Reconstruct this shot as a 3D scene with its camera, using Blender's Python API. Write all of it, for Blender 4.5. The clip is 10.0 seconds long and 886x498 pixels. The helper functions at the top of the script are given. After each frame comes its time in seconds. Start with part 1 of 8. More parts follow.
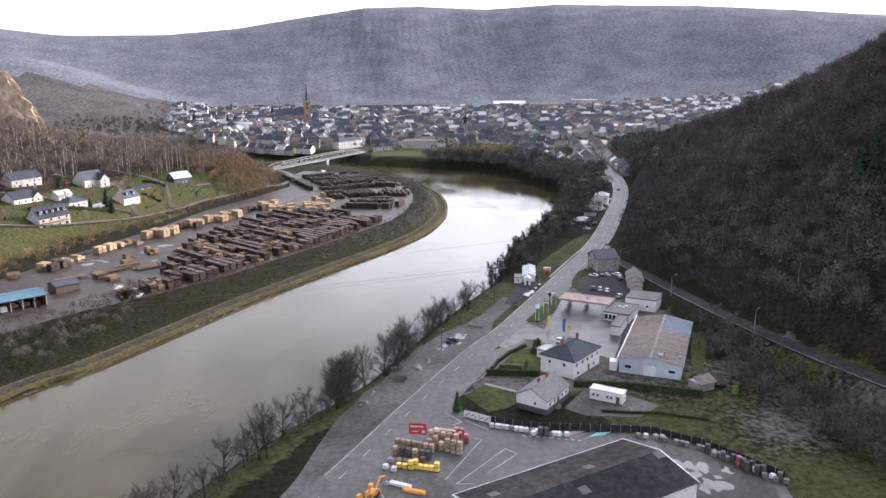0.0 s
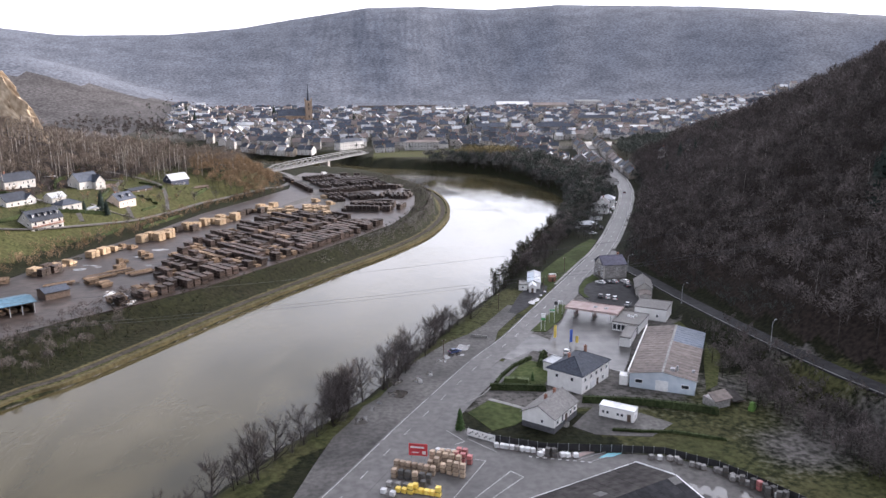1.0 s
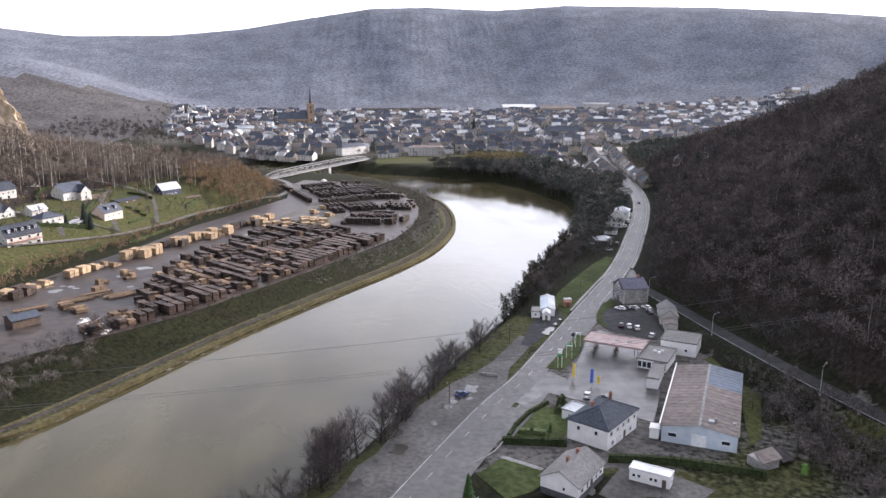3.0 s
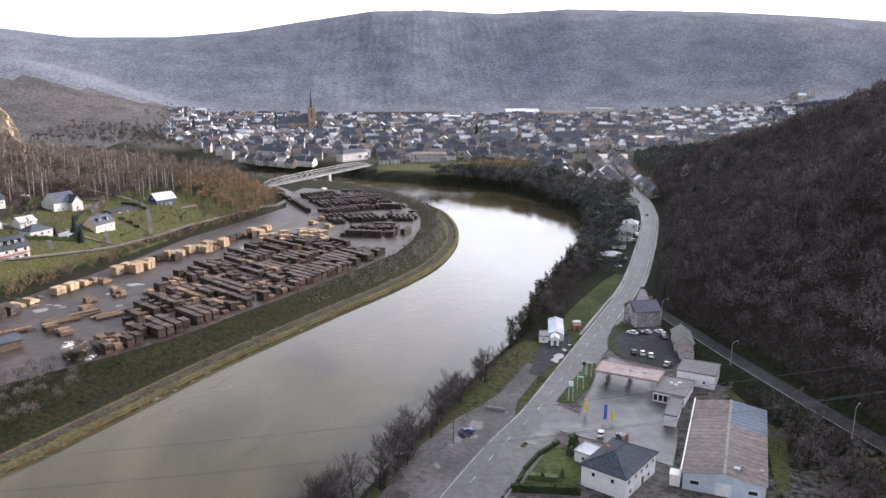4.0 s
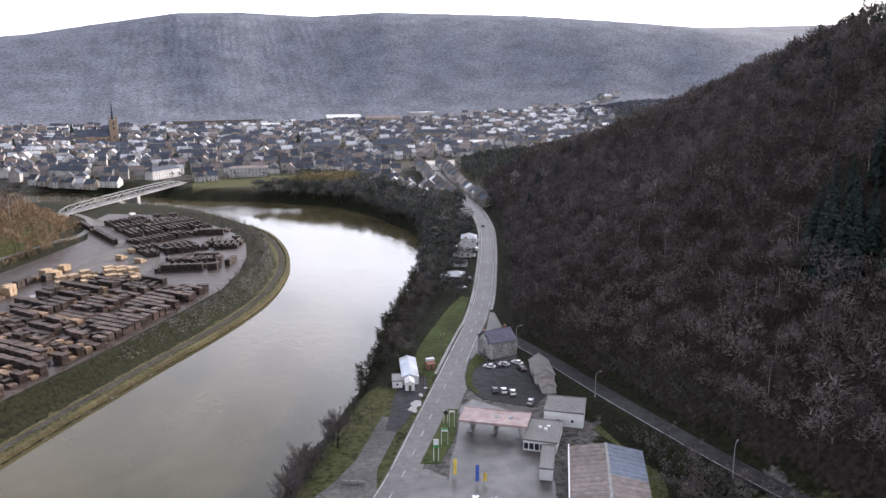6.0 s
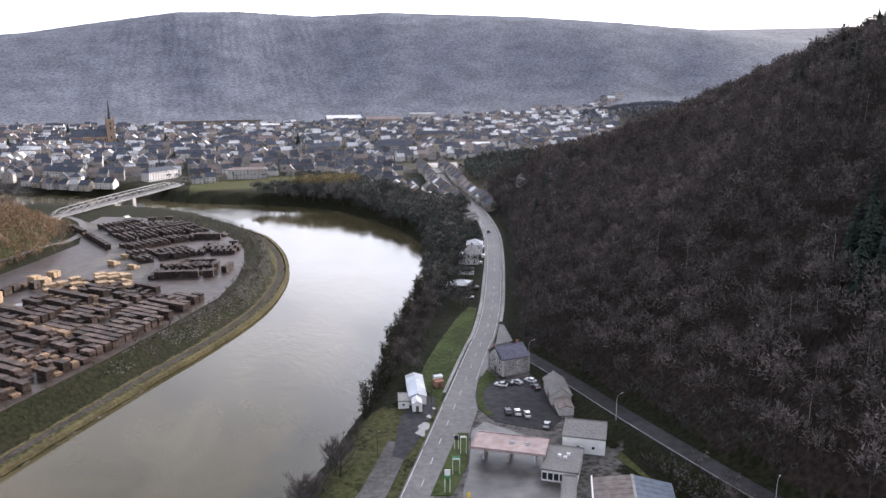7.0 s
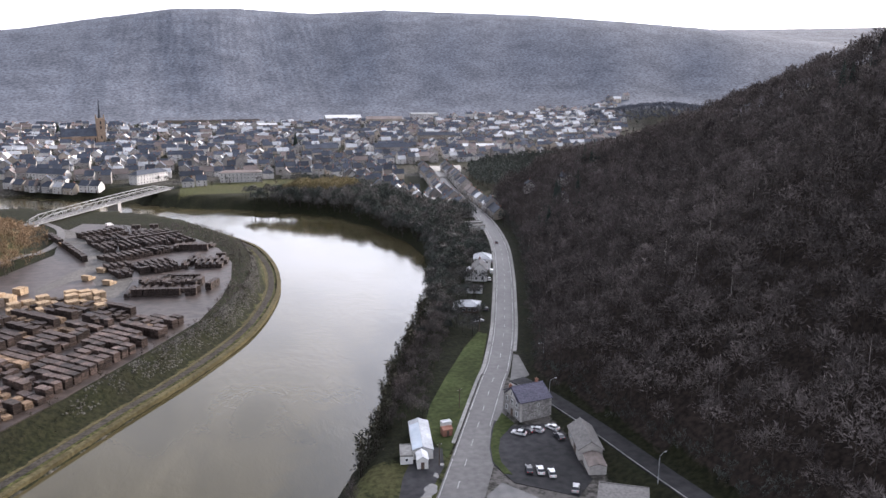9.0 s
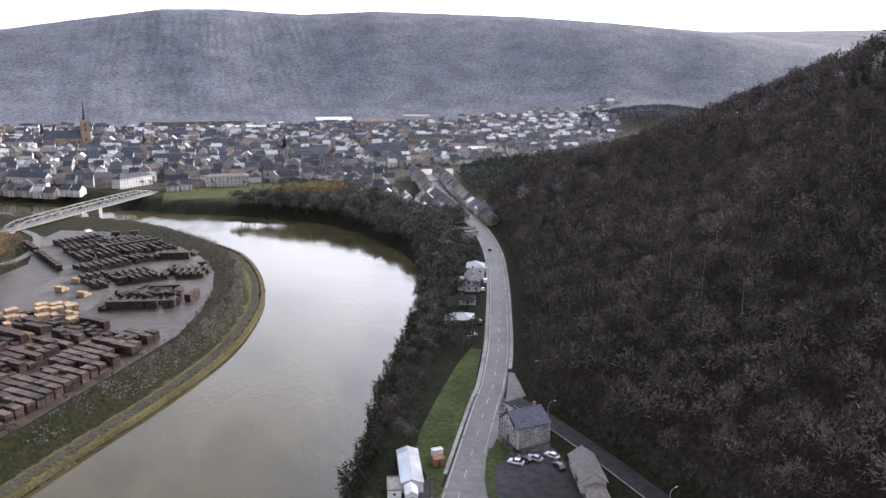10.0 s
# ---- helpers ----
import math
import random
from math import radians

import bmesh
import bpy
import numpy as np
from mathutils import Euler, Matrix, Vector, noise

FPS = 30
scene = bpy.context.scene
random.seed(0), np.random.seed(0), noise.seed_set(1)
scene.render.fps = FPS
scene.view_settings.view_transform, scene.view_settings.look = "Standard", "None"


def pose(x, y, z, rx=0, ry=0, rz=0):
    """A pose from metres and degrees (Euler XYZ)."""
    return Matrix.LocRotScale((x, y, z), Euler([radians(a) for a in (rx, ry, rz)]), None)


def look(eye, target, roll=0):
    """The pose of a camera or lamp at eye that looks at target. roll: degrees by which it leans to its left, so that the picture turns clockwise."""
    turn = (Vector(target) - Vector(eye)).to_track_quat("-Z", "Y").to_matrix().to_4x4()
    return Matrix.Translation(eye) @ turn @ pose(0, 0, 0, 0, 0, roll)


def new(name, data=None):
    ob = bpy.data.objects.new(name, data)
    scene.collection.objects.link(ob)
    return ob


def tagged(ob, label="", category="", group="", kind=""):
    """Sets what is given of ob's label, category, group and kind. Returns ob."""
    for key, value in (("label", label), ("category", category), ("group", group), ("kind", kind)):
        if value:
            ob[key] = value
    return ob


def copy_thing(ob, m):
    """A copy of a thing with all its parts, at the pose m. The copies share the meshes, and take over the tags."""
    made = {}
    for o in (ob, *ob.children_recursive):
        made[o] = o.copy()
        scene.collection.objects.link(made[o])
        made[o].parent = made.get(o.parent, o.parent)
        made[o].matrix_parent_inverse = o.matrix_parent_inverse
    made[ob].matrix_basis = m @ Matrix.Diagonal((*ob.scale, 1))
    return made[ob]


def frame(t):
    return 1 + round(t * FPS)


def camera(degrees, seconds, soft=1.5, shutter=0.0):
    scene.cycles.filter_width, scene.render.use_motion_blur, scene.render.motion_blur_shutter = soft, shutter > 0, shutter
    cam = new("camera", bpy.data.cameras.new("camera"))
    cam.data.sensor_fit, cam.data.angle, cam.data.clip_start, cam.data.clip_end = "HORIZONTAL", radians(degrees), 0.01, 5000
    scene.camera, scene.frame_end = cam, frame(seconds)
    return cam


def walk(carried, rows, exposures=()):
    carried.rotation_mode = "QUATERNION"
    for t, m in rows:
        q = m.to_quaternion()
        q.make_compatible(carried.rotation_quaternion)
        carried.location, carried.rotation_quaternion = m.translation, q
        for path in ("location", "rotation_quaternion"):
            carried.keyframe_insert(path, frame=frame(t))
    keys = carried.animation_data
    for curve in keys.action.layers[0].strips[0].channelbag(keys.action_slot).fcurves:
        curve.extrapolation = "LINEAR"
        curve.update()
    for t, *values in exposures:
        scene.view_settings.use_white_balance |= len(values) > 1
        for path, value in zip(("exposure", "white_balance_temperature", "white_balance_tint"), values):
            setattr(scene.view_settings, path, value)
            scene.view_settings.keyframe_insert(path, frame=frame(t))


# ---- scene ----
cam = camera(59.9, 10.0)
PATH = [
    (0, (1.507, 22.19, 96.377), (1.631, 24.133, 95.92), -0.3),
    (0.5, (1.901, 27.286, 96.224), (2.022, 29.229, 95.768), -0.3),
    (1, (2.208, 33.024, 96.201), (2.326, 34.968, 95.745), -0.2),
    (1.5, (2.514, 39.554, 96.179), (2.628, 41.498, 95.725), -0.2),
    (2, (2.865, 46.51, 96.446), (2.975, 48.454, 95.991), -0.2),
    (3.5, (3.612, 69.482, 100.031), (3.716, 71.427, 99.579), -0.0),
    (4, (3.359, 77.25, 102.096), (3.463, 79.196, 101.646), 0.2),
    (4.5, (3.068, 84.841, 104.312), (3.173, 86.787, 103.863), 0.3),
    (5, (2.517, 92.317, 106.818), (2.623, 94.263, 106.369), 0.4),
    (5.1, (2.359, 93.685, 107.048), (2.462, 95.631, 106.599), 0.4),
    (5.2, (2.201, 95.052, 107.279), (2.34, 96.996, 106.83), 0.4),
    (5.3, (2.042, 96.42, 107.509), (2.33, 98.348, 107.061), 0.1),
    (5.4, (1.884, 97.787, 107.739), (2.342, 99.682, 107.292), -0.2),
    (5.5, (1.726, 99.155, 107.969), (2.27, 101.027, 107.522), -0.4),
    (5.7, (1.99, 102.556, 107.865), (2.535, 104.428, 107.418), -0.4),
    (7, (3.711, 124.662, 107.189), (4.259, 126.533, 106.745), -0.1),
    (7.5, (5.112, 133.636, 107.009), (5.66, 135.507, 106.565), 0.1),
    (8, (6.987, 142.547, 106.987), (7.534, 144.418, 106.542), 0.1),
    (8.5, (8.946, 151.286, 106.967), (9.494, 153.158, 106.522), 0.1),
    (9, (10.968, 160.029, 107.135), (11.517, 161.899, 106.689), 0.2),
    (9.5, (13.105, 168.317, 107.2), (13.653, 170.188, 106.754), 0.2),
    (9.9, (15.384, 174.323, 107.049), (15.935, 176.193, 106.603), 0.3),
    (10, (15.953, 175.824, 107.012), (16.522, 177.69, 106.57), 0.3),
]
walk(cam, [(t, look(eye, target, roll)) for t, eye, target, roll in PATH], [(0, 1.0, 6120, 17)])

# world: a bright winter sky with thin cloud; the sun stands low beyond the wooded hill
SUN_AZ, SUN_EL = radians(62), radians(20)
world = bpy.data.worlds.new("sky")
scene.world = world
world.use_nodes = True
wn, wl = world.node_tree.nodes, world.node_tree.links
sky = wn.new("ShaderNodeTexSky")
sky.sky_type, sky.sun_disc, sky.sun_elevation, sky.sun_rotation = "NISHITA", False, SUN_EL, SUN_AZ
sky.dust_density, sky.air_density = 2.0, 1.0
cloud = wn.new("ShaderNodeTexNoise")
cloud.inputs["Scale"].default_value, cloud.inputs["Detail"].default_value = 2.6, 7
cramp = wn.new("ShaderNodeValToRGB")
cramp.color_ramp.elements[0].position, cramp.color_ramp.elements[1].position = 0.33, 0.62
cramp.color_ramp.elements[0].color, cramp.color_ramp.elements[1].color = (0.45, 0.45, 0.45, 1), (1, 1, 1, 1)
wmix = wn.new("ShaderNodeMix")
wmix.data_type = "RGBA"
wcoord = wn.new("ShaderNodeTexCoord")
wmap = wn.new("ShaderNodeMapping")
wmap.inputs["Scale"].default_value = (1, 1, 2.6)
wl.new(wcoord.outputs["Generated"], wmap.inputs["Vector"])
wl.new(wmap.outputs["Vector"], cloud.inputs["Vector"])
wl.new(cloud.outputs["Fac"], cramp.inputs["Fac"])
wl.new(cramp.outputs["Color"], wmix.inputs["Factor"])
# thin cloud scatters forward: it is brightest towards the sun
toward = wn.new("ShaderNodeVectorMath")
toward.operation = "DOT_PRODUCT"
toward.inputs[1].default_value = (math.sin(SUN_AZ) * math.cos(SUN_EL), math.cos(SUN_AZ) * math.cos(SUN_EL), math.sin(SUN_EL))
wl.new(wcoord.outputs["Generated"], toward.inputs[0])
half = wn.new("ShaderNodeMapRange")
half.inputs["From Min"].default_value = -1
wl.new(toward.outputs["Value"], half.inputs["Value"])
power = wn.new("ShaderNodeMath")
power.operation = "POWER"
power.inputs[1].default_value = 6
wl.new(half.outputs["Result"], power.inputs[0])
# and, seen edge-on, brighter low over the horizon than overhead
high = wn.new("ShaderNodeSeparateXYZ")
wl.new(wcoord.outputs["Generated"], high.inputs["Vector"])
low = wn.new("ShaderNodeMapRange")
low.interpolation_type = "SMOOTHERSTEP"
low.inputs["From Min"].default_value, low.inputs["From Max"].default_value = -0.05, 0.68
low.inputs["To Min"].default_value, low.inputs["To Max"].default_value = 10.5, 3.7
wl.new(high.outputs["Z"], low.inputs["Value"])
glow = wn.new("ShaderNodeMath")
glow.operation = "MULTIPLY_ADD"
glow.inputs[1].default_value = 33.0
wl.new(power.outputs["Value"], glow.inputs[0])
wl.new(low.outputs["Result"], glow.inputs[2])
tint = wn.new("ShaderNodeMix")
tint.data_type, tint.blend_type = "RGBA", "MULTIPLY"
tint.inputs["Factor"].default_value = 1
tint.inputs["B"].default_value = (0.97, 0.98, 1.02, 1)
wl.new(glow.outputs["Value"], tint.inputs["A"])
wl.new(tint.outputs["Result"], wmix.inputs["B"])
wl.new(sky.outputs["Color"], wmix.inputs["A"])
wl.new(wmix.outputs["Result"], wn["Background"].inputs["Color"])
wn["Background"].inputs["Strength"].default_value = 0.1

sun = new("sun", bpy.data.lights.new("sun", "SUN"))
sun.data.energy, sun.data.angle, sun.data.color = 4.2, radians(0.7), (1.0, 0.87, 0.7)
sun.matrix_world = look((300 * math.sin(SUN_AZ), 300 * math.cos(SUN_AZ), 300 * math.tan(SUN_EL)), (0, 0, 0))


# ---- materials ----
def mat(name, a, b, size=1.0, rough=0.85, bump=0.3, metal=0.0, wide=0.25, vary=0.0, spec=0.5, island=0.0):
    """A surface of two colours mottled at size metres, with a broad variation, fine relief and a difference from thing to thing."""
    m = bpy.data.materials.new(name)
    m.use_nodes = True
    n, l = m.node_tree.nodes, m.node_tree.links
    p = n["Principled BSDF"]
    geo = n.new("ShaderNodeNewGeometry")
    fine, broad = n.new("ShaderNodeTexNoise"), n.new("ShaderNodeTexNoise")
    fine.inputs["Scale"].default_value, fine.inputs["Detail"].default_value = 1 / size, 5
    broad.inputs["Scale"].default_value, broad.inputs["Detail"].default_value = 0.09 / size, 3
    for t in (fine, broad):
        l.new(geo.outputs["Position"], t.inputs["Vector"])
    ramp = n.new("ShaderNodeValToRGB")
    ramp.color_ramp.elements[0].position, ramp.color_ramp.elements[1].position = 0.33, 0.67
    ramp.color_ramp.elements[0].color, ramp.color_ramp.elements[1].color = (*a, 1), (*b, 1)
    l.new(fine.outputs["Fac"], ramp.inputs["Fac"])
    hsv = n.new("ShaderNodeHueSaturation")
    l.new(ramp.outputs["Color"], hsv.inputs["Color"])
    span = n.new("ShaderNodeMapRange")
    span.inputs["From Min"].default_value, span.inputs["From Max"].default_value = 0.3, 0.7
    span.inputs["To Min"].default_value, span.inputs["To Max"].default_value = 1 - wide, 1 + wide
    l.new(broad.outputs["Fac"], span.inputs["Value"])
    last = span.outputs["Result"]
    for amount, source in ((vary, "thing"), (island, "island")):
        if amount:
            src = n.new("ShaderNodeObjectInfo").outputs["Random"] if source == "thing" else geo.outputs["Random Per Island"]
            more = n.new("ShaderNodeMapRange")
            more.inputs["To Min"].default_value, more.inputs["To Max"].default_value = 1 - amount, 1 + amount
            l.new(src, more.inputs["Value"])
            mul = n.new("ShaderNodeMath")
            mul.operation = "MULTIPLY"
            l.new(last, mul.inputs[0]), l.new(more.outputs["Result"], mul.inputs[1])
            last = mul.outputs["Value"]
    l.new(last, hsv.inputs["Value"])
    l.new(hsv.outputs["Color"], p.inputs["Base Color"])
    p.inputs["Roughness"].default_value, p.inputs["Metallic"].default_value = rough, metal
    p.inputs["Specular IOR Level"].default_value = spec
    if bump:
        bp = n.new("ShaderNodeBump")
        bp.inputs["Strength"].default_value, bp.inputs["Distance"].default_value = bump, 0.2 * size
        l.new(fine.outputs["Fac"], bp.inputs["Height"])
        l.new(bp.outputs["Normal"], p.inputs["Normal"])
    return m


ASPHALT = mat("asphalt", (0.07, 0.066, 0.063), (0.115, 0.108, 0.104), 1.8, 0.6, 0.06, wide=0.25, spec=0.38)
DARK_ASPHALT = mat("dark_asphalt", (0.02, 0.02, 0.022), (0.042, 0.041, 0.043), 2.5, 0.8, 0.08, wide=0.35, spec=0.14)
FORECOURT = mat("wet_forecourt", (0.04, 0.037, 0.036), (0.125, 0.117, 0.112), 4.0, 0.4, 0.04, wide=0.55, spec=0.36)
CONCRETE = mat("concrete", (0.19, 0.185, 0.175), (0.3, 0.292, 0.28), 1.2, 0.85, 0.3, spec=0.25)
GRAVEL = mat("gravel", (0.05, 0.047, 0.044), (0.1, 0.094, 0.088), 1.3, 0.75, 0.08, wide=0.45, spec=0.3)
MUD = mat("wet_mud_yard", (0.02, 0.016, 0.0145), (0.055, 0.043, 0.039), 4.0, 0.45, 0.2, wide=0.4, spec=0.25)
TOW = mat("trodden_towpath", (0.026, 0.024, 0.021), (0.06, 0.055, 0.049), 1.0, 0.95, 0.4, spec=0.05)
OCHRE = mat("ochre_bank_grass", (0.045, 0.039, 0.02), (0.086, 0.074, 0.04), 1.2, 0.95, 0.6, spec=0.1)
PUDDLE = mat("puddle_water", (0.045, 0.04, 0.035), (0.07, 0.063, 0.055), 3.0, 0.06, 0.02)
PAINT = mat("road_paint", (0.3, 0.3, 0.29), (0.5, 0.5, 0.49), 0.5, 0.7, 0.1, wide=0.3, spec=0.3)
GRASS = mat("lawn_grass", (0.032, 0.045, 0.016), (0.066, 0.078, 0.03), 1.6, 0.95, 0.6, wide=0.4, spec=0.08)
VERGE = mat("rough_verge", (0.03, 0.04, 0.013), (0.075, 0.075, 0.03), 1.1, 0.95, 0.6, wide=0.35, spec=0.1)
WHITE = mat("white_render", (0.72, 0.71, 0.69), (0.82, 0.81, 0.79), 1.5, 0.75, 0.08, wide=0.06)
GREY_PLINTH = mat("grey_plinth", (0.06, 0.06, 0.066), (0.1, 0.1, 0.108), 0.8, 0.8, 0.1)
SLATE = mat("slate_roof", (0.026, 0.032, 0.045), (0.058, 0.066, 0.085), 0.7, 0.65, 0.3, wide=0.2, vary=0.35, spec=0.2)
GREY_TILE = mat("grey_tile_roof", (0.13, 0.125, 0.12), (0.21, 0.2, 0.19), 0.7, 0.75, 0.3, wide=0.15, spec=0.25)
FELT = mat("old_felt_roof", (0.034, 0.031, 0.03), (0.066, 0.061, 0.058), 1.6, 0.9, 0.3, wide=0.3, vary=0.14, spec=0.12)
FIBRE = mat("fibre_cement_roof", (0.12, 0.1, 0.09), (0.19, 0.16, 0.145), 1.5, 0.75, 0.2, wide=0.2, spec=0.25, vary=0.12)
BLUE_SHEET = mat("blue_roof_sheet", (0.055, 0.075, 0.11), (0.095, 0.12, 0.16), 1.5, 0.5, 0.1, spec=0.35)
PALE_BLUE = mat("pale_blue_wall", (0.42, 0.48, 0.55), (0.52, 0.57, 0.62), 2.0, 0.6, 0.1)
PINK = mat("faded_red_canopy", (0.3, 0.22, 0.205), (0.4, 0.32, 0.3), 2.0, 0.75, 0.1, spec=0.2)
STONE = mat("grey_stone", (0.2, 0.19, 0.185), (0.38, 0.365, 0.355), 0.45, 0.85, 0.6)
PALE_STONE = mat("pale_stone", (0.40, 0.38, 0.36), (0.52, 0.50, 0.47), 0.6, 0.85, 0.4)
BRICK = mat("red_brick", (0.22, 0.1, 0.07), (0.32, 0.16, 0.11), 0.4, 0.85, 0.4)
GLASS = mat("window_glass", (0.018, 0.02, 0.025), (0.03, 0.034, 0.04), 1.0, 0.12, 0.0)
WOOD_DARK = mat("dark_wood", (0.06, 0.042, 0.032), (0.12, 0.085, 0.065), 0.5, 0.8, 0.3)
METAL = mat("galvanised_steel", (0.3, 0.31, 0.325), (0.42, 0.43, 0.445), 0.6, 0.55, 0.1, 0.25, spec=0.3)
WHITE_STEEL = mat("white_painted_steel", (0.66, 0.67, 0.68), (0.8, 0.8, 0.8), 1.0, 0.5, 0.05)
BLACK = mat("black_sheet", (0.012, 0.012, 0.014), (0.028, 0.028, 0.03), 1.0, 0.7, 0.2)
RUBBER = mat("tyre_rubber", (0.012, 0.012, 0.012), (0.022, 0.022, 0.022), 0.2, 0.85, 0.1)
RED = mat("red_paint", (0.5, 0.035, 0.05), (0.6, 0.06, 0.07), 1.0, 0.5, 0.05)
YELLOW = mat("yellow_film", (0.68, 0.47, 0.07), (0.78, 0.6, 0.14), 0.8, 0.5, 0.1)
ORANGE = mat("orange_machine_paint", (0.66, 0.27, 0.05), (0.75, 0.37, 0.09), 0.6, 0.5, 0.1)
BLUE = mat("blue_paint", (0.05, 0.1, 0.42), (0.07, 0.14, 0.5), 1.0, 0.5, 0.05)
CYAN = mat("blue_parking_paint", (0.16, 0.42, 0.5), (0.22, 0.5, 0.57), 1.0, 0.6, 0.1)
BARK = mat("bark", (0.035, 0.03, 0.027), (0.08, 0.069, 0.062), 0.7, 0.95, 0.3, wide=0.3, spec=0.1)
PALE_BARK = mat("birch_bark", (0.3, 0.275, 0.25), (0.42, 0.39, 0.36), 0.7, 0.9, 0.2, spec=0.1)
TWIG = mat("bare_twigs", (0.052, 0.0455, 0.044), (0.138, 0.12, 0.114), 7.5, 0.95, 0.0, wide=0.35, spec=0.05, island=0.3)
WARM_TWIG = mat("birch_twigs", (0.09, 0.075, 0.064), (0.19, 0.157, 0.13), 6.0, 0.95, 0.0, wide=0.25, spec=0.05, island=0.3)
RUSSET = mat("dead_oak_leaves", (0.15, 0.105, 0.065), (0.26, 0.185, 0.12), 5.0, 0.95, 0.0, wide=0.25, spec=0.05, island=0.3)
IVY = mat("ivy_and_brambles", (0.037, 0.045, 0.04), (0.092, 0.1, 0.09), 5.0, 0.95, 0.0, wide=0.3, spec=0.05, island=0.3)
NEEDLE = mat("spruce_needles", (0.018, 0.026, 0.022), (0.04, 0.053, 0.045), 3.0, 0.95, 0.0, wide=0.2, spec=0.05, island=0.25)
HEDGE = mat("hedge_leaves", (0.02, 0.03, 0.012), (0.05, 0.062, 0.028), 0.8, 0.95, 0.6, spec=0.1, island=0.25)
# distance haze is put into this base colour: lighter and bluish grey
HAZED_WOOD = mat("far_wood_with_haze", (0.07, 0.077, 0.095), (0.15, 0.162, 0.192), 5.0, 0.95, 0.0, wide=0.2, spec=0.05)
SPUR_WOOD = mat("brown_winter_wood", (0.045, 0.043, 0.044), (0.1, 0.095, 0.096), 4.0, 0.95, 0.0, wide=0.25, spec=0.05)
ROCK = mat("quarry_rock", (0.3, 0.22, 0.14), (0.52, 0.42, 0.3), 5.0, 0.9, 0.6, wide=0.3)
TIMBER = mat("sawn_timber", (0.095, 0.067, 0.047), (0.24, 0.172, 0.118), 0.6, 0.85, 0.3, wide=0.3, vary=0.45, spec=0.15)
PALE_TIMBER = mat("fresh_sawn_timber", (0.26, 0.19, 0.125), (0.45, 0.34, 0.225), 0.6, 0.85, 0.3, wide=0.25, vary=0.25, spec=0.15)
TARRED = mat("tarred_sleepers", (0.02, 0.015, 0.013), (0.088, 0.063, 0.054), 0.6, 0.6, 0.3, wide=0.35, vary=0.6, spec=0.25)


def ground_material():
    """Grass, woodland floor and bare earth, laid out by the cover attribute."""
    m = bpy.data.materials.new("open_ground")
    m.use_nodes = True
    n, l = m.node_tree.nodes, m.node_tree.links
    p = n["Principled BSDF"]
    geo = n.new("ShaderNodeNewGeometry")
    cover = n.new("ShaderNodeAttribute")
    cover.attribute_name = "cover"
    split = n.new("ShaderNodeSeparateColor")
    l.new(cover.outputs["Color"], split.inputs["Color"])
    fine, broad = n.new("ShaderNodeTexNoise"), n.new("ShaderNodeTexNoise")
    fine.inputs["Scale"].default_value, fine.inputs["Detail"].default_value = 0.7, 6
    broad.inputs["Scale"].default_value, broad.inputs["Detail"].default_value = 0.06, 5
    for t in (fine, broad):
        l.new(geo.outputs["Position"], t.inputs["Vector"])

    def two(a, b, tex):
        r = n.new("ShaderNodeValToRGB")
        r.color_ramp.elements[0].position, r.color_ramp.elements[1].position = 0.35, 0.65
        r.color_ramp.elements[0].color, r.color_ramp.elements[1].color = (*a, 1), (*b, 1)
        l.new(tex.outputs["Fac"], r.inputs["Fac"])
        return r.outputs["Color"]

    def blend(a, b, f):
        x = n.new("ShaderNodeMix")
        x.data_type = "RGBA"
        l.new(f, x.inputs["Factor"]), l.new(a, x.inputs["A"]), l.new(b, x.inputs["B"])
        return x.outputs["Result"]

    def rough_edge(s):
        add = n.new("ShaderNodeMath")
        add.operation = "MULTIPLY_ADD"
        l.new(fine.outputs["Fac"], add.inputs[0])
        add.inputs[1].default_value = 0.9
        l.new(s, add.inputs[2])
        r = n.new("ShaderNodeMapRange")
        r.inputs["From Min"].default_value, r.inputs["From Max"].default_value = 0.75, 1.1
        l.new(add.outputs["Value"], r.inputs["Value"])
        return r.outputs["Result"]

    scrub = blend(two((0.006, 0.006, 0.004), (0.019, 0.016, 0.011), fine), two((0.006, 0.009, 0.003), (0.019, 0.023, 0.008), fine), broad.outputs["Fac"])
    wood = two((0.014, 0.011, 0.01), (0.036, 0.028, 0.023), fine)
    meadow = blend(two((0.02, 0.03, 0.009), (0.052, 0.064, 0.021), fine), two((0.036, 0.033, 0.015), (0.08, 0.068, 0.034), fine), broad.outputs["Fac"])
    earth = two((0.07, 0.066, 0.062), (0.125, 0.116, 0.108), fine)
    c = blend(scrub, wood, rough_edge(split.outputs["Red"]))
    c = blend(c, meadow, rough_edge(split.outputs["Green"]))
    c = blend(c, earth, rough_edge(split.outputs["Blue"]))
    l.new(c, p.inputs["Base Color"])
    p.inputs["Roughness"].default_value, p.inputs["Specular IOR Level"].default_value = 0.95, 0.1
    bp = n.new("ShaderNodeBump")
    bp.inputs["Strength"].default_value, bp.inputs["Distance"].default_value = 0.7, 0.4
    l.new(fine.outputs["Fac"], bp.inputs["Height"]), l.new(bp.outputs["Normal"], p.inputs["Normal"])
    return m


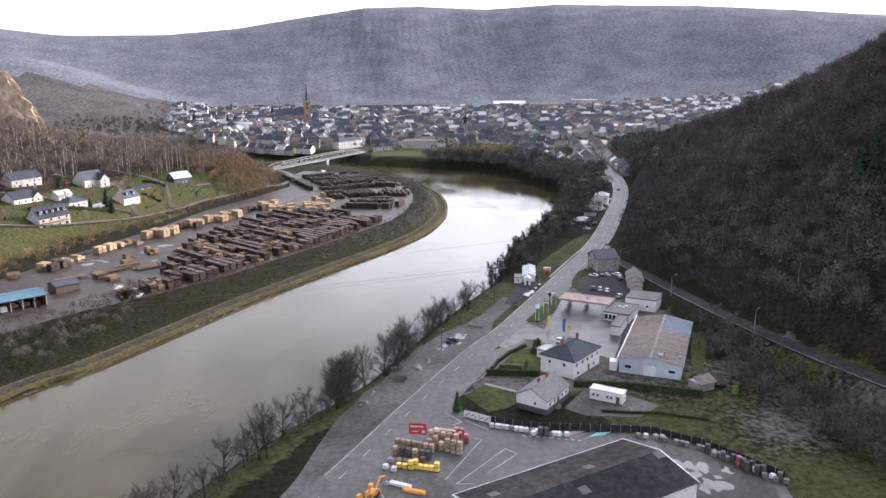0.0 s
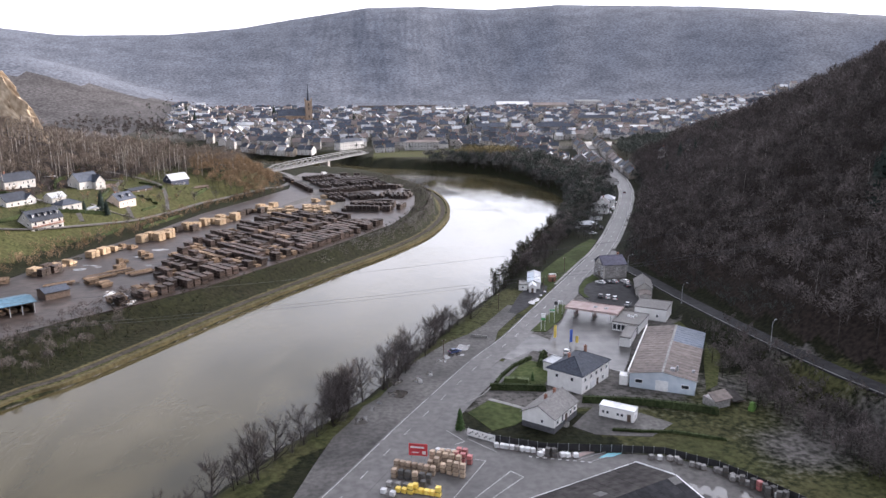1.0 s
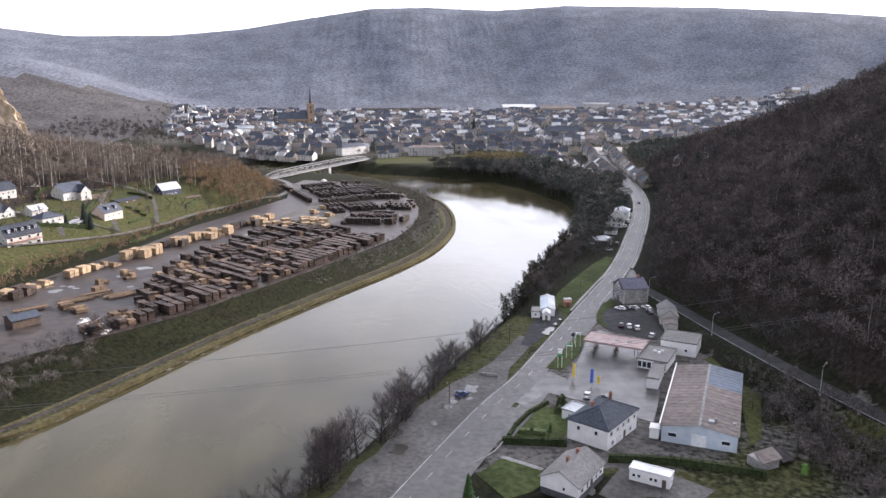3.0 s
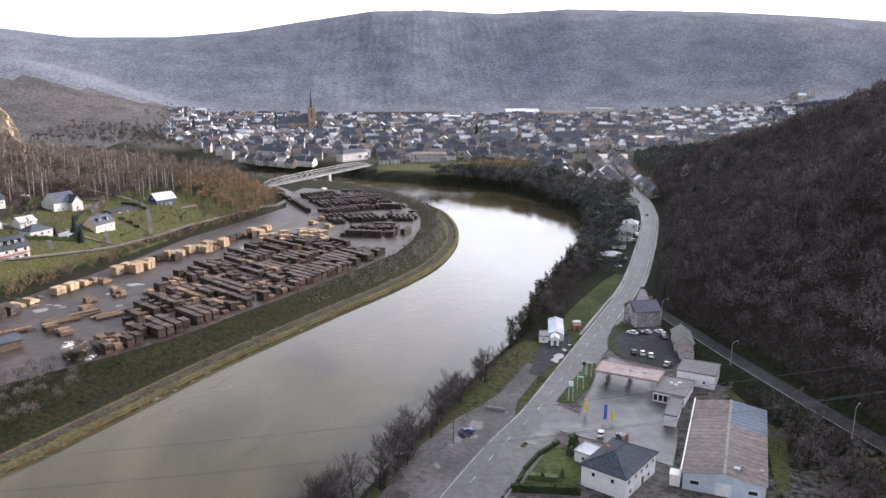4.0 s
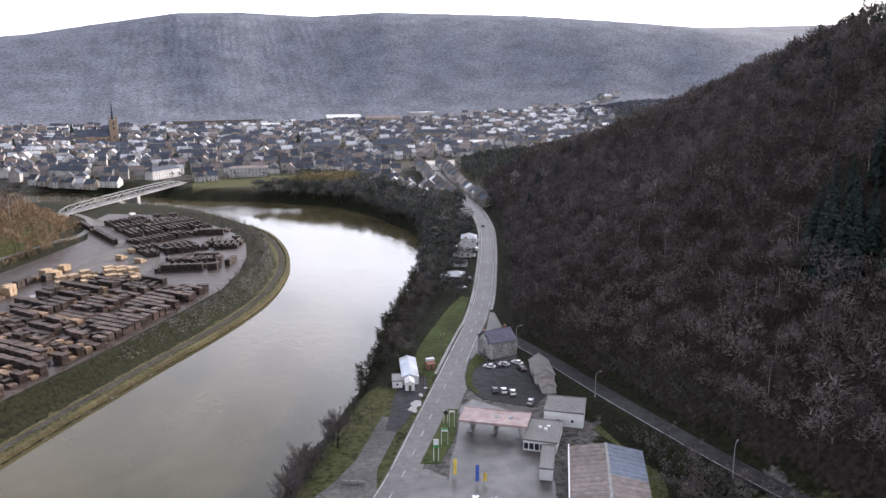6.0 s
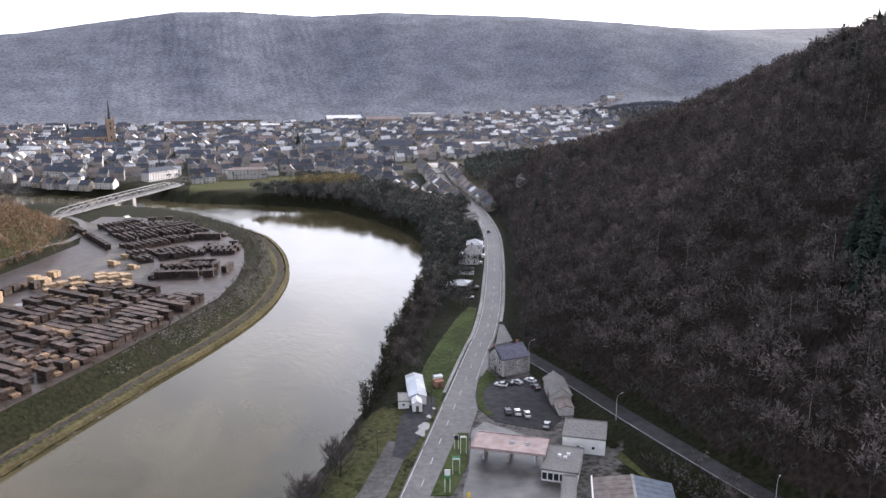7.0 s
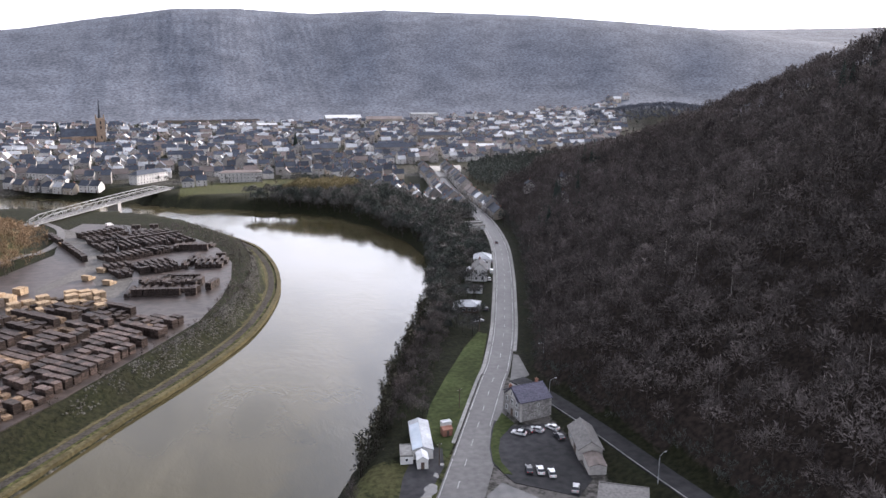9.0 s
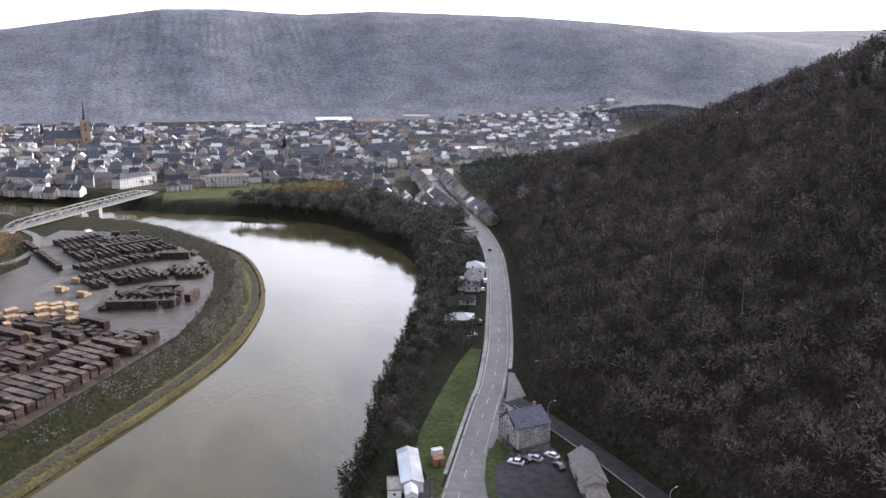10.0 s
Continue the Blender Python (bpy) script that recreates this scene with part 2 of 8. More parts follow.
def water_material():
    """Silty river water, calm in places and ruffled by the current in others."""
    m = bpy.data.materials.new("river_water")
    m.use_nodes = True
    n, l = m.node_tree.nodes, m.node_tree.links
    p = n["Principled BSDF"]
    p.inputs["IOR"].default_value = 1.4
    geo = n.new("ShaderNodeNewGeometry")
    stream = n.new("ShaderNodeMapping")
    stream.inputs["Rotation"].default_value, stream.inputs["Scale"].default_value = (0, 0, radians(30)), (1, 0.45, 1)
    l.new(geo.outputs["Position"], stream.inputs["Vector"])

    def tex(scale, detail, warp=0.0):
        t = n.new("ShaderNodeTexNoise")
        t.inputs["Scale"].default_value, t.inputs["Detail"].default_value, t.inputs["Distortion"].default_value = scale, detail, warp
        l.new(stream.outputs["Vector"], t.inputs["Vector"])
        return t.outputs["Fac"]

    patches, eddy, ripple = tex(0.035, 3, 0.8), tex(0.16, 4, 1.5), tex(1.1, 3)
    silt = n.new("ShaderNodeValToRGB")
    silt.color_ramp.elements[0].position, silt.color_ramp.elements[1].position = 0.3, 0.7
    silt.color_ramp.elements[0].color, silt.color_ramp.elements[1].color = (0.036, 0.031, 0.0145, 1), (0.066, 0.057, 0.031, 1)
    l.new(patches, silt.inputs["Fac"]), l.new(silt.outputs["Color"], p.inputs["Base Color"])
    calm = n.new("ShaderNodeMapRange")
    calm.inputs["From Min"].default_value, calm.inputs["From Max"].default_value = 0.35, 0.65
    calm.inputs["To Min"].default_value, calm.inputs["To Max"].default_value = 0.03, 0.12
    l.new(patches, calm.inputs["Value"]), l.new(calm.outputs["Result"], p.inputs["Roughness"])
    both = n.new("ShaderNodeMath")
    both.operation = "MULTIPLY_ADD"
    l.new(eddy, both.inputs[0])
    both.inputs[1].default_value = 2.0
    l.new(ripple, both.inputs[2])
    strength = n.new("ShaderNodeMapRange")
    strength.inputs["From Min"].default_value, strength.inputs["From Max"].default_value = 0.35, 0.7
    strength.inputs["To Min"].default_value, strength.inputs["To Max"].default_value = 0.03, 0.22
    l.new(patches, strength.inputs["Value"])
    bp = n.new("ShaderNodeBump")
    bp.inputs["Distance"].default_value = 0.25
    l.new(strength.outputs["Result"], bp.inputs["Strength"])
    l.new(both.outputs["Value"], bp.inputs["Height"]), l.new(bp.outputs["Normal"], p.inputs["Normal"])
    return m


# ---- mesh tools ----
class Shape:
    """Points and faces gathered into one mesh, each face with a material slot."""

    def __init__(self):
        self.v, self.f, self.m = [], [], []

    def add(self, verts, faces, slot=0, at=None):
        base = len(self.v)
        self.v += [tuple(at @ Vector(p)) if at else tuple(p) for p in verts]
        self.f += [tuple(base + i for i in f) for f in faces]
        self.m += [slot] * len(faces)
        return self

    def box(self, x, y, z, sx, sy, sz, slot=0, turn=0.0, taper=1.0):
        """A box standing on z, centred on x, y."""
        a, b, c = sx / 2, sy / 2, sz
        v = [(-a, -b, 0), (a, -b, 0), (a, b, 0), (-a, b, 0)]
        v += [(px * taper, py * taper, c) for px, py, _ in v]
        return self.add(v, [(0, 3, 2, 1), (4, 5, 6, 7), (0, 1, 5, 4), (1, 2, 6, 5), (2, 3, 7, 6), (3, 0, 4, 7)], slot, pose(x, y, z, 0, 0, turn))

    def prism(self, loop, z0, z1, slot=0):
        """An upright prism on a loop of x, y."""
        n = len(loop)
        area = sum(a[0] * b[1] - b[0] * a[1] for a, b in zip(loop, loop[1:] + loop[:1]))
        loop = loop if area > 0 else loop[::-1]
        v = [(x, y, z0) for x, y in loop] + [(x, y, z1) for x, y in loop]
        f = [tuple(range(n - 1, -1, -1)), tuple(range(n, 2 * n))] + [(i, (i + 1) % n, n + (i + 1) % n, n + i) for i in range(n)]
        return self.add(v, f, slot)

    def tube(self, points, radii, sides=6, slot=0):
        """A round bar along points, with a radius at each."""
        points = [Vector(p) for p in points]
        v, f = [], []
        for i, p in enumerate(points):
            way = (points[min(i + 1, len(points) - 1)] - points[max(i - 1, 0)]).normalized()
            side = way.cross(Vector((0.31, 0.2, 0.93)) if abs(way.z) < 0.9 else Vector((1, 0.1, 0))).normalized()
            up = way.cross(side)
            for k in range(sides):
                a = 2 * math.pi * k / sides
                v.append(p + radii[i] * (math.cos(a) * side + math.sin(a) * up))
        for i in range(len(points) - 1):
            for k in range(sides):
                a, b = i * sides + k, i * sides + (k + 1) % sides
                f.append((a, b, b + sides, a + sides))
        f += [tuple(range(sides - 1, -1, -1)), tuple(range((len(points) - 1) * sides, len(points) * sides))]
        return self.add(v, f, slot)

    def wheel(self, x, y, z, r, w, sides=12, slot=0):
        """A disc on its edge, its axle along y."""
        return self.tube([(x, y - w / 2, z), (x, y + w / 2, z)], [r, r], sides, slot)

    def mesh(self, name, mats, smooth=False):
        me = bpy.data.meshes.new(name)
        me.from_pydata(self.v, [], self.f)
        for m in mats if isinstance(mats, (list, tuple)) else [mats]:
            me.materials.append(m)
        me.polygons.foreach_set("material_index", self.m)
        if smooth:
            me.polygons.foreach_set("use_smooth", [True] * len(self.f))
        me.update()
        return me


def part(name, shape, material, parent, label=""):
    ob = new(name, shape.mesh(name, material))
    ob.parent = parent
    return tagged(ob, label)


def thing(name, label, category, at=None, group=""):
    ob = new(name)
    ob.empty_display_size = 0.5
    if at is not None:
        ob.matrix_world = at
    return tagged(ob, label, category, group)


def solid(name, shape, material, label, category="", kind="", at=None, group=""):
    ob = new(name, shape.mesh(name, material))
    if at is not None:
        ob.matrix_world = at
    return tagged(ob, label, category, group, kind)


def arrays_mesh(name, verts, tris, slots, mats):
    """A mesh straight from arrays, for many pieces at once."""
    me = bpy.data.meshes.new(name)
    me.vertices.add(len(verts))
    me.vertices.foreach_set("co", np.asarray(verts, np.float32).ravel())
    me.loops.add(3 * len(tris))
    me.loops.foreach_set("vertex_index", np.asarray(tris, np.int32).ravel())
    me.polygons.add(len(tris))
    me.polygons.foreach_set("loop_start", np.arange(0, 3 * len(tris), 3, dtype=np.int32))
    for m in mats:
        me.materials.append(m)
    me.polygons.foreach_set("material_index", np.asarray(slots, np.int32))
    me.update(calc_edges=True)
    return me


# ---- the lie of the land ----
LEFT_BANK = [(-300, -90), (-180, 126), (-117, 242), (-100, 265), (-82, 297), (-59, 340), (-25, 395), (1, 435), (22, 476), (35, 522), (39.5, 560), (39, 598), (33, 640), (20, 672), (-3, 718), (-28, 751), (-62, 776), (-105, 795), (-190, 830), (-420, 900), (-900, 980)]
RIGHT_BANK = [(-210, -90), (-84, 120), (-44, 193), (-29, 219), (-8, 249), (17, 305), (46, 360), (60, 400), (80, 447), (101, 499), (118, 550), (127, 600), (125, 637), (113, 690), (95, 732), (68, 760), (33, 785), (-16, 808), (-54, 843), (-110, 882), (-165, 921), (-420, 1010), (-900, 1090)]
HILL_FOOT = [(230, -90), (165, 120), (147, 165), (138, 203), (131, 229), (126, 258), (123, 292), (121, 322), (118, 352), (114, 380), (114, 400), (127, 432), (142, 472), (162, 525), (183, 585), (195, 632), (203, 670), (212, 714), (228, 745), (262, 800), (330, 870), (450, 945), (640, 1010), (1200, 1100)]
YARD_BACK = [(-300, 60), (-215, 230), (-172, 360), (-156, 414), (-140, 454), (-124, 514), (-101, 568), (-82, 612), (-92, 680), (-120, 730), (-200, 790)]


def near_line(x, y, line):
    """Distance to a polyline, and whether the point lies to its right."""
    best = np.full(x.shape, 1e9)
    right = np.zeros(x.shape, bool)
    for (ax, ay), (bx, by) in zip(line, line[1:]):
        dx, dy = bx - ax, by - ay
        k = np.clip(((x - ax) * dx + (y - ay) * dy) / (dx * dx + dy * dy), 0, 1)
        d = np.hypot(x - ax - k * dx, y - ay - k * dy)
        closer = d < best - 1e-6
        best = np.where(closer, d, best)
        right = np.where(closer, dx * (y - ay) - dy * (x - ax) < 0, right)
    return best, right


def inside(x, y, loop):
    odd = np.zeros(x.shape, bool)
    for (ax, ay), (bx, by) in zip(loop, loop[1:] + loop[:1]):
        if ay != by:
            odd ^= ((ay > y) != (by > y)) & (x < (bx - ax) * (y - ay) / (by - ay) + ax)
    return odd


def ease(v, a, b):
    k = np.clip((v - a) / (b - a), 0, 1)
    return k * k * (3 - 2 * k)


RIVER = LEFT_BANK + RIGHT_BANK[::-1]
LEFT_LAND = LEFT_BANK + [(-900, -90)]
EMBANK_Y, EMBANK_W = [300, 318, 330, 345, 375, 405, 430, 500, 560, 640], [37, 35, 26, 22, 21, 19.5, 18.5, 16.5, 15, 13.5]


def wave(x, y, size, seed=0.0):
    a, b = x / size + seed, y / size - 1.7 * seed
    return (np.sin(a * 1.3 + 1.7 * np.sin(b * 0.9)) + np.sin(b * 1.7 + 1.3 * np.sin(a * 1.1 + 2)) + 0.6 * np.sin(2.3 * a + 1.9 * b)) / 2.6


SIDE_LINE = [(101.5, 399, 5.05), (108, 378, 5.4), (112.5, 350, 6.1), (115, 320, 7.5), (117, 290, 9.6), (120, 256, 12), (125, 226, 13.6), (132, 200, 14.8), (142, 165, 15.8), (160, 118, 16.5)]


def ground_height(x, y):
    x, y = np.asarray(x, float), np.asarray(y, float)
    wet = inside(x, y, RIVER)
    left = inside(x, y, LEFT_LAND)
    dl, _ = near_line(x, y, LEFT_BANK)
    dr, _ = near_line(x, y, RIGHT_BANK)
    # left bank: quay, towpath shelf, embankment, timber yard, hillside
    wide = np.interp(y, EMBANK_Y, EMBANK_W)
    zl = 1.4 * ease(dl, 0, 2.5) + 6.6 * ease(dl, 8.5, wide)
    db, back = near_line(x, y, YARD_BACK)
    up = np.where(~back, db, 0)
    fade = 1 - ease(y, 640, 740)
    zl = zl + fade * (15 * ease(up, 1, 45) + 9 * ease(up, 40, 110) + 38 * ease(up, 95, 230) * (1 - ease(y, 560, 700)) + 55 * ease(up, 220, 420) * (1 - 0.6 * ease(y, 500, 800)))
    # right bank: slope, road shelf, town plain
    zr = 4.9 * ease(dr, 0, 9) + 4 * ease(y, 640, 860) + 13 * ease(y, 850, 1500)
    dh, hill = near_line(x, y, HILL_FOOT)
    s = np.where(hill, dh, 0)
    foot = 8.6 * ease(-y, -375, -250) + 4 * ease(-y, -250, -150)
    crest = np.interp(y, [250, 360, 480, 560, 640, 720, 800, 900, 1100], [196, 187, 137, 97, 56, 31, 22, 20, 16])
    rise = foot + np.interp(y, [200, 350, 500, 700], [0.84, 0.76, 0.68, 0.6]) * s
    rise = np.where(rise < 0.6 * crest, rise, crest - 0.4 * crest * np.exp(-(rise - 0.6 * crest) / (0.4 * crest)))
    bank = foot * ease(-dh, -16, -6)
    zr = zr + np.where(hill, rise, np.where((y < 400), bank, 0))
    # knoll with houses beyond the hill
    zr = zr + 34 * np.exp(-(((x - 720) / 150) ** 2 + ((y - 1280) / 130) ** 2))
    z = np.where(left, zl, zr)
    z = np.where(wet, -2.5 * ease(np.minimum(dl, dr), 0, 4), z)
    # the climbing road lies on a cut and filled shelf
    ds, _ = near_line(x, y, [p[:2] for p in SIDE_LINE])
    zs = np.interp(-y, [-p[1] for p in SIDE_LINE], [p[2] for p in SIDE_LINE])
    shelf = (1 - ease(ds, 4.2, 10)) * (y < 405) * (y > 100)
    z = z + (zs - 0.25 - z) * shelf
    # far valley side, its left spur and the plateau
    az = np.degrees(np.arctan2(x - 3, y - 92))
    top = np.interp(az, [-40, -30, -22, -16, -11, -7, -2, 2, 7, 12, 17, 22, 28, 36, 44, 52], [182, 182, 168, 172, 190, 216, 245, 249, 240, 251, 246, 240, 224, 195, 150, 130])
    r = np.hypot(x, y)
    gully = np.sin(0.5 * az + 1.4 * np.sin(0.21 * az) + r / 250) + 0.5 * np.sin(1.1 * az + 1 - r / 300)
    far = (top - 8) * ease(r, 1480, 2250) + 2.6 * gully * ease(r, 1520, 1700) * (1 - ease(r, 2080, 2230))
    spur = 105 * np.exp(-(((az + 27) / 9) ** 2)) * ease(r, 1250, 1700)
    back2 = 110 * ease(r, 2900, 4000) * np.exp(-(((az + 34) / 16) ** 2)) + np.maximum(0, 288 - top) * ease(r, 2900, 4000) * ease(az, 26, 32)
    z = z + np.where(wet, 0, np.maximum(far, spur)) + back2
    return z


def level(x, y):
    return float(ground_height(np.array([x]), np.array([y]))[0])


def make_ground():
    def steps(fine0, fine1, step, far0, far1):
        mid = list(np.arange(fine0, fine1 + 0.1, step))
        out, d = [], step
        while mid[-1] + sum(out) < far1:
            d *= 1.07
            out.append(min(d, 34))
        ins, d = [], step
        while mid[0] - sum(ins) > far0:
            d *= 1.07
            ins.append(min(d, 34))
        return np.array([mid[0] - sum(ins[:k]) for k in range(len(ins), 0, -1)] + mid + [mid[-1] + sum(out[:k + 1]) for k in range(len(out))])

    xs, ys = steps(-190, 230, 3.4, -3300, 3600), steps(150, 680, 3.4, -260, 4700)
    x, y = np.meshgrid(xs, ys)
    z = ground_height(x, y)
    dh, hill = near_line(x, y, HILL_FOOT)
    r = np.hypot(x, y)
    lumps = wave(x, y, 3.1) * 0.25 + wave(x, y, 9.0, 2.0) * 0.4
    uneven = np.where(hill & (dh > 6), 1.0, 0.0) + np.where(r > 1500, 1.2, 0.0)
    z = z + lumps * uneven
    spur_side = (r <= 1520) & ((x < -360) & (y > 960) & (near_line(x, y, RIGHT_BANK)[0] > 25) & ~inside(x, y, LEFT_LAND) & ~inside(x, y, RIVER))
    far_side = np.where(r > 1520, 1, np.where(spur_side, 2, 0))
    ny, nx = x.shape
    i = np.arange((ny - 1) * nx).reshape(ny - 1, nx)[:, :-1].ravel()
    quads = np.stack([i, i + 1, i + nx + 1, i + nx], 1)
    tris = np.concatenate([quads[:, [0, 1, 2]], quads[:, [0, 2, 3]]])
    # slot 1, the far valley side, carries the haze tint in its colour
    ob = new("ground", arrays_mesh("ground", np.stack([x, y, z], -1).reshape(-1, 3), tris, far_side.ravel()[tris[:, 0]].astype(int), [ground_material(), HAZED_WOOD, SPUR_WOOD]))
    ob.data.polygons.foreach_set("use_smooth", [True] * len(tris))
    # what covers it: woodland floor, meadow, bare earth
    left = inside(x, y, LEFT_LAND)
    dl, _ = near_line(x, y, LEFT_BANK)
    db, front = near_line(x, y, YARD_BACK)
    woods = np.where((hill & (dh > 2) & (y < 1000)) | (r > 1540), 1.0, 0.0)
    woods = np.maximum(woods, np.where(left & ~front & (db > 66) & (y < 760), 1.0, 0.0))
    meadow = np.where(left & ~front & (db > 12) & (db < 70) & (y < 720), 1.0, 0.0)
    meadow = np.maximum(meadow, np.where(left & (dl > 1) & (dl < 8.5), 0.55, 0.0))
    meadow = np.maximum(meadow, np.where(~left & (y > 820) & (y < 900) & (x > -20) & (x < 110), 0.8, 0.0))
    dr, _ = near_line(x, y, RIGHT_BANK)
    meadow = np.maximum(meadow, np.where(~left & (dr < 15) & (dr > 2) & (y < 262), 0.75 + 0.3 * wave(x, y, 8.0), 0.0))
    meadow = np.maximum(meadow, np.where(~left & (dr < 34) & (dr > 4) & (y > 262) & (y < 345), 0.7 + 0.3 * wave(x, y, 7.0), 0.0))
    field = ~left & ~hill & (x > 40) & (y < 250) & (x + 0.3 * y > 118)
    meadow = np.maximum(meadow, np.where(field, 0.5 + 0.35 * wave(x, y, 14.0), 0.0))
    earth = np.where(field, 0.3 - 0.5 * wave(x, y, 14.0), 0.0)
    earth = np.maximum(earth, np.where(~left & (y > 880) & (r < 1520) & ~hill, 0.32 + 0.25 * wave(x, y, 40.0), 0.0))
    built = ~left & ~hill & (dr > 34) & (y > 228) & (y < 408) & (x < np.interp(y, [228, 262, 300, 345, 408], [82, 90, 106, 103, 104]))
    earth = np.maximum(earth, np.where(built, 0.62 + 0.2 * wave(x, y, 9.0), 0.0))
    cover = np.stack([woods, meadow, earth, np.ones_like(x)], -1).astype(np.float32)
    ob.data.color_attributes.new("cover", "FLOAT_COLOR", "POINT").data.foreach_set("color", cover.ravel())
    return tagged(ob, "uneven valley floor and slopes of rough winter grass, leaf litter and bare earth", "ground", kind="structure")


make_ground()
water = Shape()
water.add([(-900, -200, 0), (300, -200, 0), (300, 1200, 0), (-900, 1200, 0)], [(0, 1, 2, 3)])
solid("water", water, water_material(), "broad swollen river of silty brown water reflecting the sky", "river", "structure")


# ---- roads and paved ground ----
def offset(line, d):
    """The polyline moved d metres to its right."""
    out = []
    for i, p in enumerate(line):
        a, b = line[max(i - 1, 0)], line[min(i + 1, len(line) - 1)]
        n = Vector((b[1] - a[1], a[0] - b[0])).normalized()
        out.append((p[0] + n.x * d, p[1] + n.y * d) + tuple(p[2:]))
    return out


def finer(line, step):
    """Points every step metres along a smooth curve through the line's points."""
    pts = [Vector(p) for p in line]
    out = []
    for i in range(len(pts) - 1):
        p0, p1, p2, p3 = pts[max(i - 1, 0)], pts[i], pts[i + 1], pts[min(i + 2, len(pts) - 1)]
        count = max(1, round((p2 - p1).length / step))
        for k in range(count):
            t = k / count
            out.append(tuple(0.5 * (2 * p1 + (p2 - p0) * t + (2 * p0 - 5 * p1 + 4 * p2 - p3) * t * t + (3 * p1 - p0 - 3 * p2 + p3) * t ** 3)))
    return out + [tuple(pts[-1])]


def ribbon(shape, line, d0, d1, lift=0.0, thick=0.25, slot=0):
    """A strip of paving between two offsets from a line of x, y, z."""
    a, b = offset(line, d0), offset(line, d1)
    n = len(line)
    v = [(p[0], p[1], p[2] + lift) for p in a] + [(p[0], p[1], p[2] + lift) for p in b]
    v += [(p[0], p[1], p[2] + lift - thick) for p in v]
    f = []
    for i in range(n - 1):
        f += [(i + 1, i, n + i, n + i + 1), (2 * n + i, i, i + 1, 2 * n + i + 1), (n + i + 1, n + i, 3 * n + i, 3 * n + i + 1)]
    f += [(0, 2 * n, 3 * n, n), (n - 1, 2 * n - 1, 4 * n - 1, 3 * n - 1)]
    return shape.add(v, f, slot)


MAIN = finer([(-60, 95, 5), (-16.5, 175, 5), (7.5, 223, 5), (27.5, 261, 5), (40.5, 282, 5), (52, 304, 5), (73, 345, 5), (95, 388, 5), (103.5, 404, 5), (118, 437, 5), (132, 473, 5), (151, 524, 5), (171, 583, 5.1), (183.5, 632, 5.4), (190.5, 670, 5.8), (195.5, 714, 6.6), (198.5, 753, 7.6), (204, 800, 8.6), (214, 860, 9.4), (222, 920, 9.9)], 4)
SIDE = finer([(104.8, 389.6, 5.12)] + SIDE_LINE[1:], 4)
solid("road", ribbon(Shape(), MAIN, -4.25, 4.4, 0.06), ASPHALT, "two-lane grey asphalt valley road with worn white markings", "road", "structure")
solid("road_side", ribbon(Shape(), SIDE, -3.2, 3.3, 0.09, 0.6), DARK_ASPHALT, "narrow dark asphalt road climbing along the foot of the wooded hill", "road", "structure")


def dashes(line, d, start, count, length, gap, wide, lift=0.085):
    s = Shape()
    run = [0]
    for a, b in zip(line, line[1:]):
        run.append(run[-1] + math.dist(a, b))

    def at(u):
        return tuple(float(np.interp(u, run, [p[k] for p in line])) for k in range(3))

    for i in range(count):
        u = start + i * (length + gap)
        if u + length < run[-1]:
            ribbon(s, [at(u + length * k / 4) for k in range(5)], d - wide / 2, d + wide / 2, lift, 0.03)
    return s


solid("road_centre_line", dashes(MAIN, 0.1, 6, 64, 3.6, 8.1, 0.17), PAINT, "dashed white line along the middle of the road", "road marking", "structure")
solid("road_edge_line", dashes(MAIN, -3.7, 100, 22, 28, 2, 0.2), PAINT, "thin white line along the edge of the road", "road marking", "structure")
solid("road_lane_line", dashes(MAIN, 3.6, 300, 14, 20, 2, 0.2), PAINT, "thin white line along the edge of the road", "road marking", "structure")
solid("side_road_line", dashes(SIDE, 2.9, 4, 30, 9.5, 0.1, 0.2, 0.11), PAINT, "continuous white line along the climbing road's outer edge", "road marking", "structure")

kerb = Shape()
ribbon(kerb, [p for p in MAIN if 414 < p[1] < 655], 4.45, 4.75, 0.2, 0.4)
ribbon(kerb, [p for p in MAIN if 395 < p[1] < 655], -4.65, -4.35, 0.2, 0.4)
solid("kerb", kerb, CONCRETE, "pale concrete kerb stones along both sides of the road", "kerb", "structure")
walk_strip = Shape()
ribbon(walk_strip, [p for p in MAIN if 414 < p[1] < 930], 4.75, 5.7, 0.17, 0.4)
ribbon(walk_strip, [p for p in MAIN if 345 < p[1] < 930], -5.7, -4.65, 0.16, 0.4)
solid("pavement", walk_strip, CONCRETE, "pale worn pavement beside the road", "pavement", "structure")

shoulder = Shape()
ribbon(shoulder, [p for p in MAIN if 150 < p[1] < 268], 4.35, 9.0, 0.015, 0.3)
ribbon(shoulder, [p for p in MAIN if 318 < p[1] < 386], 4.35, 7.6, 0.015, 0.3)
solid("road_shoulder", shoulder, ASPHALT, "worn asphalt shoulder where yards open on to the road", "road", "structure")


def slab(name, loop, top, material, label, category="paving", thick=0.3):
    return solid(name, Shape().prism(loop, top - thick, top), material, label, category, "structure")


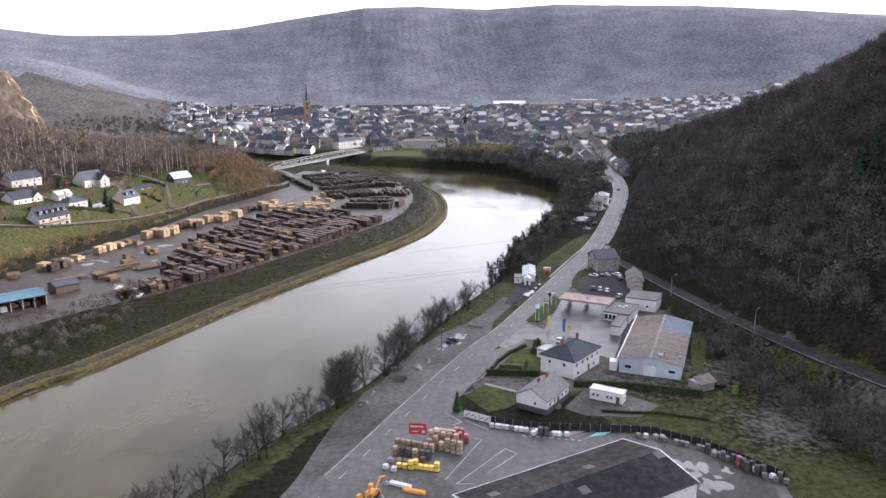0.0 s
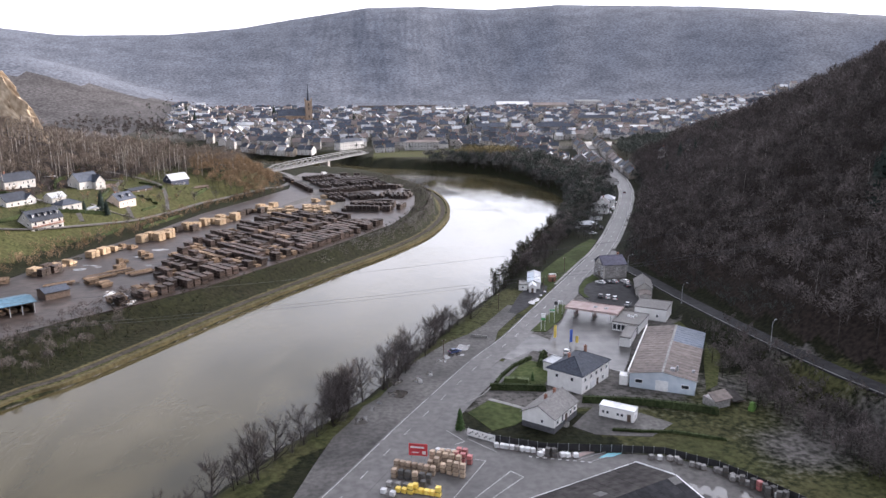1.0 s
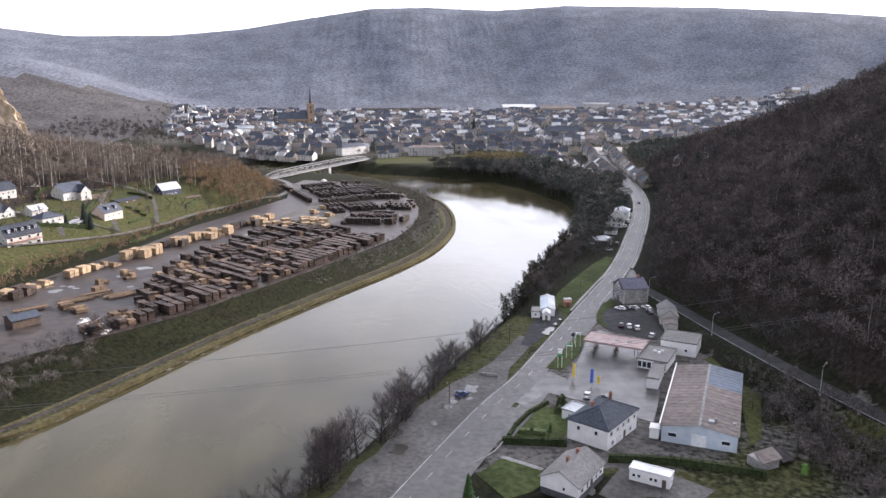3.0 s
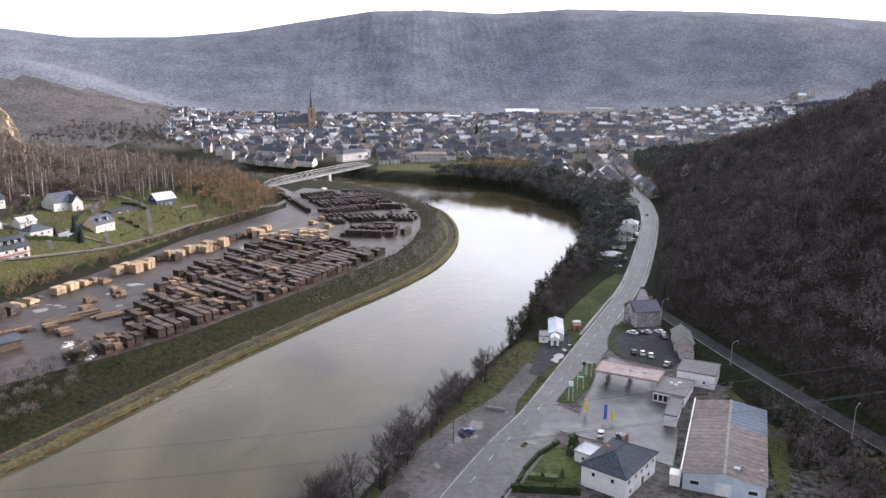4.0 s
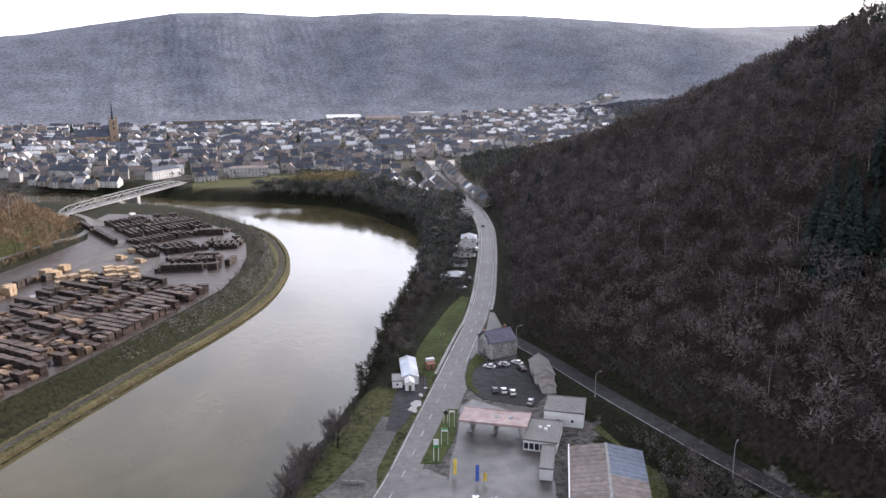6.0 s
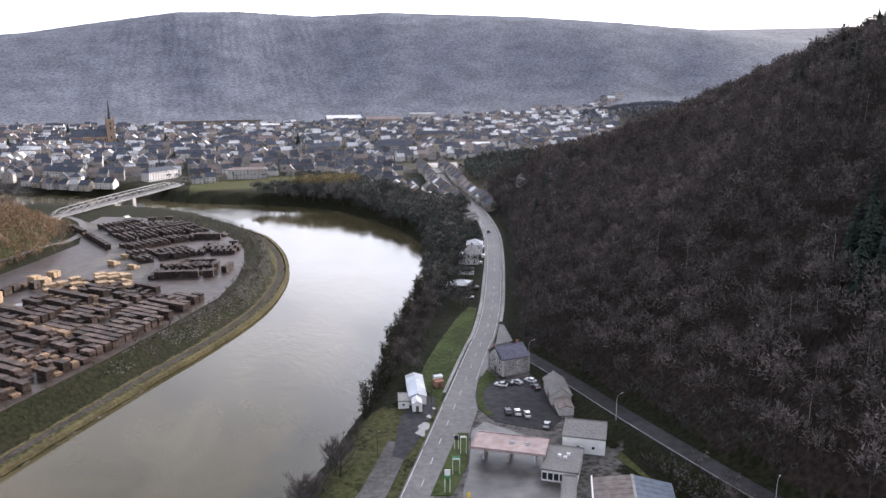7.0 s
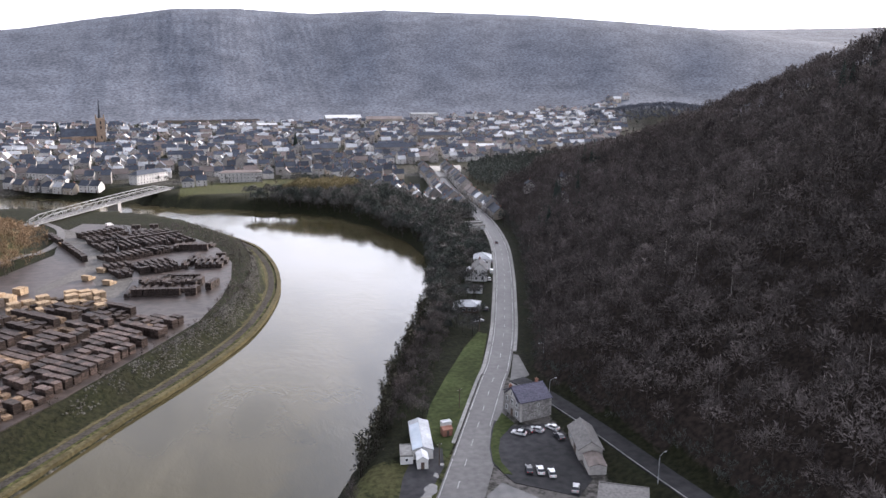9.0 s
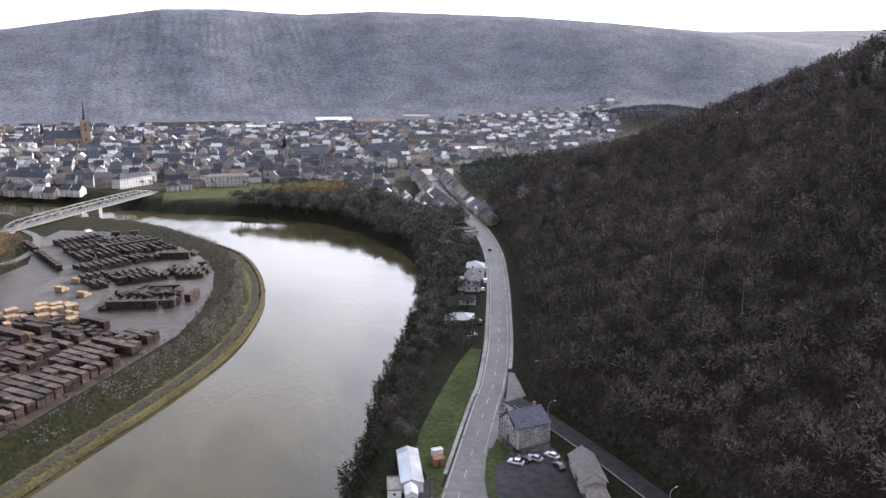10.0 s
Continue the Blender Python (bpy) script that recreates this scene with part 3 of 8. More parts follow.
# river-side parking strip, forecourts and yards
edge = [p[:2] for p in offset(MAIN, -4.2) if 166 < p[1] < 284] + [p[:2] for p in offset(MAIN, -7.5) if 290 < p[1] < 322]
river_edge = [(-27.5, 168), (-22, 184), (-18.5, 200), (-15, 214), (-10.5, 224), (-8, 232), (-3.5, 238), (1, 250), (5, 261), (12, 272), (19, 282), (26, 289)] + [p[:2] for p in offset(MAIN, -14.5) if 298 < p[1] < 326]
slab("pavement_parking", edge + river_edge[::-1], 5.0, GRAVEL, "potholed gravel parking strip between road and river", "parking")
slab("pavement_drive", [(52, 336), (60, 352), (66.5, 349), (64, 339), (58, 329), (52, 318), (47, 311), (44.5, 314)], 5.03, DARK_ASPHALT, "dark tarmac drive running down to a riverside building", "drive")
slab("pavement_merchant", [(-9, 172), (6, 205), (17, 223.5), (20, 214), (27, 207.5), (38, 203), (56, 200.5), (66, 199), (76, 191.5), (88, 175), (84, 150), (-20, 150)], 5.02, ASPHALT, "grey asphalt yard of a builders' merchant with painted bays", "yard")
slab("pavement_gravel_corner", [(-7, 173), (-1.5, 186), (11, 182), (17, 171), (10, 160), (-10, 160)], 5.05, GRAVEL, "sandy gravel patch with construction plant on it", "yard")
slab("pavement_wet_gravel", [(66, 196), (75, 190), (81, 183), (86, 175), (82, 160), (60, 160)], 5.045, GRAVEL, "pale wet gravel beside the warehouse", "yard")
slab("pavement_forecourt", [(54, 281), (57.5, 291), (62, 300), (67, 313), (70, 322), (76, 327), (86, 312), (92, 300), (84, 283), (76, 262), (71, 251), (66, 255), (56, 265), (46, 272), (38, 264), (35, 266), (46, 287)], 5.04, FORECOURT, "wide wet concrete forecourt of a filling station", "forecourt")
slab("pavement_lane", [(26, 244), (36, 264), (47, 288), (50, 288), (54, 282), (46, 271), (37, 254), (30, 242)], 5.025, ASPHALT, "patched asphalt lay-by beside the road", "lay-by")
slab("pavement_car_park", [(79, 345), (77, 337), (79, 326), (92, 315.5), (99, 322), (100, 332), (103, 346), (104, 354), (96, 356), (91, 356.5), (86, 362)], 5.035, DARK_ASPHALT, "dark earth car park with a wet patch", "car park")
slab("pavement_house_drive", [(52, 211), (47, 216), (52, 223), (56, 228), (66, 224), (74, 216), (66, 209)], 5.02, GRAVEL, "muddy drive beside a white house", "drive")
slab("lawn_house", [(20.5, 226), (27, 233.5), (34.5, 229), (38, 224), (32.5, 218), (26, 215)], 5.03, GRASS, "mown green lawn in front of a white house", "lawn")
slab("lawn_hip_house", [(31, 243), (40, 259), (44, 263), (53, 257), (46, 246), (43, 240)], 5.03, GRASS, "front garden lawn with shrubs", "lawn")
slab("lawn_island", [(49, 291), (54.5, 290), (63, 304), (69, 321), (66, 322)], 5.1, GRASS, "grass island between road and filling station", "lawn")
slab("lawn_verge", [(66, 343), (69, 348), (86, 383), (97, 404), (111, 437), (108, 440), (97, 424), (83, 400), (71, 378), (64.5, 362)], 5.02, GRASS, "strip of green grass between road and river trees", "lawn")
slab("pavement_junction", [(98.5, 381.5), (102.2, 389), (107.5, 401), (112.5, 412.5), (114, 411), (112, 400), (110.5, 392), (104, 388), (102.5, 382)], 5.055, ASPHALT, "flared asphalt mouth of the side road", "road")
slab("lawn_car_park", [(84, 350), (81, 343), (79.5, 337), (80, 330), (78, 331), (77.5, 338), (80, 347), (85, 358), (90.5, 366), (91.5, 358)], 5.11, GRASS, "scrubby grass round the edge of the car park", "lawn")
slab("lawn_shop", [(103, 296), (108, 300), (111, 285), (107, 264), (96, 240), (91, 236), (99, 258), (106, 274)], 5.02, VERGE, "mossy grass behind a workshop", "lawn")

# left bank: quay edge, towpath and timber yard
BANK = finer([(x, y, 1.4) for x, y in LEFT_BANK[1:15]], 5)
solid("trim_quay", ribbon(Shape(), BANK, -2.4, -0.4, 0.1, 1.6), OCHRE, "ochre grassy quay edge along the water", "quay", "structure")
solid("trim_verge", ribbon(Shape(), BANK, -8.3, -6.9, 0.05, 0.8), OCHRE, "ochre grass strip between towpath and embankment", "verge", "structure")
solid("towpath", ribbon(Shape(), BANK, -6.6, -3.9, 0.06, 0.3), TOW, "dark trodden towpath along the river", "path", "structure")
FRONT = [(-150, 262), (-118, 306), (-105, 318), (-93, 330), (-79, 346), (-60, 376), (-40, 406), (-19, 441), (0, 476), (9, 508), (14, 541), (15, 575), (9, 610), (-3, 640), (-24, 668)]
slab("yard_surface", FRONT + [(-50, 700), (-78, 712), (-86, 680), (-79, 618), (-97, 572), (-120, 518), (-136, 458), (-152, 416), (-168, 362), (-190, 300), (-200, 262)], 8.06, MUD, "wet brown earth surface of a timber yard", "yard", 0.4)
slab("yard_lane", [(-50, 522), (-34, 520), (-32, 550), (-42, 582), (-50, 612), (-66, 646), (-78, 684), (-90, 700), (-88, 672), (-68, 624), (-58, 586), (-74, 545), (-72, 534), (-54, 566), (-48, 545)], 8.075, GRAVEL, "pale trodden lane through the timber yard", "yard", 0.3)
YARD_ROAD = finer([(-215, 395, 19.5), (-190, 416, 18.4), (-168, 446, 16.2), (-150, 478, 14.6), (-128, 538, 12.6), (-104, 590, 11.2), (-84, 640, 9.8), (-88, 690, 9.3), (-104, 722, 10.2)], 4)
hill_road = [(p[0], p[1], level(p[0], p[1]) + 0.25) for p in YARD_ROAD]
solid("road_hillside", ribbon(Shape(), hill_road, -2.2, 2.2, 0.1, 0.7), ASPHALT, "narrow grey lane above the timber yard", "road", "structure")


# ---- buildings ----
SHARED = {}


def face_pose(L, D, face, u, z, out=0.0):
    """Where a thing on a house's face sits: its x along the face, its -y outwards."""
    if face == "S":
        return pose(u, -D / 2 - out, z)
    if face == "N":
        return pose(-u, D / 2 + out, z, 0, 0, 180)
    if face == "E":
        return pose(L / 2 + out, u, z, 0, 0, 90)
    return pose(-L / 2 - out, -u, z, 0, 0, -90)


def shared_mesh(key, build):
    if key not in SHARED:
        SHARED[key] = build()
    return SHARED[key]


def window(parent, m, w, h, frame_mat=None, name="window", simple=False):
    """A window: a frame proud of the wall with a sill, and a dark pane set back in it."""
    fm = frame_mat or WHITE_STEEL
    def framed():
        b, out, back = 0.1, -0.12, -0.03
        ring = lambda x, z0, z1, y: [(-x, y, z0), (x, y, z0), (x, y, z1), (-x, y, z1)]
        v = ring(w / 2, 0, h, 0.1) + ring(w / 2, 0, h, out) + ring(w / 2 - b, b, h - b, out) + ring(w / 2 - b, b, h - b, back)
        s = Shape()
        s.add(v, [(4 * r + k, 4 * r + (k + 1) % 4, 4 * r + 4 + (k + 1) % 4, 4 * r + 4 + k) for r in range(3) for k in range(4)])
        if simple:
            s.f.append((12, 13, 14, 15)), s.m.append(1)
        return s.mesh("window", [fm, GLASS])
    ob = new(name, shared_mesh(("window", w, h, fm.name, simple), framed))
    ob.parent = parent
    ob.matrix_local = m
    if not simple:
        pane = new("pane", shared_mesh(("pane", w, h), lambda: Shape().box(0, -0.02, 0.06, w - 0.12, 0.05, h - 0.12).mesh("pane", GLASS)))
        pane.parent = ob
    return ob


def door(parent, m, w=1.0, h=2.1, material=None, name="door"):
    dm = material or WOOD_DARK
    def leaf():
        s = Shape()
        zs = [0, h] if w < 2 else [h * k / 5 for k in range(6)]
        loop = [(0.05, 0)]
        for a, b in zip(zs, zs[1:]):
            loop += [(-0.1, a + 0.03), (-0.1, b - 0.03), (-0.06, b)]
        loop.append((0.05, h))
        n = len(loop)
        v = [(-w / 2, y, z) for y, z in loop] + [(w / 2, y, z) for y, z in loop]
        s.add(v, [(i, n + i, n + (i + 1) % n, (i + 1) % n)[::-1] for i in range(n)] + [tuple(range(n))[::-1], tuple(range(n, 2 * n))])
        return s.mesh("door", dm)
    ob = new(name, shared_mesh(("door", w, h, dm.name), leaf))
    ob.parent = parent
    ob.matrix_local = m
    return ob


def walls(L, D, H, R, kind):
    s = Shape()
    if kind == "gable":
        v = [(-L / 2, -D / 2, 0), (-L / 2, D / 2, 0), (-L / 2, D / 2, H), (-L / 2, 0, H + R), (-L / 2, -D / 2, H)]
        v += [(-x, y, z) for x, y, z in v]
        s.add(v, [(4, 3, 2, 1, 0), (5, 6, 7, 8, 9), (0, 5, 9, 4), (6, 1, 2, 7), (1, 6, 5, 0), (2, 3, 8, 7), (3, 4, 9, 8)])
    else:
        s.box(0, 0, 0, L, D, H)
    return s


def roof_shape(L, D, H, R, kind, o=0.45, t=0.2):
    s = Shape()
    if kind == "gable":
        drop = o * R / (D / 2)
        out = [(-D / 2 - o, H - drop + 0.06), (0, H + R + 0.06), (D / 2 + o, H - drop + 0.06)]
        loop = out + [(y, z + t) for y, z in out[::-1]]
        v = [(-L / 2 - o, y, z) for y, z in loop] + [(L / 2 + o, y, z) for y, z in loop]
        f = [(i, i + 6, (i + 1) % 6 + 6, (i + 1) % 6) for i in range(6)] + [(0, 1, 4, 5), (1, 2, 3, 4), (11, 10, 7, 6), (10, 9, 8, 7)]
        s.add(v, f)
        s.box(0, 0, H + R + t + 0.02, L + 2 * o, 0.3, 0.12)
    elif kind == "hip":
        a, b, k = L / 2 + o, D / 2 + o, max(0.1, (L - D) / 2)
        z0 = H - 0.02
        v = [(-a, -b, z0), (a, -b, z0), (a, b, z0), (-a, b, z0), (-a, -b, z0 + t), (a, -b, z0 + t), (a, b, z0 + t), (-a, b, z0 + t), (-k, 0, H + R), (k, 0, H + R)]
        s.add(v, [(0, 3, 2, 1), (0, 1, 5, 4), (1, 2, 6, 5), (2, 3, 7, 6), (3, 0, 4, 7), (4, 5, 9, 8), (5, 6, 9), (6, 7, 8, 9), (7, 4, 8)])
        s.tube([(-k, 0, H + R + 0.03), (k, 0, H + R + 0.03)], [0.13, 0.13], 5)
        for sx in (-1, 1):
            for sy in (-1, 1):
                s.tube([(sx * a, sy * b, z0 + t + 0.02), (sx * k, 0, H + R + 0.03)], [0.1, 0.12], 5)
    else:
        s.box(0, 0, H, L + 2 * o, D + 2 * o, t)
        for y in (-1, 1):
            s.box(0, y * (D / 2 + o - 0.1), H + t, L + 2 * o, 0.2, 0.22)
        for x in (-1, 1):
            s.box(x * (L / 2 + o - 0.1), 0, H + t, 0.2, D + 2 * o - 0.4, 0.22)
    return s


def house(label, at, L, D, H, R, wall_mat, roof_mat, kind="gable", openings=(), chimneys=(), plinth=0.0, name="house", group="", simple=False, o=0.45, category="house", dormers=()):
    h = thing(name, label, category, at, group)
    part("wall", walls(L, D, H, R, kind), wall_mat, h)
    part("roof", roof_shape(L, D, H, R, kind, o), roof_mat, h)
    if plinth:
        part("plinth", Shape().box(0, 0, 0, L + 0.06, D + 0.06, plinth), GREY_PLINTH, h, "dark grey plinth")
    for x, y in chimneys:
        top = H + R * (1 - abs(y) / (D / 2)) if kind != "flat" else H
        c = Shape().box(x, y, top - 0.6, 0.75, 0.6, 1.9).box(x, y, top + 1.3, 0.9, 0.75, 0.15)
        c.tube([(x, y, top + 1.4), (x, y, top + 1.8)], [0.16, 0.13], 7)
        part("chimney", c, BRICK, h, "red brick chimney")
    for kind_, face, u, z, w, hh in openings:
        if kind_ == "w":
            window(h, face_pose(L, D, face, u, z, 0.02), w, hh, simple=simple)
        else:
            door(h, face_pose(L, D, face, u, z, 0.02), w, hh, WHITE_STEEL if kind_ == "g" else WOOD_DARK, "garage_door" if kind_ == "g" else "door")
    for x, side in dormers:
        y = side * D * 0.27
        zz = H + R * (1 - abs(y) / (D / 2)) - 0.4
        d = part("dormer", Shape().box(x, y, zz - 0.3, 1.7, 2.2, 1.9).box(x, y, zz + 1.6, 2.0, 2.5, 0.18), roof_mat, h, "slate-hung dormer")
        wm = pose(x, y - 1.12, zz + 0.25) if side < 0 else pose(x, y + 1.12, zz + 0.25, 0, 0, 180)
        window(d, wm, 1.1, 1.1, simple=True, name="dormer_window")
    return h


def row(face, z, w, h, us):
    return [("w", face, u, z, w, h) for u in us]


# white house with a grey plinth, by the builders' merchant
house("white rendered house with grey plinth and low grey tiled roof", pose(41.9, 220.2, 4.95, 0, 0, 52), 13.6, 9.3, 4.1, 2.5, WHITE, GREY_TILE, openings=row("W", 2.2, 0.8, 1.0, (1.2,)) + row("S", 2.0, 1.1, 1.2, (-5, 2.6, 5.2)) + row("S", 1.7, 0.9, 1.9, (-2.2,)) + [("d", "S", 0.2, 1.0, 1.0, 2.1)] + row("N", 2.0, 1.1, 1.2, (-4, 0, 4)), chimneys=((-1.5, 0.6), (3.2, 0.4)), plinth=1.6)
steps = thing("outside_steps", "concrete steps up to a house's side door", "steps", pose(41.9, 220.2, 4.95, 0, 0, 52))
for k in range(5):
    part("step", Shape().box(0.2 - 1.6 + 0.3 * k, -5.25, 0, 0.31, 1.1, 0.19 * (k + 1)), CONCRETE, steps)
# white two-storey house with a hipped slate roof
house("large white house with a blue-grey hipped slate roof", pose(55.6, 245.8, 4.95, 0, 0, 48), 16.8, 11.4, 5.4, 3.2, WHITE, SLATE, "hip", row("S", 3.4, 1.0, 1.2, (-6.5, -3, 0.2, 3.2, 6.6)) + row("S", 0.7, 1.1, 1.2, (-5.5, 4.5)) + [("g", "S", -2.0, 0.0, 2.4, 2.1), ("d", "S", 1.2, 0, 1.0, 2.1)] + row("W", 3.3, 1.0, 1.2, (-2.5, 2.5)) + row("N", 3.3, 1.0, 1.2, (-5, 0, 5)), chimneys=((4.8, 0.5), (-1.2, 2.6)))
house("low white annexe with a pale sheet roof", pose(50.6, 255.6, 4.95, 0, 0, 48), 6, 5, 2.7, 0.3, WHITE, METAL, "flat", row("W", 1.0, 1.0, 1.0, (0,)), name="annexe", category="building", o=0.2)
# prefabricated white office cabin
house("long white prefabricated cabin with a flat roof and dark windows", pose(60.6, 220.8, 4.95, 0, 0, -33), 9.4, 3.4, 2.9, 0, WHITE, WHITE_STEEL, "flat", row("S", 1.1, 0.8, 0.9, (-3.6, -2.4, 0.4, 1.5)) + [("d", "S", 3.4, 0.05, 0.95, 2.05)] + row("E", 1.1, 0.8, 0.9, (0,)), name="cabin", category="cabin", o=0.12)


def workshop():
    """Long workshop with a low roof: fibre sheets in front, blue panels on the far right part."""
    L, D, H, R = 44, 18.4, 4.4, 1.5
    h = thing("workshop", "long workshop with a low fibre-cement roof and pale blue end wall", "workshop", pose(87.2, 256.6, 4.95, 0, 0, 65))
    part("wall", walls(L, D, H, R, "gable"), PALE_BLUE, h)
    for x0, x1, side, m, lab in ((-22.4, 22.4, 1, FIBRE, "grey brown corrugated roof sheets"), (-22.4, 6, -1, FIBRE, "grey brown corrugated roof sheets"), (6, 22.4, -1, BLUE_SHEET, "blue roof panels")):
        n = round((x1 - x0) / 1.1)
        def sheet():
            v = [(0, 0.1 * side, H + R), (1.05, 0.1 * side, H + R), (1.05, side * 9.6, H - 0.12), (0, side * 9.6, H - 0.12)]
            v += [(x, y, z + 0.09) for x, y, z in v]
            return Shape().add(v, [(0, 1, 2, 3), (7, 6, 5, 4), (0, 4, 5, 1), (1, 5, 6, 2), (2, 6, 7, 3), (3, 7, 4, 0)]).mesh("roof_sheet", m)
        for k in range(n):
            ob = new("roof_sheet", shared_mesh(("corrugated", side, m.name), sheet))
            ob.parent = h
            ob.matrix_local = pose(x0 + (x1 - x0) * k / n, 0, 0.05 + 0.04 * (k % 2))
    part("ridge_cap", Shape().box(0, 0, H + R + 0.1, 44.8, 0.7, 0.14), CONCRETE, h, "pale ridge capping")
    part("parapet", Shape().box(0, 9.75, 3.6, 44.8, 0.3, 1.5), WHITE, h, "white painted parapet")
    part("roof_vent", Shape().box(-19, -2.6, H + 1.0, 1.3, 1.3, 1.0).tube([(-18.4, -3.8, H + 0.8), (-18.4, -3.8, H + 2.6)], [0.3, 0.3], 8), METAL, h, "metal roof vents")
    part("roof_vent", Shape().box(-16, -8.2, H + 0.2, 0.8, 0.8, 0.7), METAL, h, "metal roof vents")
    for u in (-6.5, 6.5):
        window(h, face_pose(L, D, "W", u, 1.6, 0.02), 2.2, 1.2)
    door(h, face_pose(L, D, "W", 0, 0, 0.02), 3.6, 3.2, WHITE_STEEL, "roller_door")
    part("lean_to", Shape().box(-20, 11.0, 0, 3.0, 2.4, 2.8).box(-20, 11.0, 2.8, 3.3, 2.7, 0.15), WHITE, h)


workshop()


def ruin():
    h = thing("collapsed_shed", "half-collapsed grey shed with a sagging sheet roof", "shed", pose(92.5, 227.6, 4.95, 0, 0, 20))
    part("wall", Shape().box(-2.6, 0, 0, 5.6, 4.6, 2.3), STONE, h)
    part("roof_slope", Shape().add([(-5.8, -3, 2.3), (0.2, -3.2, 2.6), (0.4, 0.4, 3.9), (-5.4, 0.6, 3.6), (-5.8, -3, 2.5), (0.2, -3.2, 2.8), (0.4, 0.4, 4.1), (-5.4, 0.6, 3.8)], [(3, 2, 1, 0), (4, 5, 6, 7), (0, 1, 5, 4), (1, 2, 6, 5), (2, 3, 7, 6), (3, 0, 4, 7)]), FIBRE, h, "pale sagging roof sheet")
    part("roof_slope", Shape().add([(0.8, -2.8, 1.2), (5.8, -1.8, 0.5), (6.0, 2.0, 1.7), (1.0, 1.6, 3.4), (0.8, -2.8, 1.4), (5.8, -1.8, 0.7), (6.0, 2.0, 1.9), (1.0, 1.6, 3.6)], [(3, 2, 1, 0), (4, 5, 6, 7), (0, 1, 5, 4), (1, 2, 6, 5), (2, 3, 7, 6), (3, 0, 4, 7)]), FELT, h, "fallen dark roof")
    for k in range(6):
        part("plank", Shape().box(random.uniform(2, 6), random.uniform(-3, 2), 0, 0.25, 3.2, 0.2, 0, random.uniform(0, 180)), WOOD_DARK, h)


ruin()


DARK_FELT = mat("dark_roof_sheet", (0.016, 0.016, 0.018), (0.034, 0.034, 0.037), 1.4, 0.85, 0.2, spec=0.15, vary=0.2)
OLD_SHEET = mat("grey_patched_sheet", (0.1, 0.098, 0.095), (0.15, 0.145, 0.14), 1.0, 0.9, 0.2, spec=0.15)


def warehouse():
    """Merchant's warehouse: dark old roof with patched sheets, white walls and gable."""
    at = pose(38.9, 166.3, 4.95, 0, 0, 27)
    L, D, H, R = 47, 22.5, 5.0, 2.3
    h = thing("warehouse", "large warehouse with a patched dark corrugated roof and white walls", "warehouse", at)
    part("wall", walls(L, D, H, R, "gable"), WHITE, h)
    part("roof", roof_shape(L, D, H, R, "gable", 0.3, 0.14), FELT, h, "old dark felt roof")
    slope = math.degrees(math.atan2(R, D / 2))
    # sheets on the -1 slope are darker than those on the other
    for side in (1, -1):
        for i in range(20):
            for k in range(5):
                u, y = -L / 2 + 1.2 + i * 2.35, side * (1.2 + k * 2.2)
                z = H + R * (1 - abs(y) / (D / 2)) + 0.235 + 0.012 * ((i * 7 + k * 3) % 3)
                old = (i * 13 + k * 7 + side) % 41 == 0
                ob = new("roof_sheet", shared_mesh(("sheet", old, side), lambda: Shape().box(0, 0, 0, 2.3, 2.22, 0.03).mesh("roof_sheet", OLD_SHEET if old else FELT if side > 0 else DARK_FELT)))
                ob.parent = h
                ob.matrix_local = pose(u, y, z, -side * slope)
    for u in (-18, -6, 6, 18):
        door(h, face_pose(L, D, "N", u, 0, 0.02), 3.4, 3.6, METAL, "roller_door")
    for x in (-L / 2 - 0.36, L / 2 + 0.36):
        for side in (-1, 1):
            part("bargeboard", Shape().tube([(x, 0, H + R + 0.14), (x, side * (D / 2 + 0.4), H + 0.02)], [0.2, 0.2], 4), WHITE_STEEL, h, "white bargeboard")
    part("eave_trim", Shape().box(0, D / 2 + 0.42, H - 0.2, L + 0.6, 0.14, 0.3), WHITE_STEEL, h, "white eaves trim")
    part("gutter", Shape().tube([(-L / 2, D / 2 + 0.35, H - 0.05), (L / 2, D / 2 + 0.35, H - 0.05)], [0.12, 0.12], 6), METAL, h)


warehouse()


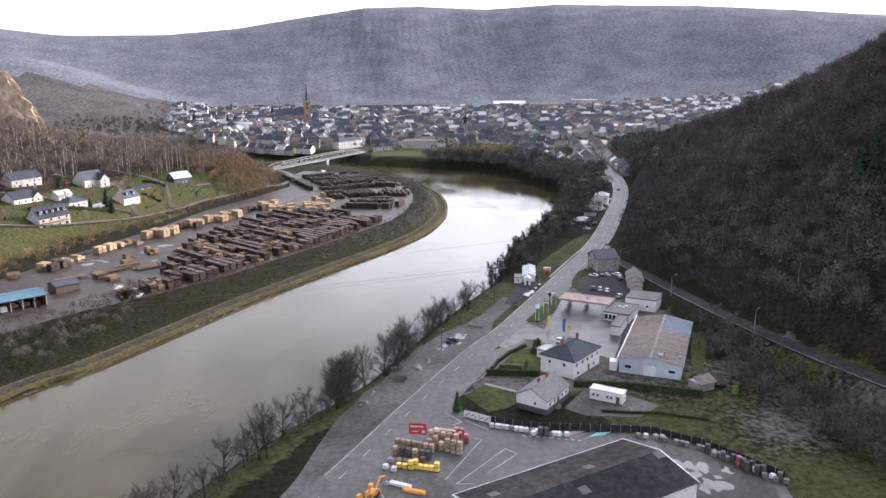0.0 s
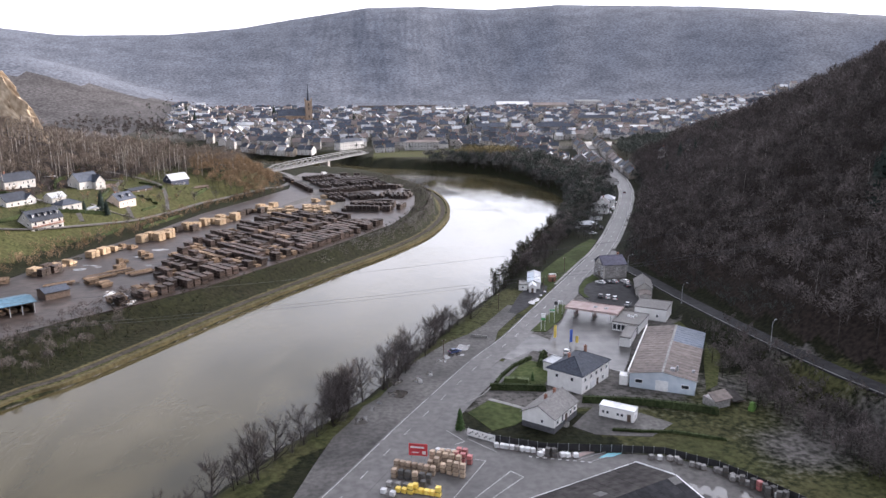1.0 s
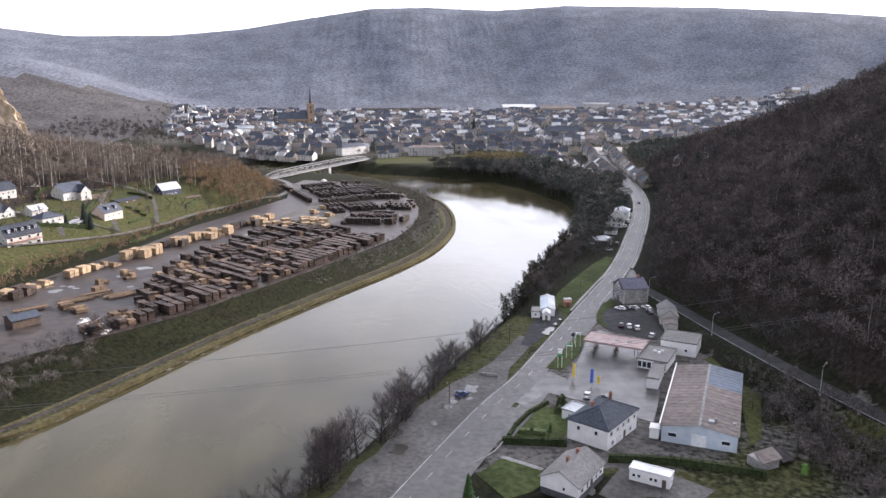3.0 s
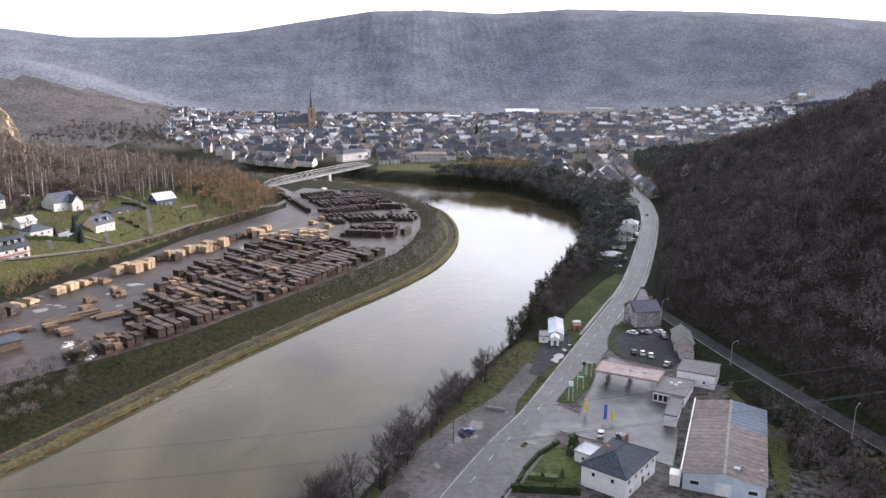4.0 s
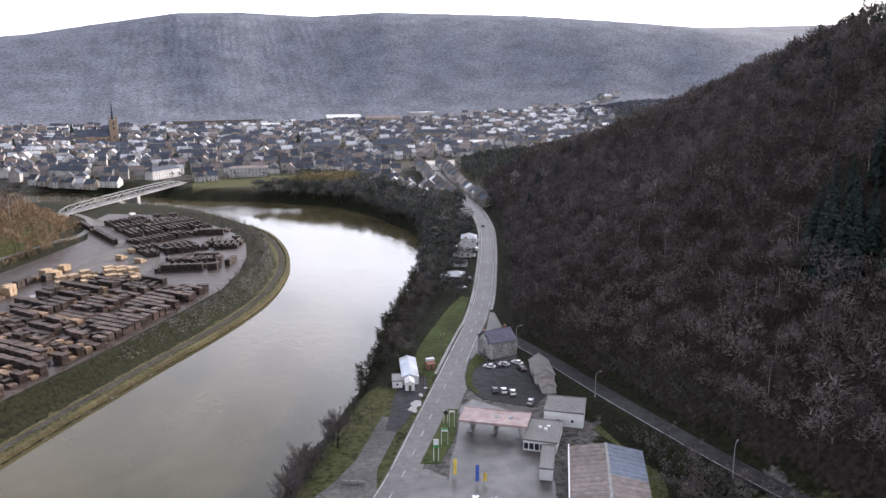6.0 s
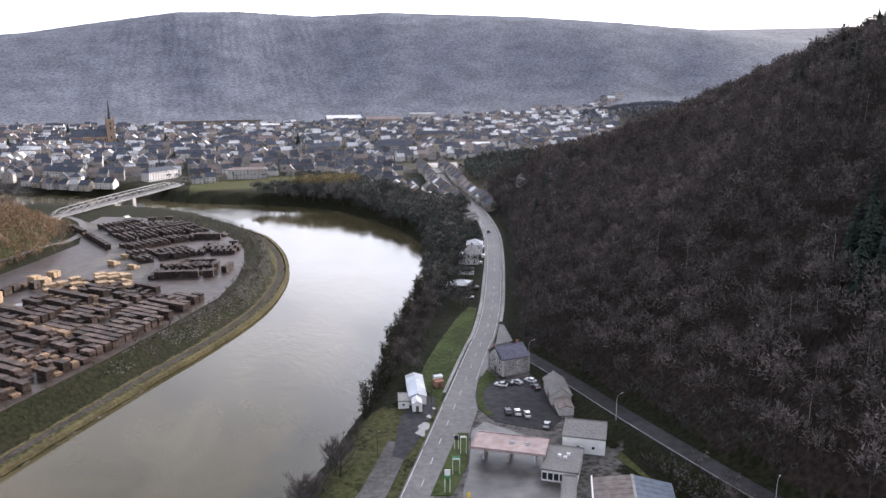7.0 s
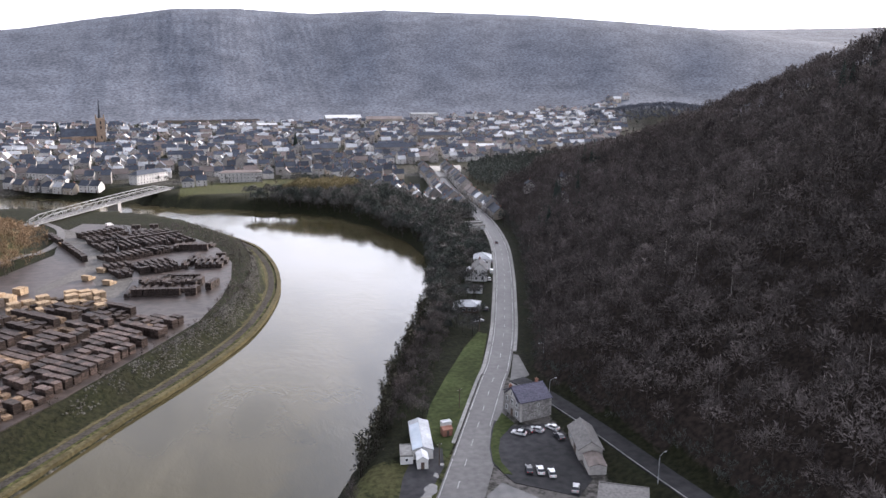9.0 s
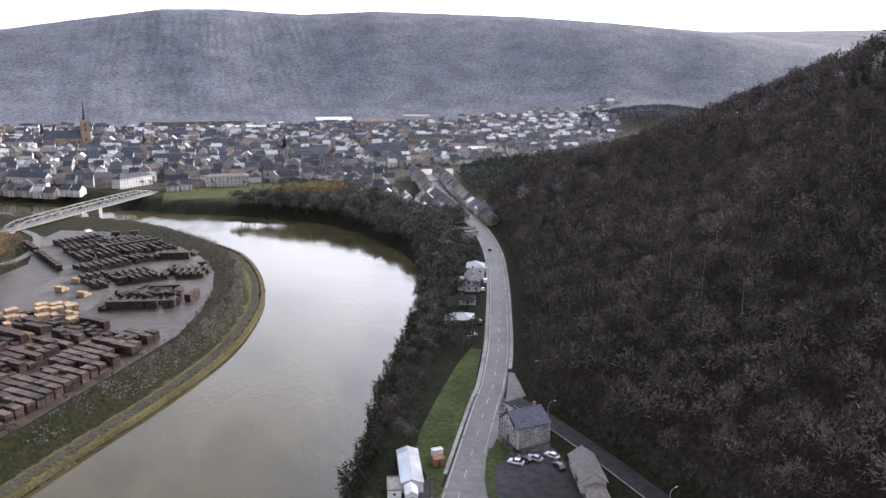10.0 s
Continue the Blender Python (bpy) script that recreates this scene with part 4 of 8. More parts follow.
def filling_station():
    c = thing("fuel_canopy", "flat faded pink filling station canopy on slim posts", "canopy", pose(75.2, 303.8, 4.95, 0, 0, -30))
    part("roof", Shape().box(0, 0, 3.9, 20, 9.6, 0.55).box(0, -4.7, 4.45, 20, 0.2, 0.2).box(0, 4.7, 4.45, 20, 0.2, 0.2).box(-9.9, 0, 4.45, 0.2, 9.2, 0.2).box(9.9, 0, 4.45, 0.2, 9.2, 0.2), PINK, c, "faded pink roof deck")
    for x in (-7, 0, 7):
        for y in (-2.6, 2.6):
            part("post", Shape().box(x, y, 0, 0.3, 0.3, 3.9), WHITE_STEEL, c)
    for x in (0.4, 4.6):
        part("roof_vent", Shape().box(x, 0.4, 4.45, 1.3, 0.5, 0.35).box(x, -0.4, 4.45, 1.3, 0.4, 0.25), METAL, c)
    for x in (-7, 0):
        isle = thing("pump_island", "raised concrete pump island with two fuel pumps", "fuel pump", c.matrix_world @ pose(x, 0, 0.1))
        part("kerb", Shape().box(0, 0, 0, 1.4, 6.4, 0.18), CONCRETE, isle)
        for y in (-1.6, 1.6):
            pump = part("pump", Shape().box(0, y, 0.18, 0.7, 1.0, 1.7, taper=0.92), PINK, isle, "faded red fuel pump")
            part("display", Shape().box(-0.34, y, 1.25, 0.05, 0.7, 0.35), GLASS, pump)
    at = pose(86.0, 293.6, 4.95, 0, 0, -32)
    k = house("flat-roofed white station shop with a long glazed front", at, 9.2, 13.6, 3.2, 0, WHITE, GREY_TILE, "flat", name="station_shop", category="shop", o=0.35)
    for i in range(6):
        window(k, face_pose(9.2, 13.6, "S", -3.8 + i * 1.5, 0.5, 0.02), 1.4, 2.1)
    for i in range(5):
        window(k, face_pose(9.2, 13.6, "W", -5 + i * 2.2, 0.5, 0.02), 1.9, 2.1)
    for x, y in ((-1, 1), (0.6, 0.2), (1.2, 2.2)):
        part("roof_unit", Shape().box(x, y, 3.4, 0.9, 0.7, 0.6), WHITE_STEEL, k, "white roof fan unit")
    house("white cube-shaped workshop with a flat grey roof", pose(98.2, 305.2, 4.95, 0, 0, -30), 11.6, 11.2, 4.5, 0, WHITE, GREY_TILE, "flat", [("d", "S", -1.5, 0, 1.1, 2.2)] + row("S", 1.4, 1.0, 1.1, (2.6,)), name="white_workshop", category="building", o=0.2)
    house("narrow white link building with a flat roof", pose(80.8, 279, 4.95, 0, 0, 63), 13, 3.4, 3.2, 0, WHITE, GREY_TILE, "flat", row("N", 1.0, 1.4, 1.4, (-4, 0, 4)), name="link_building", category="building", o=0.2)


filling_station()


VIOLET_SLATE = mat("violet_slate_roof", (0.05, 0.048, 0.075), (0.1, 0.096, 0.135), 0.6, 0.6, 0.3, wide=0.2, spec=0.25)


def stone_house():
    at = pose(98.0, 364.4, 4.95, 0, 0, 9)
    h = house("tall grey stone house with pale dressings and cross-gabled slate roof", at, 10.4, 10.6, 6.2, 2.9, STONE, VIOLET_SLATE, "gable", row("W", 3.8, 1.0, 1.5, (-3, 0, 3)) + row("W", 0.9, 1.0, 1.6, (-3, 3)) + [("d", "W", 0, 0, 1.1, 2.2)] + row("S", 3.9, 0.8, 1.2, (0.8,)), chimneys=((3.6, 0.4), (-3.4, 4.2)))
    part("cross_gable_wall", Shape().add([(-5.4, -3.6, 6.0), (-5.4, 3.6, 6.0), (-5.4, 0, 9.0), (0, -3.6, 6.0), (0, 3.6, 6.0), (0, 0, 9.0)], [(0, 2, 1), (3, 4, 5), (0, 1, 4, 3), (0, 3, 5, 2), (1, 2, 5, 4)]), PALE_STONE, h, "pale stone gable")
    g = Shape()
    for s in (-1, 1):
        v = [(-5.8, 0, 9.1), (0.4, 0, 9.1), (0.4, s * 4.2, 5.7), (-5.8, s * 4.2, 5.7)]
        v += [(x, y, z + 0.18) for x, y, z in v]
        g.add(v, [(0, 1, 2, 3), (7, 6, 5, 4), (0, 4, 5, 1), (1, 5, 6, 2), (2, 6, 7, 3), (3, 7, 4, 0)])
    part("cross_gable_roof", g, VIOLET_SLATE, h)
    window(h, pose(-5.42, 0, 6.4, 0, 0, -90), 0.9, 1.4)
    for x in (-5.2, 5.2):
        part("quoin", Shape().box(x, -5.3, 0, 0.6, 0.16, 6.1), PALE_STONE, h, "pale corner stones")
    # stones of the side wall, each proud of the joints
    for r in range(13):
        x = -4.8 + (0.3 if r % 2 else 0)
        while x < 4.7:
            w = random.uniform(0.55, 1.05)
            key = (round(w * 4) / 4)
            ob = new("stone", shared_mesh(("stone", key), lambda: Shape().box(0, 0, 0, key - 0.06, 0.12, 0.4, taper=0.93).mesh("stone", STONE_PIECE)))
            ob.parent = h
            ob.matrix_local = pose(x + key / 2, -5.33 - random.uniform(0, 0.03), 0.1 + r * 0.45)
            x += key


STONE_PIECE = mat("grey_stone_blocks", (0.2, 0.19, 0.185), (0.36, 0.345, 0.33), 0.4, 0.85, 0.4, vary=0.3)
stone_house()
house("old pale barn with a patched grey roof", pose(104.9, 338.4, 4.95, 0, 0, 76), 14.2, 6.4, 3.2, 2.2, PALE_STONE, GREY_TILE, "gable", [("d", "N", 2, 0, 2.4, 2.4)] + row("N", 1.4, 0.7, 0.9, (-4,)), name="barn", category="barn")
house("lean-to grey shed against a barn", pose(102.2, 327.2, 4.95, 0, 0, 76), 7.0, 4.6, 2.3, 0.7, PALE_STONE, FIBRE, "gable", name="shed", category="shed", o=0.2)
# riverside building with a rounded pale roof
rb = house("low white riverside building with pale blue sheet roof", pose(61.2, 353.0, 4.95, 0, 0, 80), 17.6, 5.4, 2.7, 0.9, WHITE, METAL, "gable", row("W", 1.0, 1.0, 1.0, (0,)) + row("S", 1.0, 1.0, 1.0, (-6, -2, 2, 6)), name="riverside_building", category="building", o=0.25)
part("roof_panel", Shape().add([(-8.9, 0.15, 3.88), (6, 0.15, 3.88), (6, 2.9, 2.98), (-8.9, 2.9, 2.98), (-8.9, 0.15, 3.93), (6, 0.15, 3.93), (6, 2.9, 3.03), (-8.9, 2.9, 3.03)], [(3, 2, 1, 0), (4, 5, 6, 7), (0, 1, 5, 4), (1, 2, 6, 5), (2, 3, 7, 6), (3, 0, 4, 7)]), PALE_BLUE, rb, "pale blue translucent panels")
house("small flat-roofed white outbuilding by the river", pose(55.4, 346.0, 4.95, 0, 0, 78), 6.4, 3.4, 2.3, 0, WHITE, CONCRETE, "flat", row("W", 0.9, 0.8, 0.9, (0,)), name="outbuilding", category="building", o=0.1)
house("white rendered gable-ended annexe beside the river drive", pose(58.6, 341.4, 4.95, 0, 0, 80), 4.4, 3.0, 2.5, 0.9, WHITE, WHITE_STEEL, "gable", [("d", "W", 0, 0, 0.9, 2.0)], name="outbuilding", category="building", o=0.15)
house("small red-brown wooden kiosk on the grass", pose(69.9, 356.6, 4.95, 0, 0, 5), 2.8, 2.4, 2.0, 0.4, BRICK, BRICK, "gable", [("d", "S", 0, 0, 0.8, 1.8)], name="kiosk", category="kiosk", o=0.15)
house("small white storage box with a flat roof on the grass", pose(71.2, 361.6, 4.95, 0, 0, 5), 2.9, 1.7, 1.5, 0, WHITE, WHITE_STEEL, "flat", name="storage_box", category="box", o=0.05)
# houses beside the valley road
house("white gabled house facing down the valley road", pose(136.0, 519.4, 4.95, 0, 0, 70), 12.5, 7.6, 5.9, 3.3, WHITE, GREY_TILE, "gable", row("W", 3.6, 1.1, 1.4, (-1.6, 1.6)) + row("W", 0.9, 1.1, 1.3, (-1.6, 1.6)) + row("S", 3.6, 1.0, 1.3, (-4, 0, 4)), chimneys=((2, 0),))
house("white rendered lower wing of a roadside house", pose(130.6, 520.5, 4.95, 0, 0, 70), 8, 3.6, 4.2, 0.8, WHITE, METAL, "gable", name="house_wing", category="house", o=0.2)
house("white house with a pale hipped roof by the road", pose(145.2, 541.5, 4.95, 0, 0, 70), 11, 9, 5.4, 2.6, WHITE, METAL, "hip", row("W", 3.2, 1.1, 1.3, (-2.4, 2.4)) + row("S", 3.2, 1.0, 1.3, (-3, 0, 3)))
house("flat-roofed double garage with a dark roof", pose(125.6, 496.4, 4.95, 0, 0, 70), 6.0, 7.4, 2.6, 0, WHITE, FELT, "flat", [("g", "W", -1.8, 0, 2.4, 2.1), ("g", "W", 1.8, 0, 2.4, 2.1)], name="garage", category="garage", o=0.25)
house("bungalow with a pale metal hipped roof and dark veranda", pose(114.2, 469.0, 4.95, 0, 0, 68), 8.4, 8.2, 2.8, 2.0, WOOD_DARK, METAL, "hip", row("W", 0.9, 1.4, 1.2, (-2.4, 0, 2.4)), name="bungalow", o=0.7)
house("grey lean-to shed beside a bungalow", pose(109.0, 471.4, 4.95, 0, 0, 68), 5, 3.4, 2.3, 0.6, WHITE_STEEL, METAL, "gable", name="shed", category="shed", o=0.15)
for x, y, L, D, H in ((176.5, 651, 12, 6, 2.8), (176.5, 641, 9, 4.6, 2.5), (172, 634, 6, 3, 2.2)):
    house("low flat-roofed grey garage block beside the road", pose(x, y, level(x, y) - 0.1, 0, 0, 6), L, D, H, 0, PALE_STONE, GREY_TILE, "flat", [("g", "S", -L / 4, 0, 2.3, 2.0), ("g", "S", L / 4, 0, 2.3, 2.0)] if H > 2.3 else [], name="garage", category="garage", o=0.2)
# houses on the hillside above the street
for x, y, z, turn, L in ((234, 690, 0, 70, 11), (222, 607, 0, 65, 9), (243, 648, 0, 100, 8)):
    house("house half hidden among trees on the hillside", pose(x, y, level(x, y) - 1.4, 0, 0, turn), L, 8, 6.2, 3, PALE_STONE, SLATE, "gable", row("W", 4.3, 1.0, 1.3, (-2, 2)) + row("W", 2.0, 1.0, 1.3, (-2, 2)) + row("N", 4.3, 1.0, 1.3, (-3, 0, 3)), chimneys=((2, 0),))


# ---- houses on the left hillside ----
def hillside(x, y, turn, L, D, H, R, wall_mat, roof_mat, kind, label, **more):
    z = min(level(x + a * 0.4 * L, y + b * 0.4 * D) for a in (-1, 0, 1) for b in (-1, 0, 1))
    return house(label, pose(x, y, z - 0.1, 0, 0, turn), L, D, H, R, wall_mat, roof_mat, kind, **more)


OLD_WHITE = mat("weathered_cream_render", (0.42, 0.405, 0.38), (0.56, 0.54, 0.51), 1.5, 0.85, 0.1, wide=0.12, vary=0.15, spec=0.2)
lh = hillside(-181, 434, 62, 18.5, 10, 7.0, 4.8, OLD_WHITE, SLATE, "gable", "large white chalet with timber balconies and five slate dormers", openings=row("S", 4.7, 1.6, 1.7, (-7, -2.4, 2.4, 7)) + row("S", 1.2, 2.2, 2.0, (-7, -2.4, 2.4, 7)) + row("W", 4.8, 1.2, 1.4, (-2.5, 2.5)) + row("W", 1.4, 1.2, 1.4, (-2.5, 2.5)) + row("W", 8.0, 1.1, 1.3, (0,)), dormers=tuple((u, -1) for u in (-7, -3.5, 0, 3.5, 7)))
b = part("balcony", Shape().box(0, -5.7, 4.1, 18, 1.4, 0.2), BRICK, lh, "brown timber balcony")
for k in range(9):
    part("baluster", Shape().box(-8.8 + 2.2 * k, -6.3, 4.3, 0.14, 0.14, 0.95), BRICK, b)
part("handrail", Shape().box(0, -6.3, 5.2, 18, 0.16, 0.12), BRICK, b)
part("cladding", Shape().box(0, -5.06, 6.3, 17.6, 0.1, 0.6), WOOD_DARK, lh, "dark timber cladding under the eaves")
hillside(-191, 519, 60, 15, 10.5, 5.4, 4.6, OLD_WHITE, SLATE, "gable", "white house with a steep grey slate roof and side gable", openings=row("W", 3.0, 1.0, 1.2, (-2.4, 2.4)) + row("W", 0.9, 1.0, 1.2, (-2.4, 2.4)) + row("W", 6.0, 0.9, 1.1, (0,)) + row("S", 1.0, 1.2, 1.2, (-5, -2)))
hillside(-184.5, 521, -30, 8, 7, 5.2, 3.6, OLD_WHITE, SLATE, "gable", "white gabled front wing of a hillside house", openings=row("W", 1.2, 1.3, 1.5, (0,)) + row("E", 1.2, 1.3, 1.5, (0,)) + row("E", 3.6, 1.1, 1.2, (0,)), name="house_wing")
deck = hillside(-180, 527, 60, 10, 4, 1.6, 0, WOOD_DARK, WOOD_DARK, "flat", "raised brown timber terrace beside a white house", name="terrace", category="terrace", o=0.15)
for k in range(6):
    part("baluster", Shape().box(-4.8 + 1.9 * k, -2.0, 1.9, 0.12, 0.12, 0.9), WOOD_DARK, deck)
part("handrail", Shape().box(0, -2.0, 2.8, 10, 0.14, 0.1), WOOD_DARK, deck)
hillside(-221, 495, 62, 20, 9.5, 5.6, 4.0, OLD_WHITE, SLATE, "gable", "white hillside house with dark roof and brick-trimmed terrace", openings=row("S", 3.2, 1.3, 1.3, (-7, -4, 2, 5, 8)) + row("S", 0.6, 1.8, 1.8, (-5, 0, 5)) + row("W", 3.2, 1.2, 1.3, (0,)), chimneys=((-6, 0),))
hillside(-207, 460, 62, 14, 10.5, 3.4, 3.6, OLD_WHITE, SLATE, "gable", "white bungalow with a grey slate roof", openings=row("S", 0.9, 1.3, 1.3, (-4, 0, 4)) + row("W", 0.9, 1.3, 1.3, (-2, 2)))
hillside(-202, 466, -28, 8, 6, 3.2, 2.6, OLD_WHITE, SLATE, "gable", "white gabled porch wing of a bungalow", openings=row("E", 0.9, 1.4, 1.4, (0,)), name="house_wing")
hillside(-179, 462.5, 60, 12, 8.5, 4.4, 2.6, OLD_WHITE, SLATE, "hip", "white house with a dark slate roof above a basement", openings=row("S", 2.2, 1.3, 1.2, (-3.6, 0, 3.6)) + row("W", 2.2, 1.2, 1.2, (0,)))
hillside(-190, 474, 60, 9, 7, 3.6, 2.2, OLD_WHITE, METAL, "gable", "small white garden house with a pale roof", openings=row("S", 1.0, 1.2, 1.2, (-2, 2)), name="garden_house")
hillside(-169, 471, 60, 10, 5, 2.8, 0, OLD_WHITE, METAL, "flat", "white flat-roofed conservatory wing with wide glazing", openings=row("S", 0.5, 2.2, 1.8, (-3.6, -1.2, 1.2, 3.6)), name="garden_wing")
hillside(-161, 495, 68, 14, 9, 5.6, 3.8, mat("cream_render", (0.52, 0.42, 0.34), (0.6, 0.5, 0.42), 1.2, 0.8, 0.1), SLATE, "gable", "cream rendered house with grey slate roof and two dormers", openings=row("S", 2.9, 1.2, 1.3, (-4, 0, 4)) + row("S", 0.5, 1.2, 1.3, (-4, 2)) + row("W", 2.9, 1.2, 1.3, (0,)), dormers=((-3, -1), (3, -1)), chimneys=((-4, 0.5),))
hillside(-162, 528, 62, 17, 8, 2.6, 0.9, WOOD_DARK, SLATE, "gable", "low dark-roofed bungalow with a carport", openings=row("S", 0.8, 1.4, 1.3, (-3, 3)), name="bungalow")
hillside(-146.5, 560, 52, 14, 8.5, 4.6, 3.6, mat("navy_boards", (0.02, 0.025, 0.05), (0.04, 0.05, 0.09), 0.6, 0.7, 0.2), METAL, "gable", "dark blue boarded house with a pale metal roof", openings=row("W", 1.4, 1.2, 1.4, (-1.6, 1.6)) + row("W", 4.6, 1.0, 1.1, (0,)) + row("S", 1.0, 1.2, 1.3, (-3, 0, 3)))
hillside(-133, 566, 52, 12, 5, 2.3, 0.5, WOOD_DARK, WOOD_DARK, "gable", "low brown timber garden shed", name="shed", category="shed")
hillside(-150, 700, 20, 14, 9, 4.0, 3.4, OLD_WHITE, METAL, "gable", "white house with a pale roof beside the bridge road", openings=row("S", 1.2, 1.2, 1.3, (-4, 0, 4)))

# ---- timber yard buildings ----
TEAL = mat("teal_sheet", (0.045, 0.1, 0.15), (0.08, 0.155, 0.21), 1.5, 0.5, 0.1, spec=0.3)


def open_shed():
    """A shed open along its front: posts, back and side walls, stores inside."""
    L, D, H = 17, 12.4, 4.4
    h = thing("sawmill_shed", "open-fronted blue-roofed sawmill shed with timber stored inside", "shed", pose(-143.6, 315.5, 7.95, 0, 0, 40))
    part("back_wall", Shape().box(0, D / 2 - 0.1, 0, L, 0.2, H), WOOD_DARK, h)
    for x in (-L / 2 + 0.1, L / 2 - 0.1):
        part("side_wall", Shape().box(x, 0.2, 0, 0.2, D - 0.8, H), WOOD_DARK, h)
    part("roof", roof_shape(L, D, H, 0.9, "gable", 0.6), TEAL, h, "blue sheet roof")
    for k in range(5):
        part("post", Shape().box(-L / 2 + 0.2 + k * (L - 0.4) / 4, -D / 2 + 0.2, 0, 0.28, 0.28, H), METAL, h)
    part("beam", Shape().box(0, -D / 2 + 0.2, H - 0.4, L, 0.3, 0.4), WOOD_DARK, h)
    part("crate", Shape().box(-6.2, -3.5, 0.1, 2.2, 1.8, 2.0, taper=0.97), WHITE, h, "white crate inside the shed")
    for k in range(3):
        part("board_pile", Shape().box(-2 + 4 * k, 0.6, 0.1, 3.2, 4.5, 1.0 + 0.5 * (k % 2)), TIMBER, h)


open_shed()
house("small lean-to shed with a grey blue metal roof", pose(-135.5, 337.6, 7.95, 0, 0, 45), 9.5, 8.4, 3.0, 1.2, WOOD_DARK, SLATE, "gable", name="shed", category="shed", o=0.4)


# ---- timber yard ----
def pack_shape(L, W, H, rng, layers=3, cols=2):
    """A strapped pack of boards: its layers and board edges show as grooves on all sides and on top."""
    loop, g = [], 0.1
    for k in range(layers):
        w = W / 2 - rng.uniform(0, 0.09)
        loop += [(w, k * H / layers), (w, (k + 1) * H / layers - g), (w - g, (k + 1) * H / layers - g), (w - g, (k + 1) * H / layers)]
    side = loop[:-2] + [(W / 2, H)]
    loop = side[:]
    for c in range(1, cols):
        y = W / 2 - W * c / cols
        loop += [(y + g / 2, H), (y + g / 2, H - g), (y - g / 2, H - g), (y - g / 2, H)]
    loop += [(-y, z) for y, z in side[::-1]]
    n = len(loop)
    v = [(-L / 2, y, z) for y, z in loop] + [(L / 2, y, z) for y, z in loop]
    return Shape().add(v, [(i, n + i, n + (i + 1) % n, (i + 1) % n) for i in range(n)][::-1] + [tuple(range(n)), tuple(range(2 * n - 1, n - 1, -1))])


def timber_stack(name, L, D, rows, material, label, seed):
    """Sleepers in strapped packs on bearers: packs side by side along L, each with its timbers lying across the row."""
    rng = random.Random(seed)
    st = thing(name, label, "timber stack", None, "timber stacks in the yard")
    for y in (-D * 0.3, D * 0.3):
        part("bearer", Shape().box(0, y, 0, L * 0.97, 0.16, 0.16), WOOD_DARK, st)
    z = 0.16
    for r in range(rows):
        tall = rng.uniform(0.85, 1.1)
        for side in (-1, 1):
            if r == rows - 1 and rng.random() < 0.25:
                continue
            p = part("pack", pack_shape(D * rng.uniform(0.95, 1.03), L / 2 - 0.14, tall, rng, 3, 3), material, st)
            p.matrix_local = pose(side * L / 4, rng.uniform(-0.12, 0.12), z, 0, 0, 90 + rng.uniform(-1.5, 1.5))
        z += tall + 0.1
    return st


KINDS = []
for k, rows_ in enumerate((3, 2, 2, 3)):
    KINDS.append(timber_stack("timber_stack", 5.3, 2.8, rows_, TARRED, "stack of dark tarred sleepers in packs on wet ground", k))
for k, rows_ in enumerate((3, 2, 2)):
    KINDS.append(timber_stack("timber_stack", 5.3, 2.8, rows_, TIMBER, "stack of weathered brown sleepers in packs on bearers", 10 + k))
for k, rows_ in enumerate((4, 3, 2)):
    KINDS.append(timber_stack("timber_stack", 5.0, 4.4, rows_, PALE_TIMBER, "stack of fresh pale sawn timber packs", 20 + k))
KINDS.append(timber_stack("timber_stack", 3.4, 7.8, 3, TARRED, "long row of dark tarred sleepers stacked by the river bend", 31))
KINDS.append(timber_stack("timber_stack", 3.4, 7.4, 2, TARRED, "long low row of dark tarred sleepers by the river bend", 32))
used = [False] * len(KINDS)
PLACED = []


def place_stack(kind, x, y, turn):
    PLACED.append((y - 0.5 * x, kind, x, y, turn))


def set_stack(kind, x, y, turn):
    m = pose(x, y, 8.06, 0, 0, turn)
    if used[kind]:
        copy_thing(KINDS[kind], m)
    else:
        KINDS[kind].matrix_world = m
        used[kind] = True


def line_at(line, u):
    run = [0.0]
    for a, b in zip(line, line[1:]):
        run.append(run[-1] + math.dist(a[:2], b[:2]))
    u = min(max(u, 0), run[-1] - 0.01)
    i = next(k for k in range(len(run) - 1) if run[k + 1] > u)
    a, b = line[i], line[i + 1]
    k = (u - run[i]) / (run[i + 1] - run[i])
    return a[0] + (b[0] - a[0]) * k, a[1] + (b[1] - a[1]) * k, math.degrees(math.atan2(b[1] - a[1], b[0] - a[0])), run[-1]


rng = random.Random(5)
EDGE = [(-104, 320), (-95.5, 329.5), (-81.5, 346), (-62.5, 376), (-42.5, 406), (-22, 440), (-4, 474)]
total = line_at(EDGE, 0)[3]
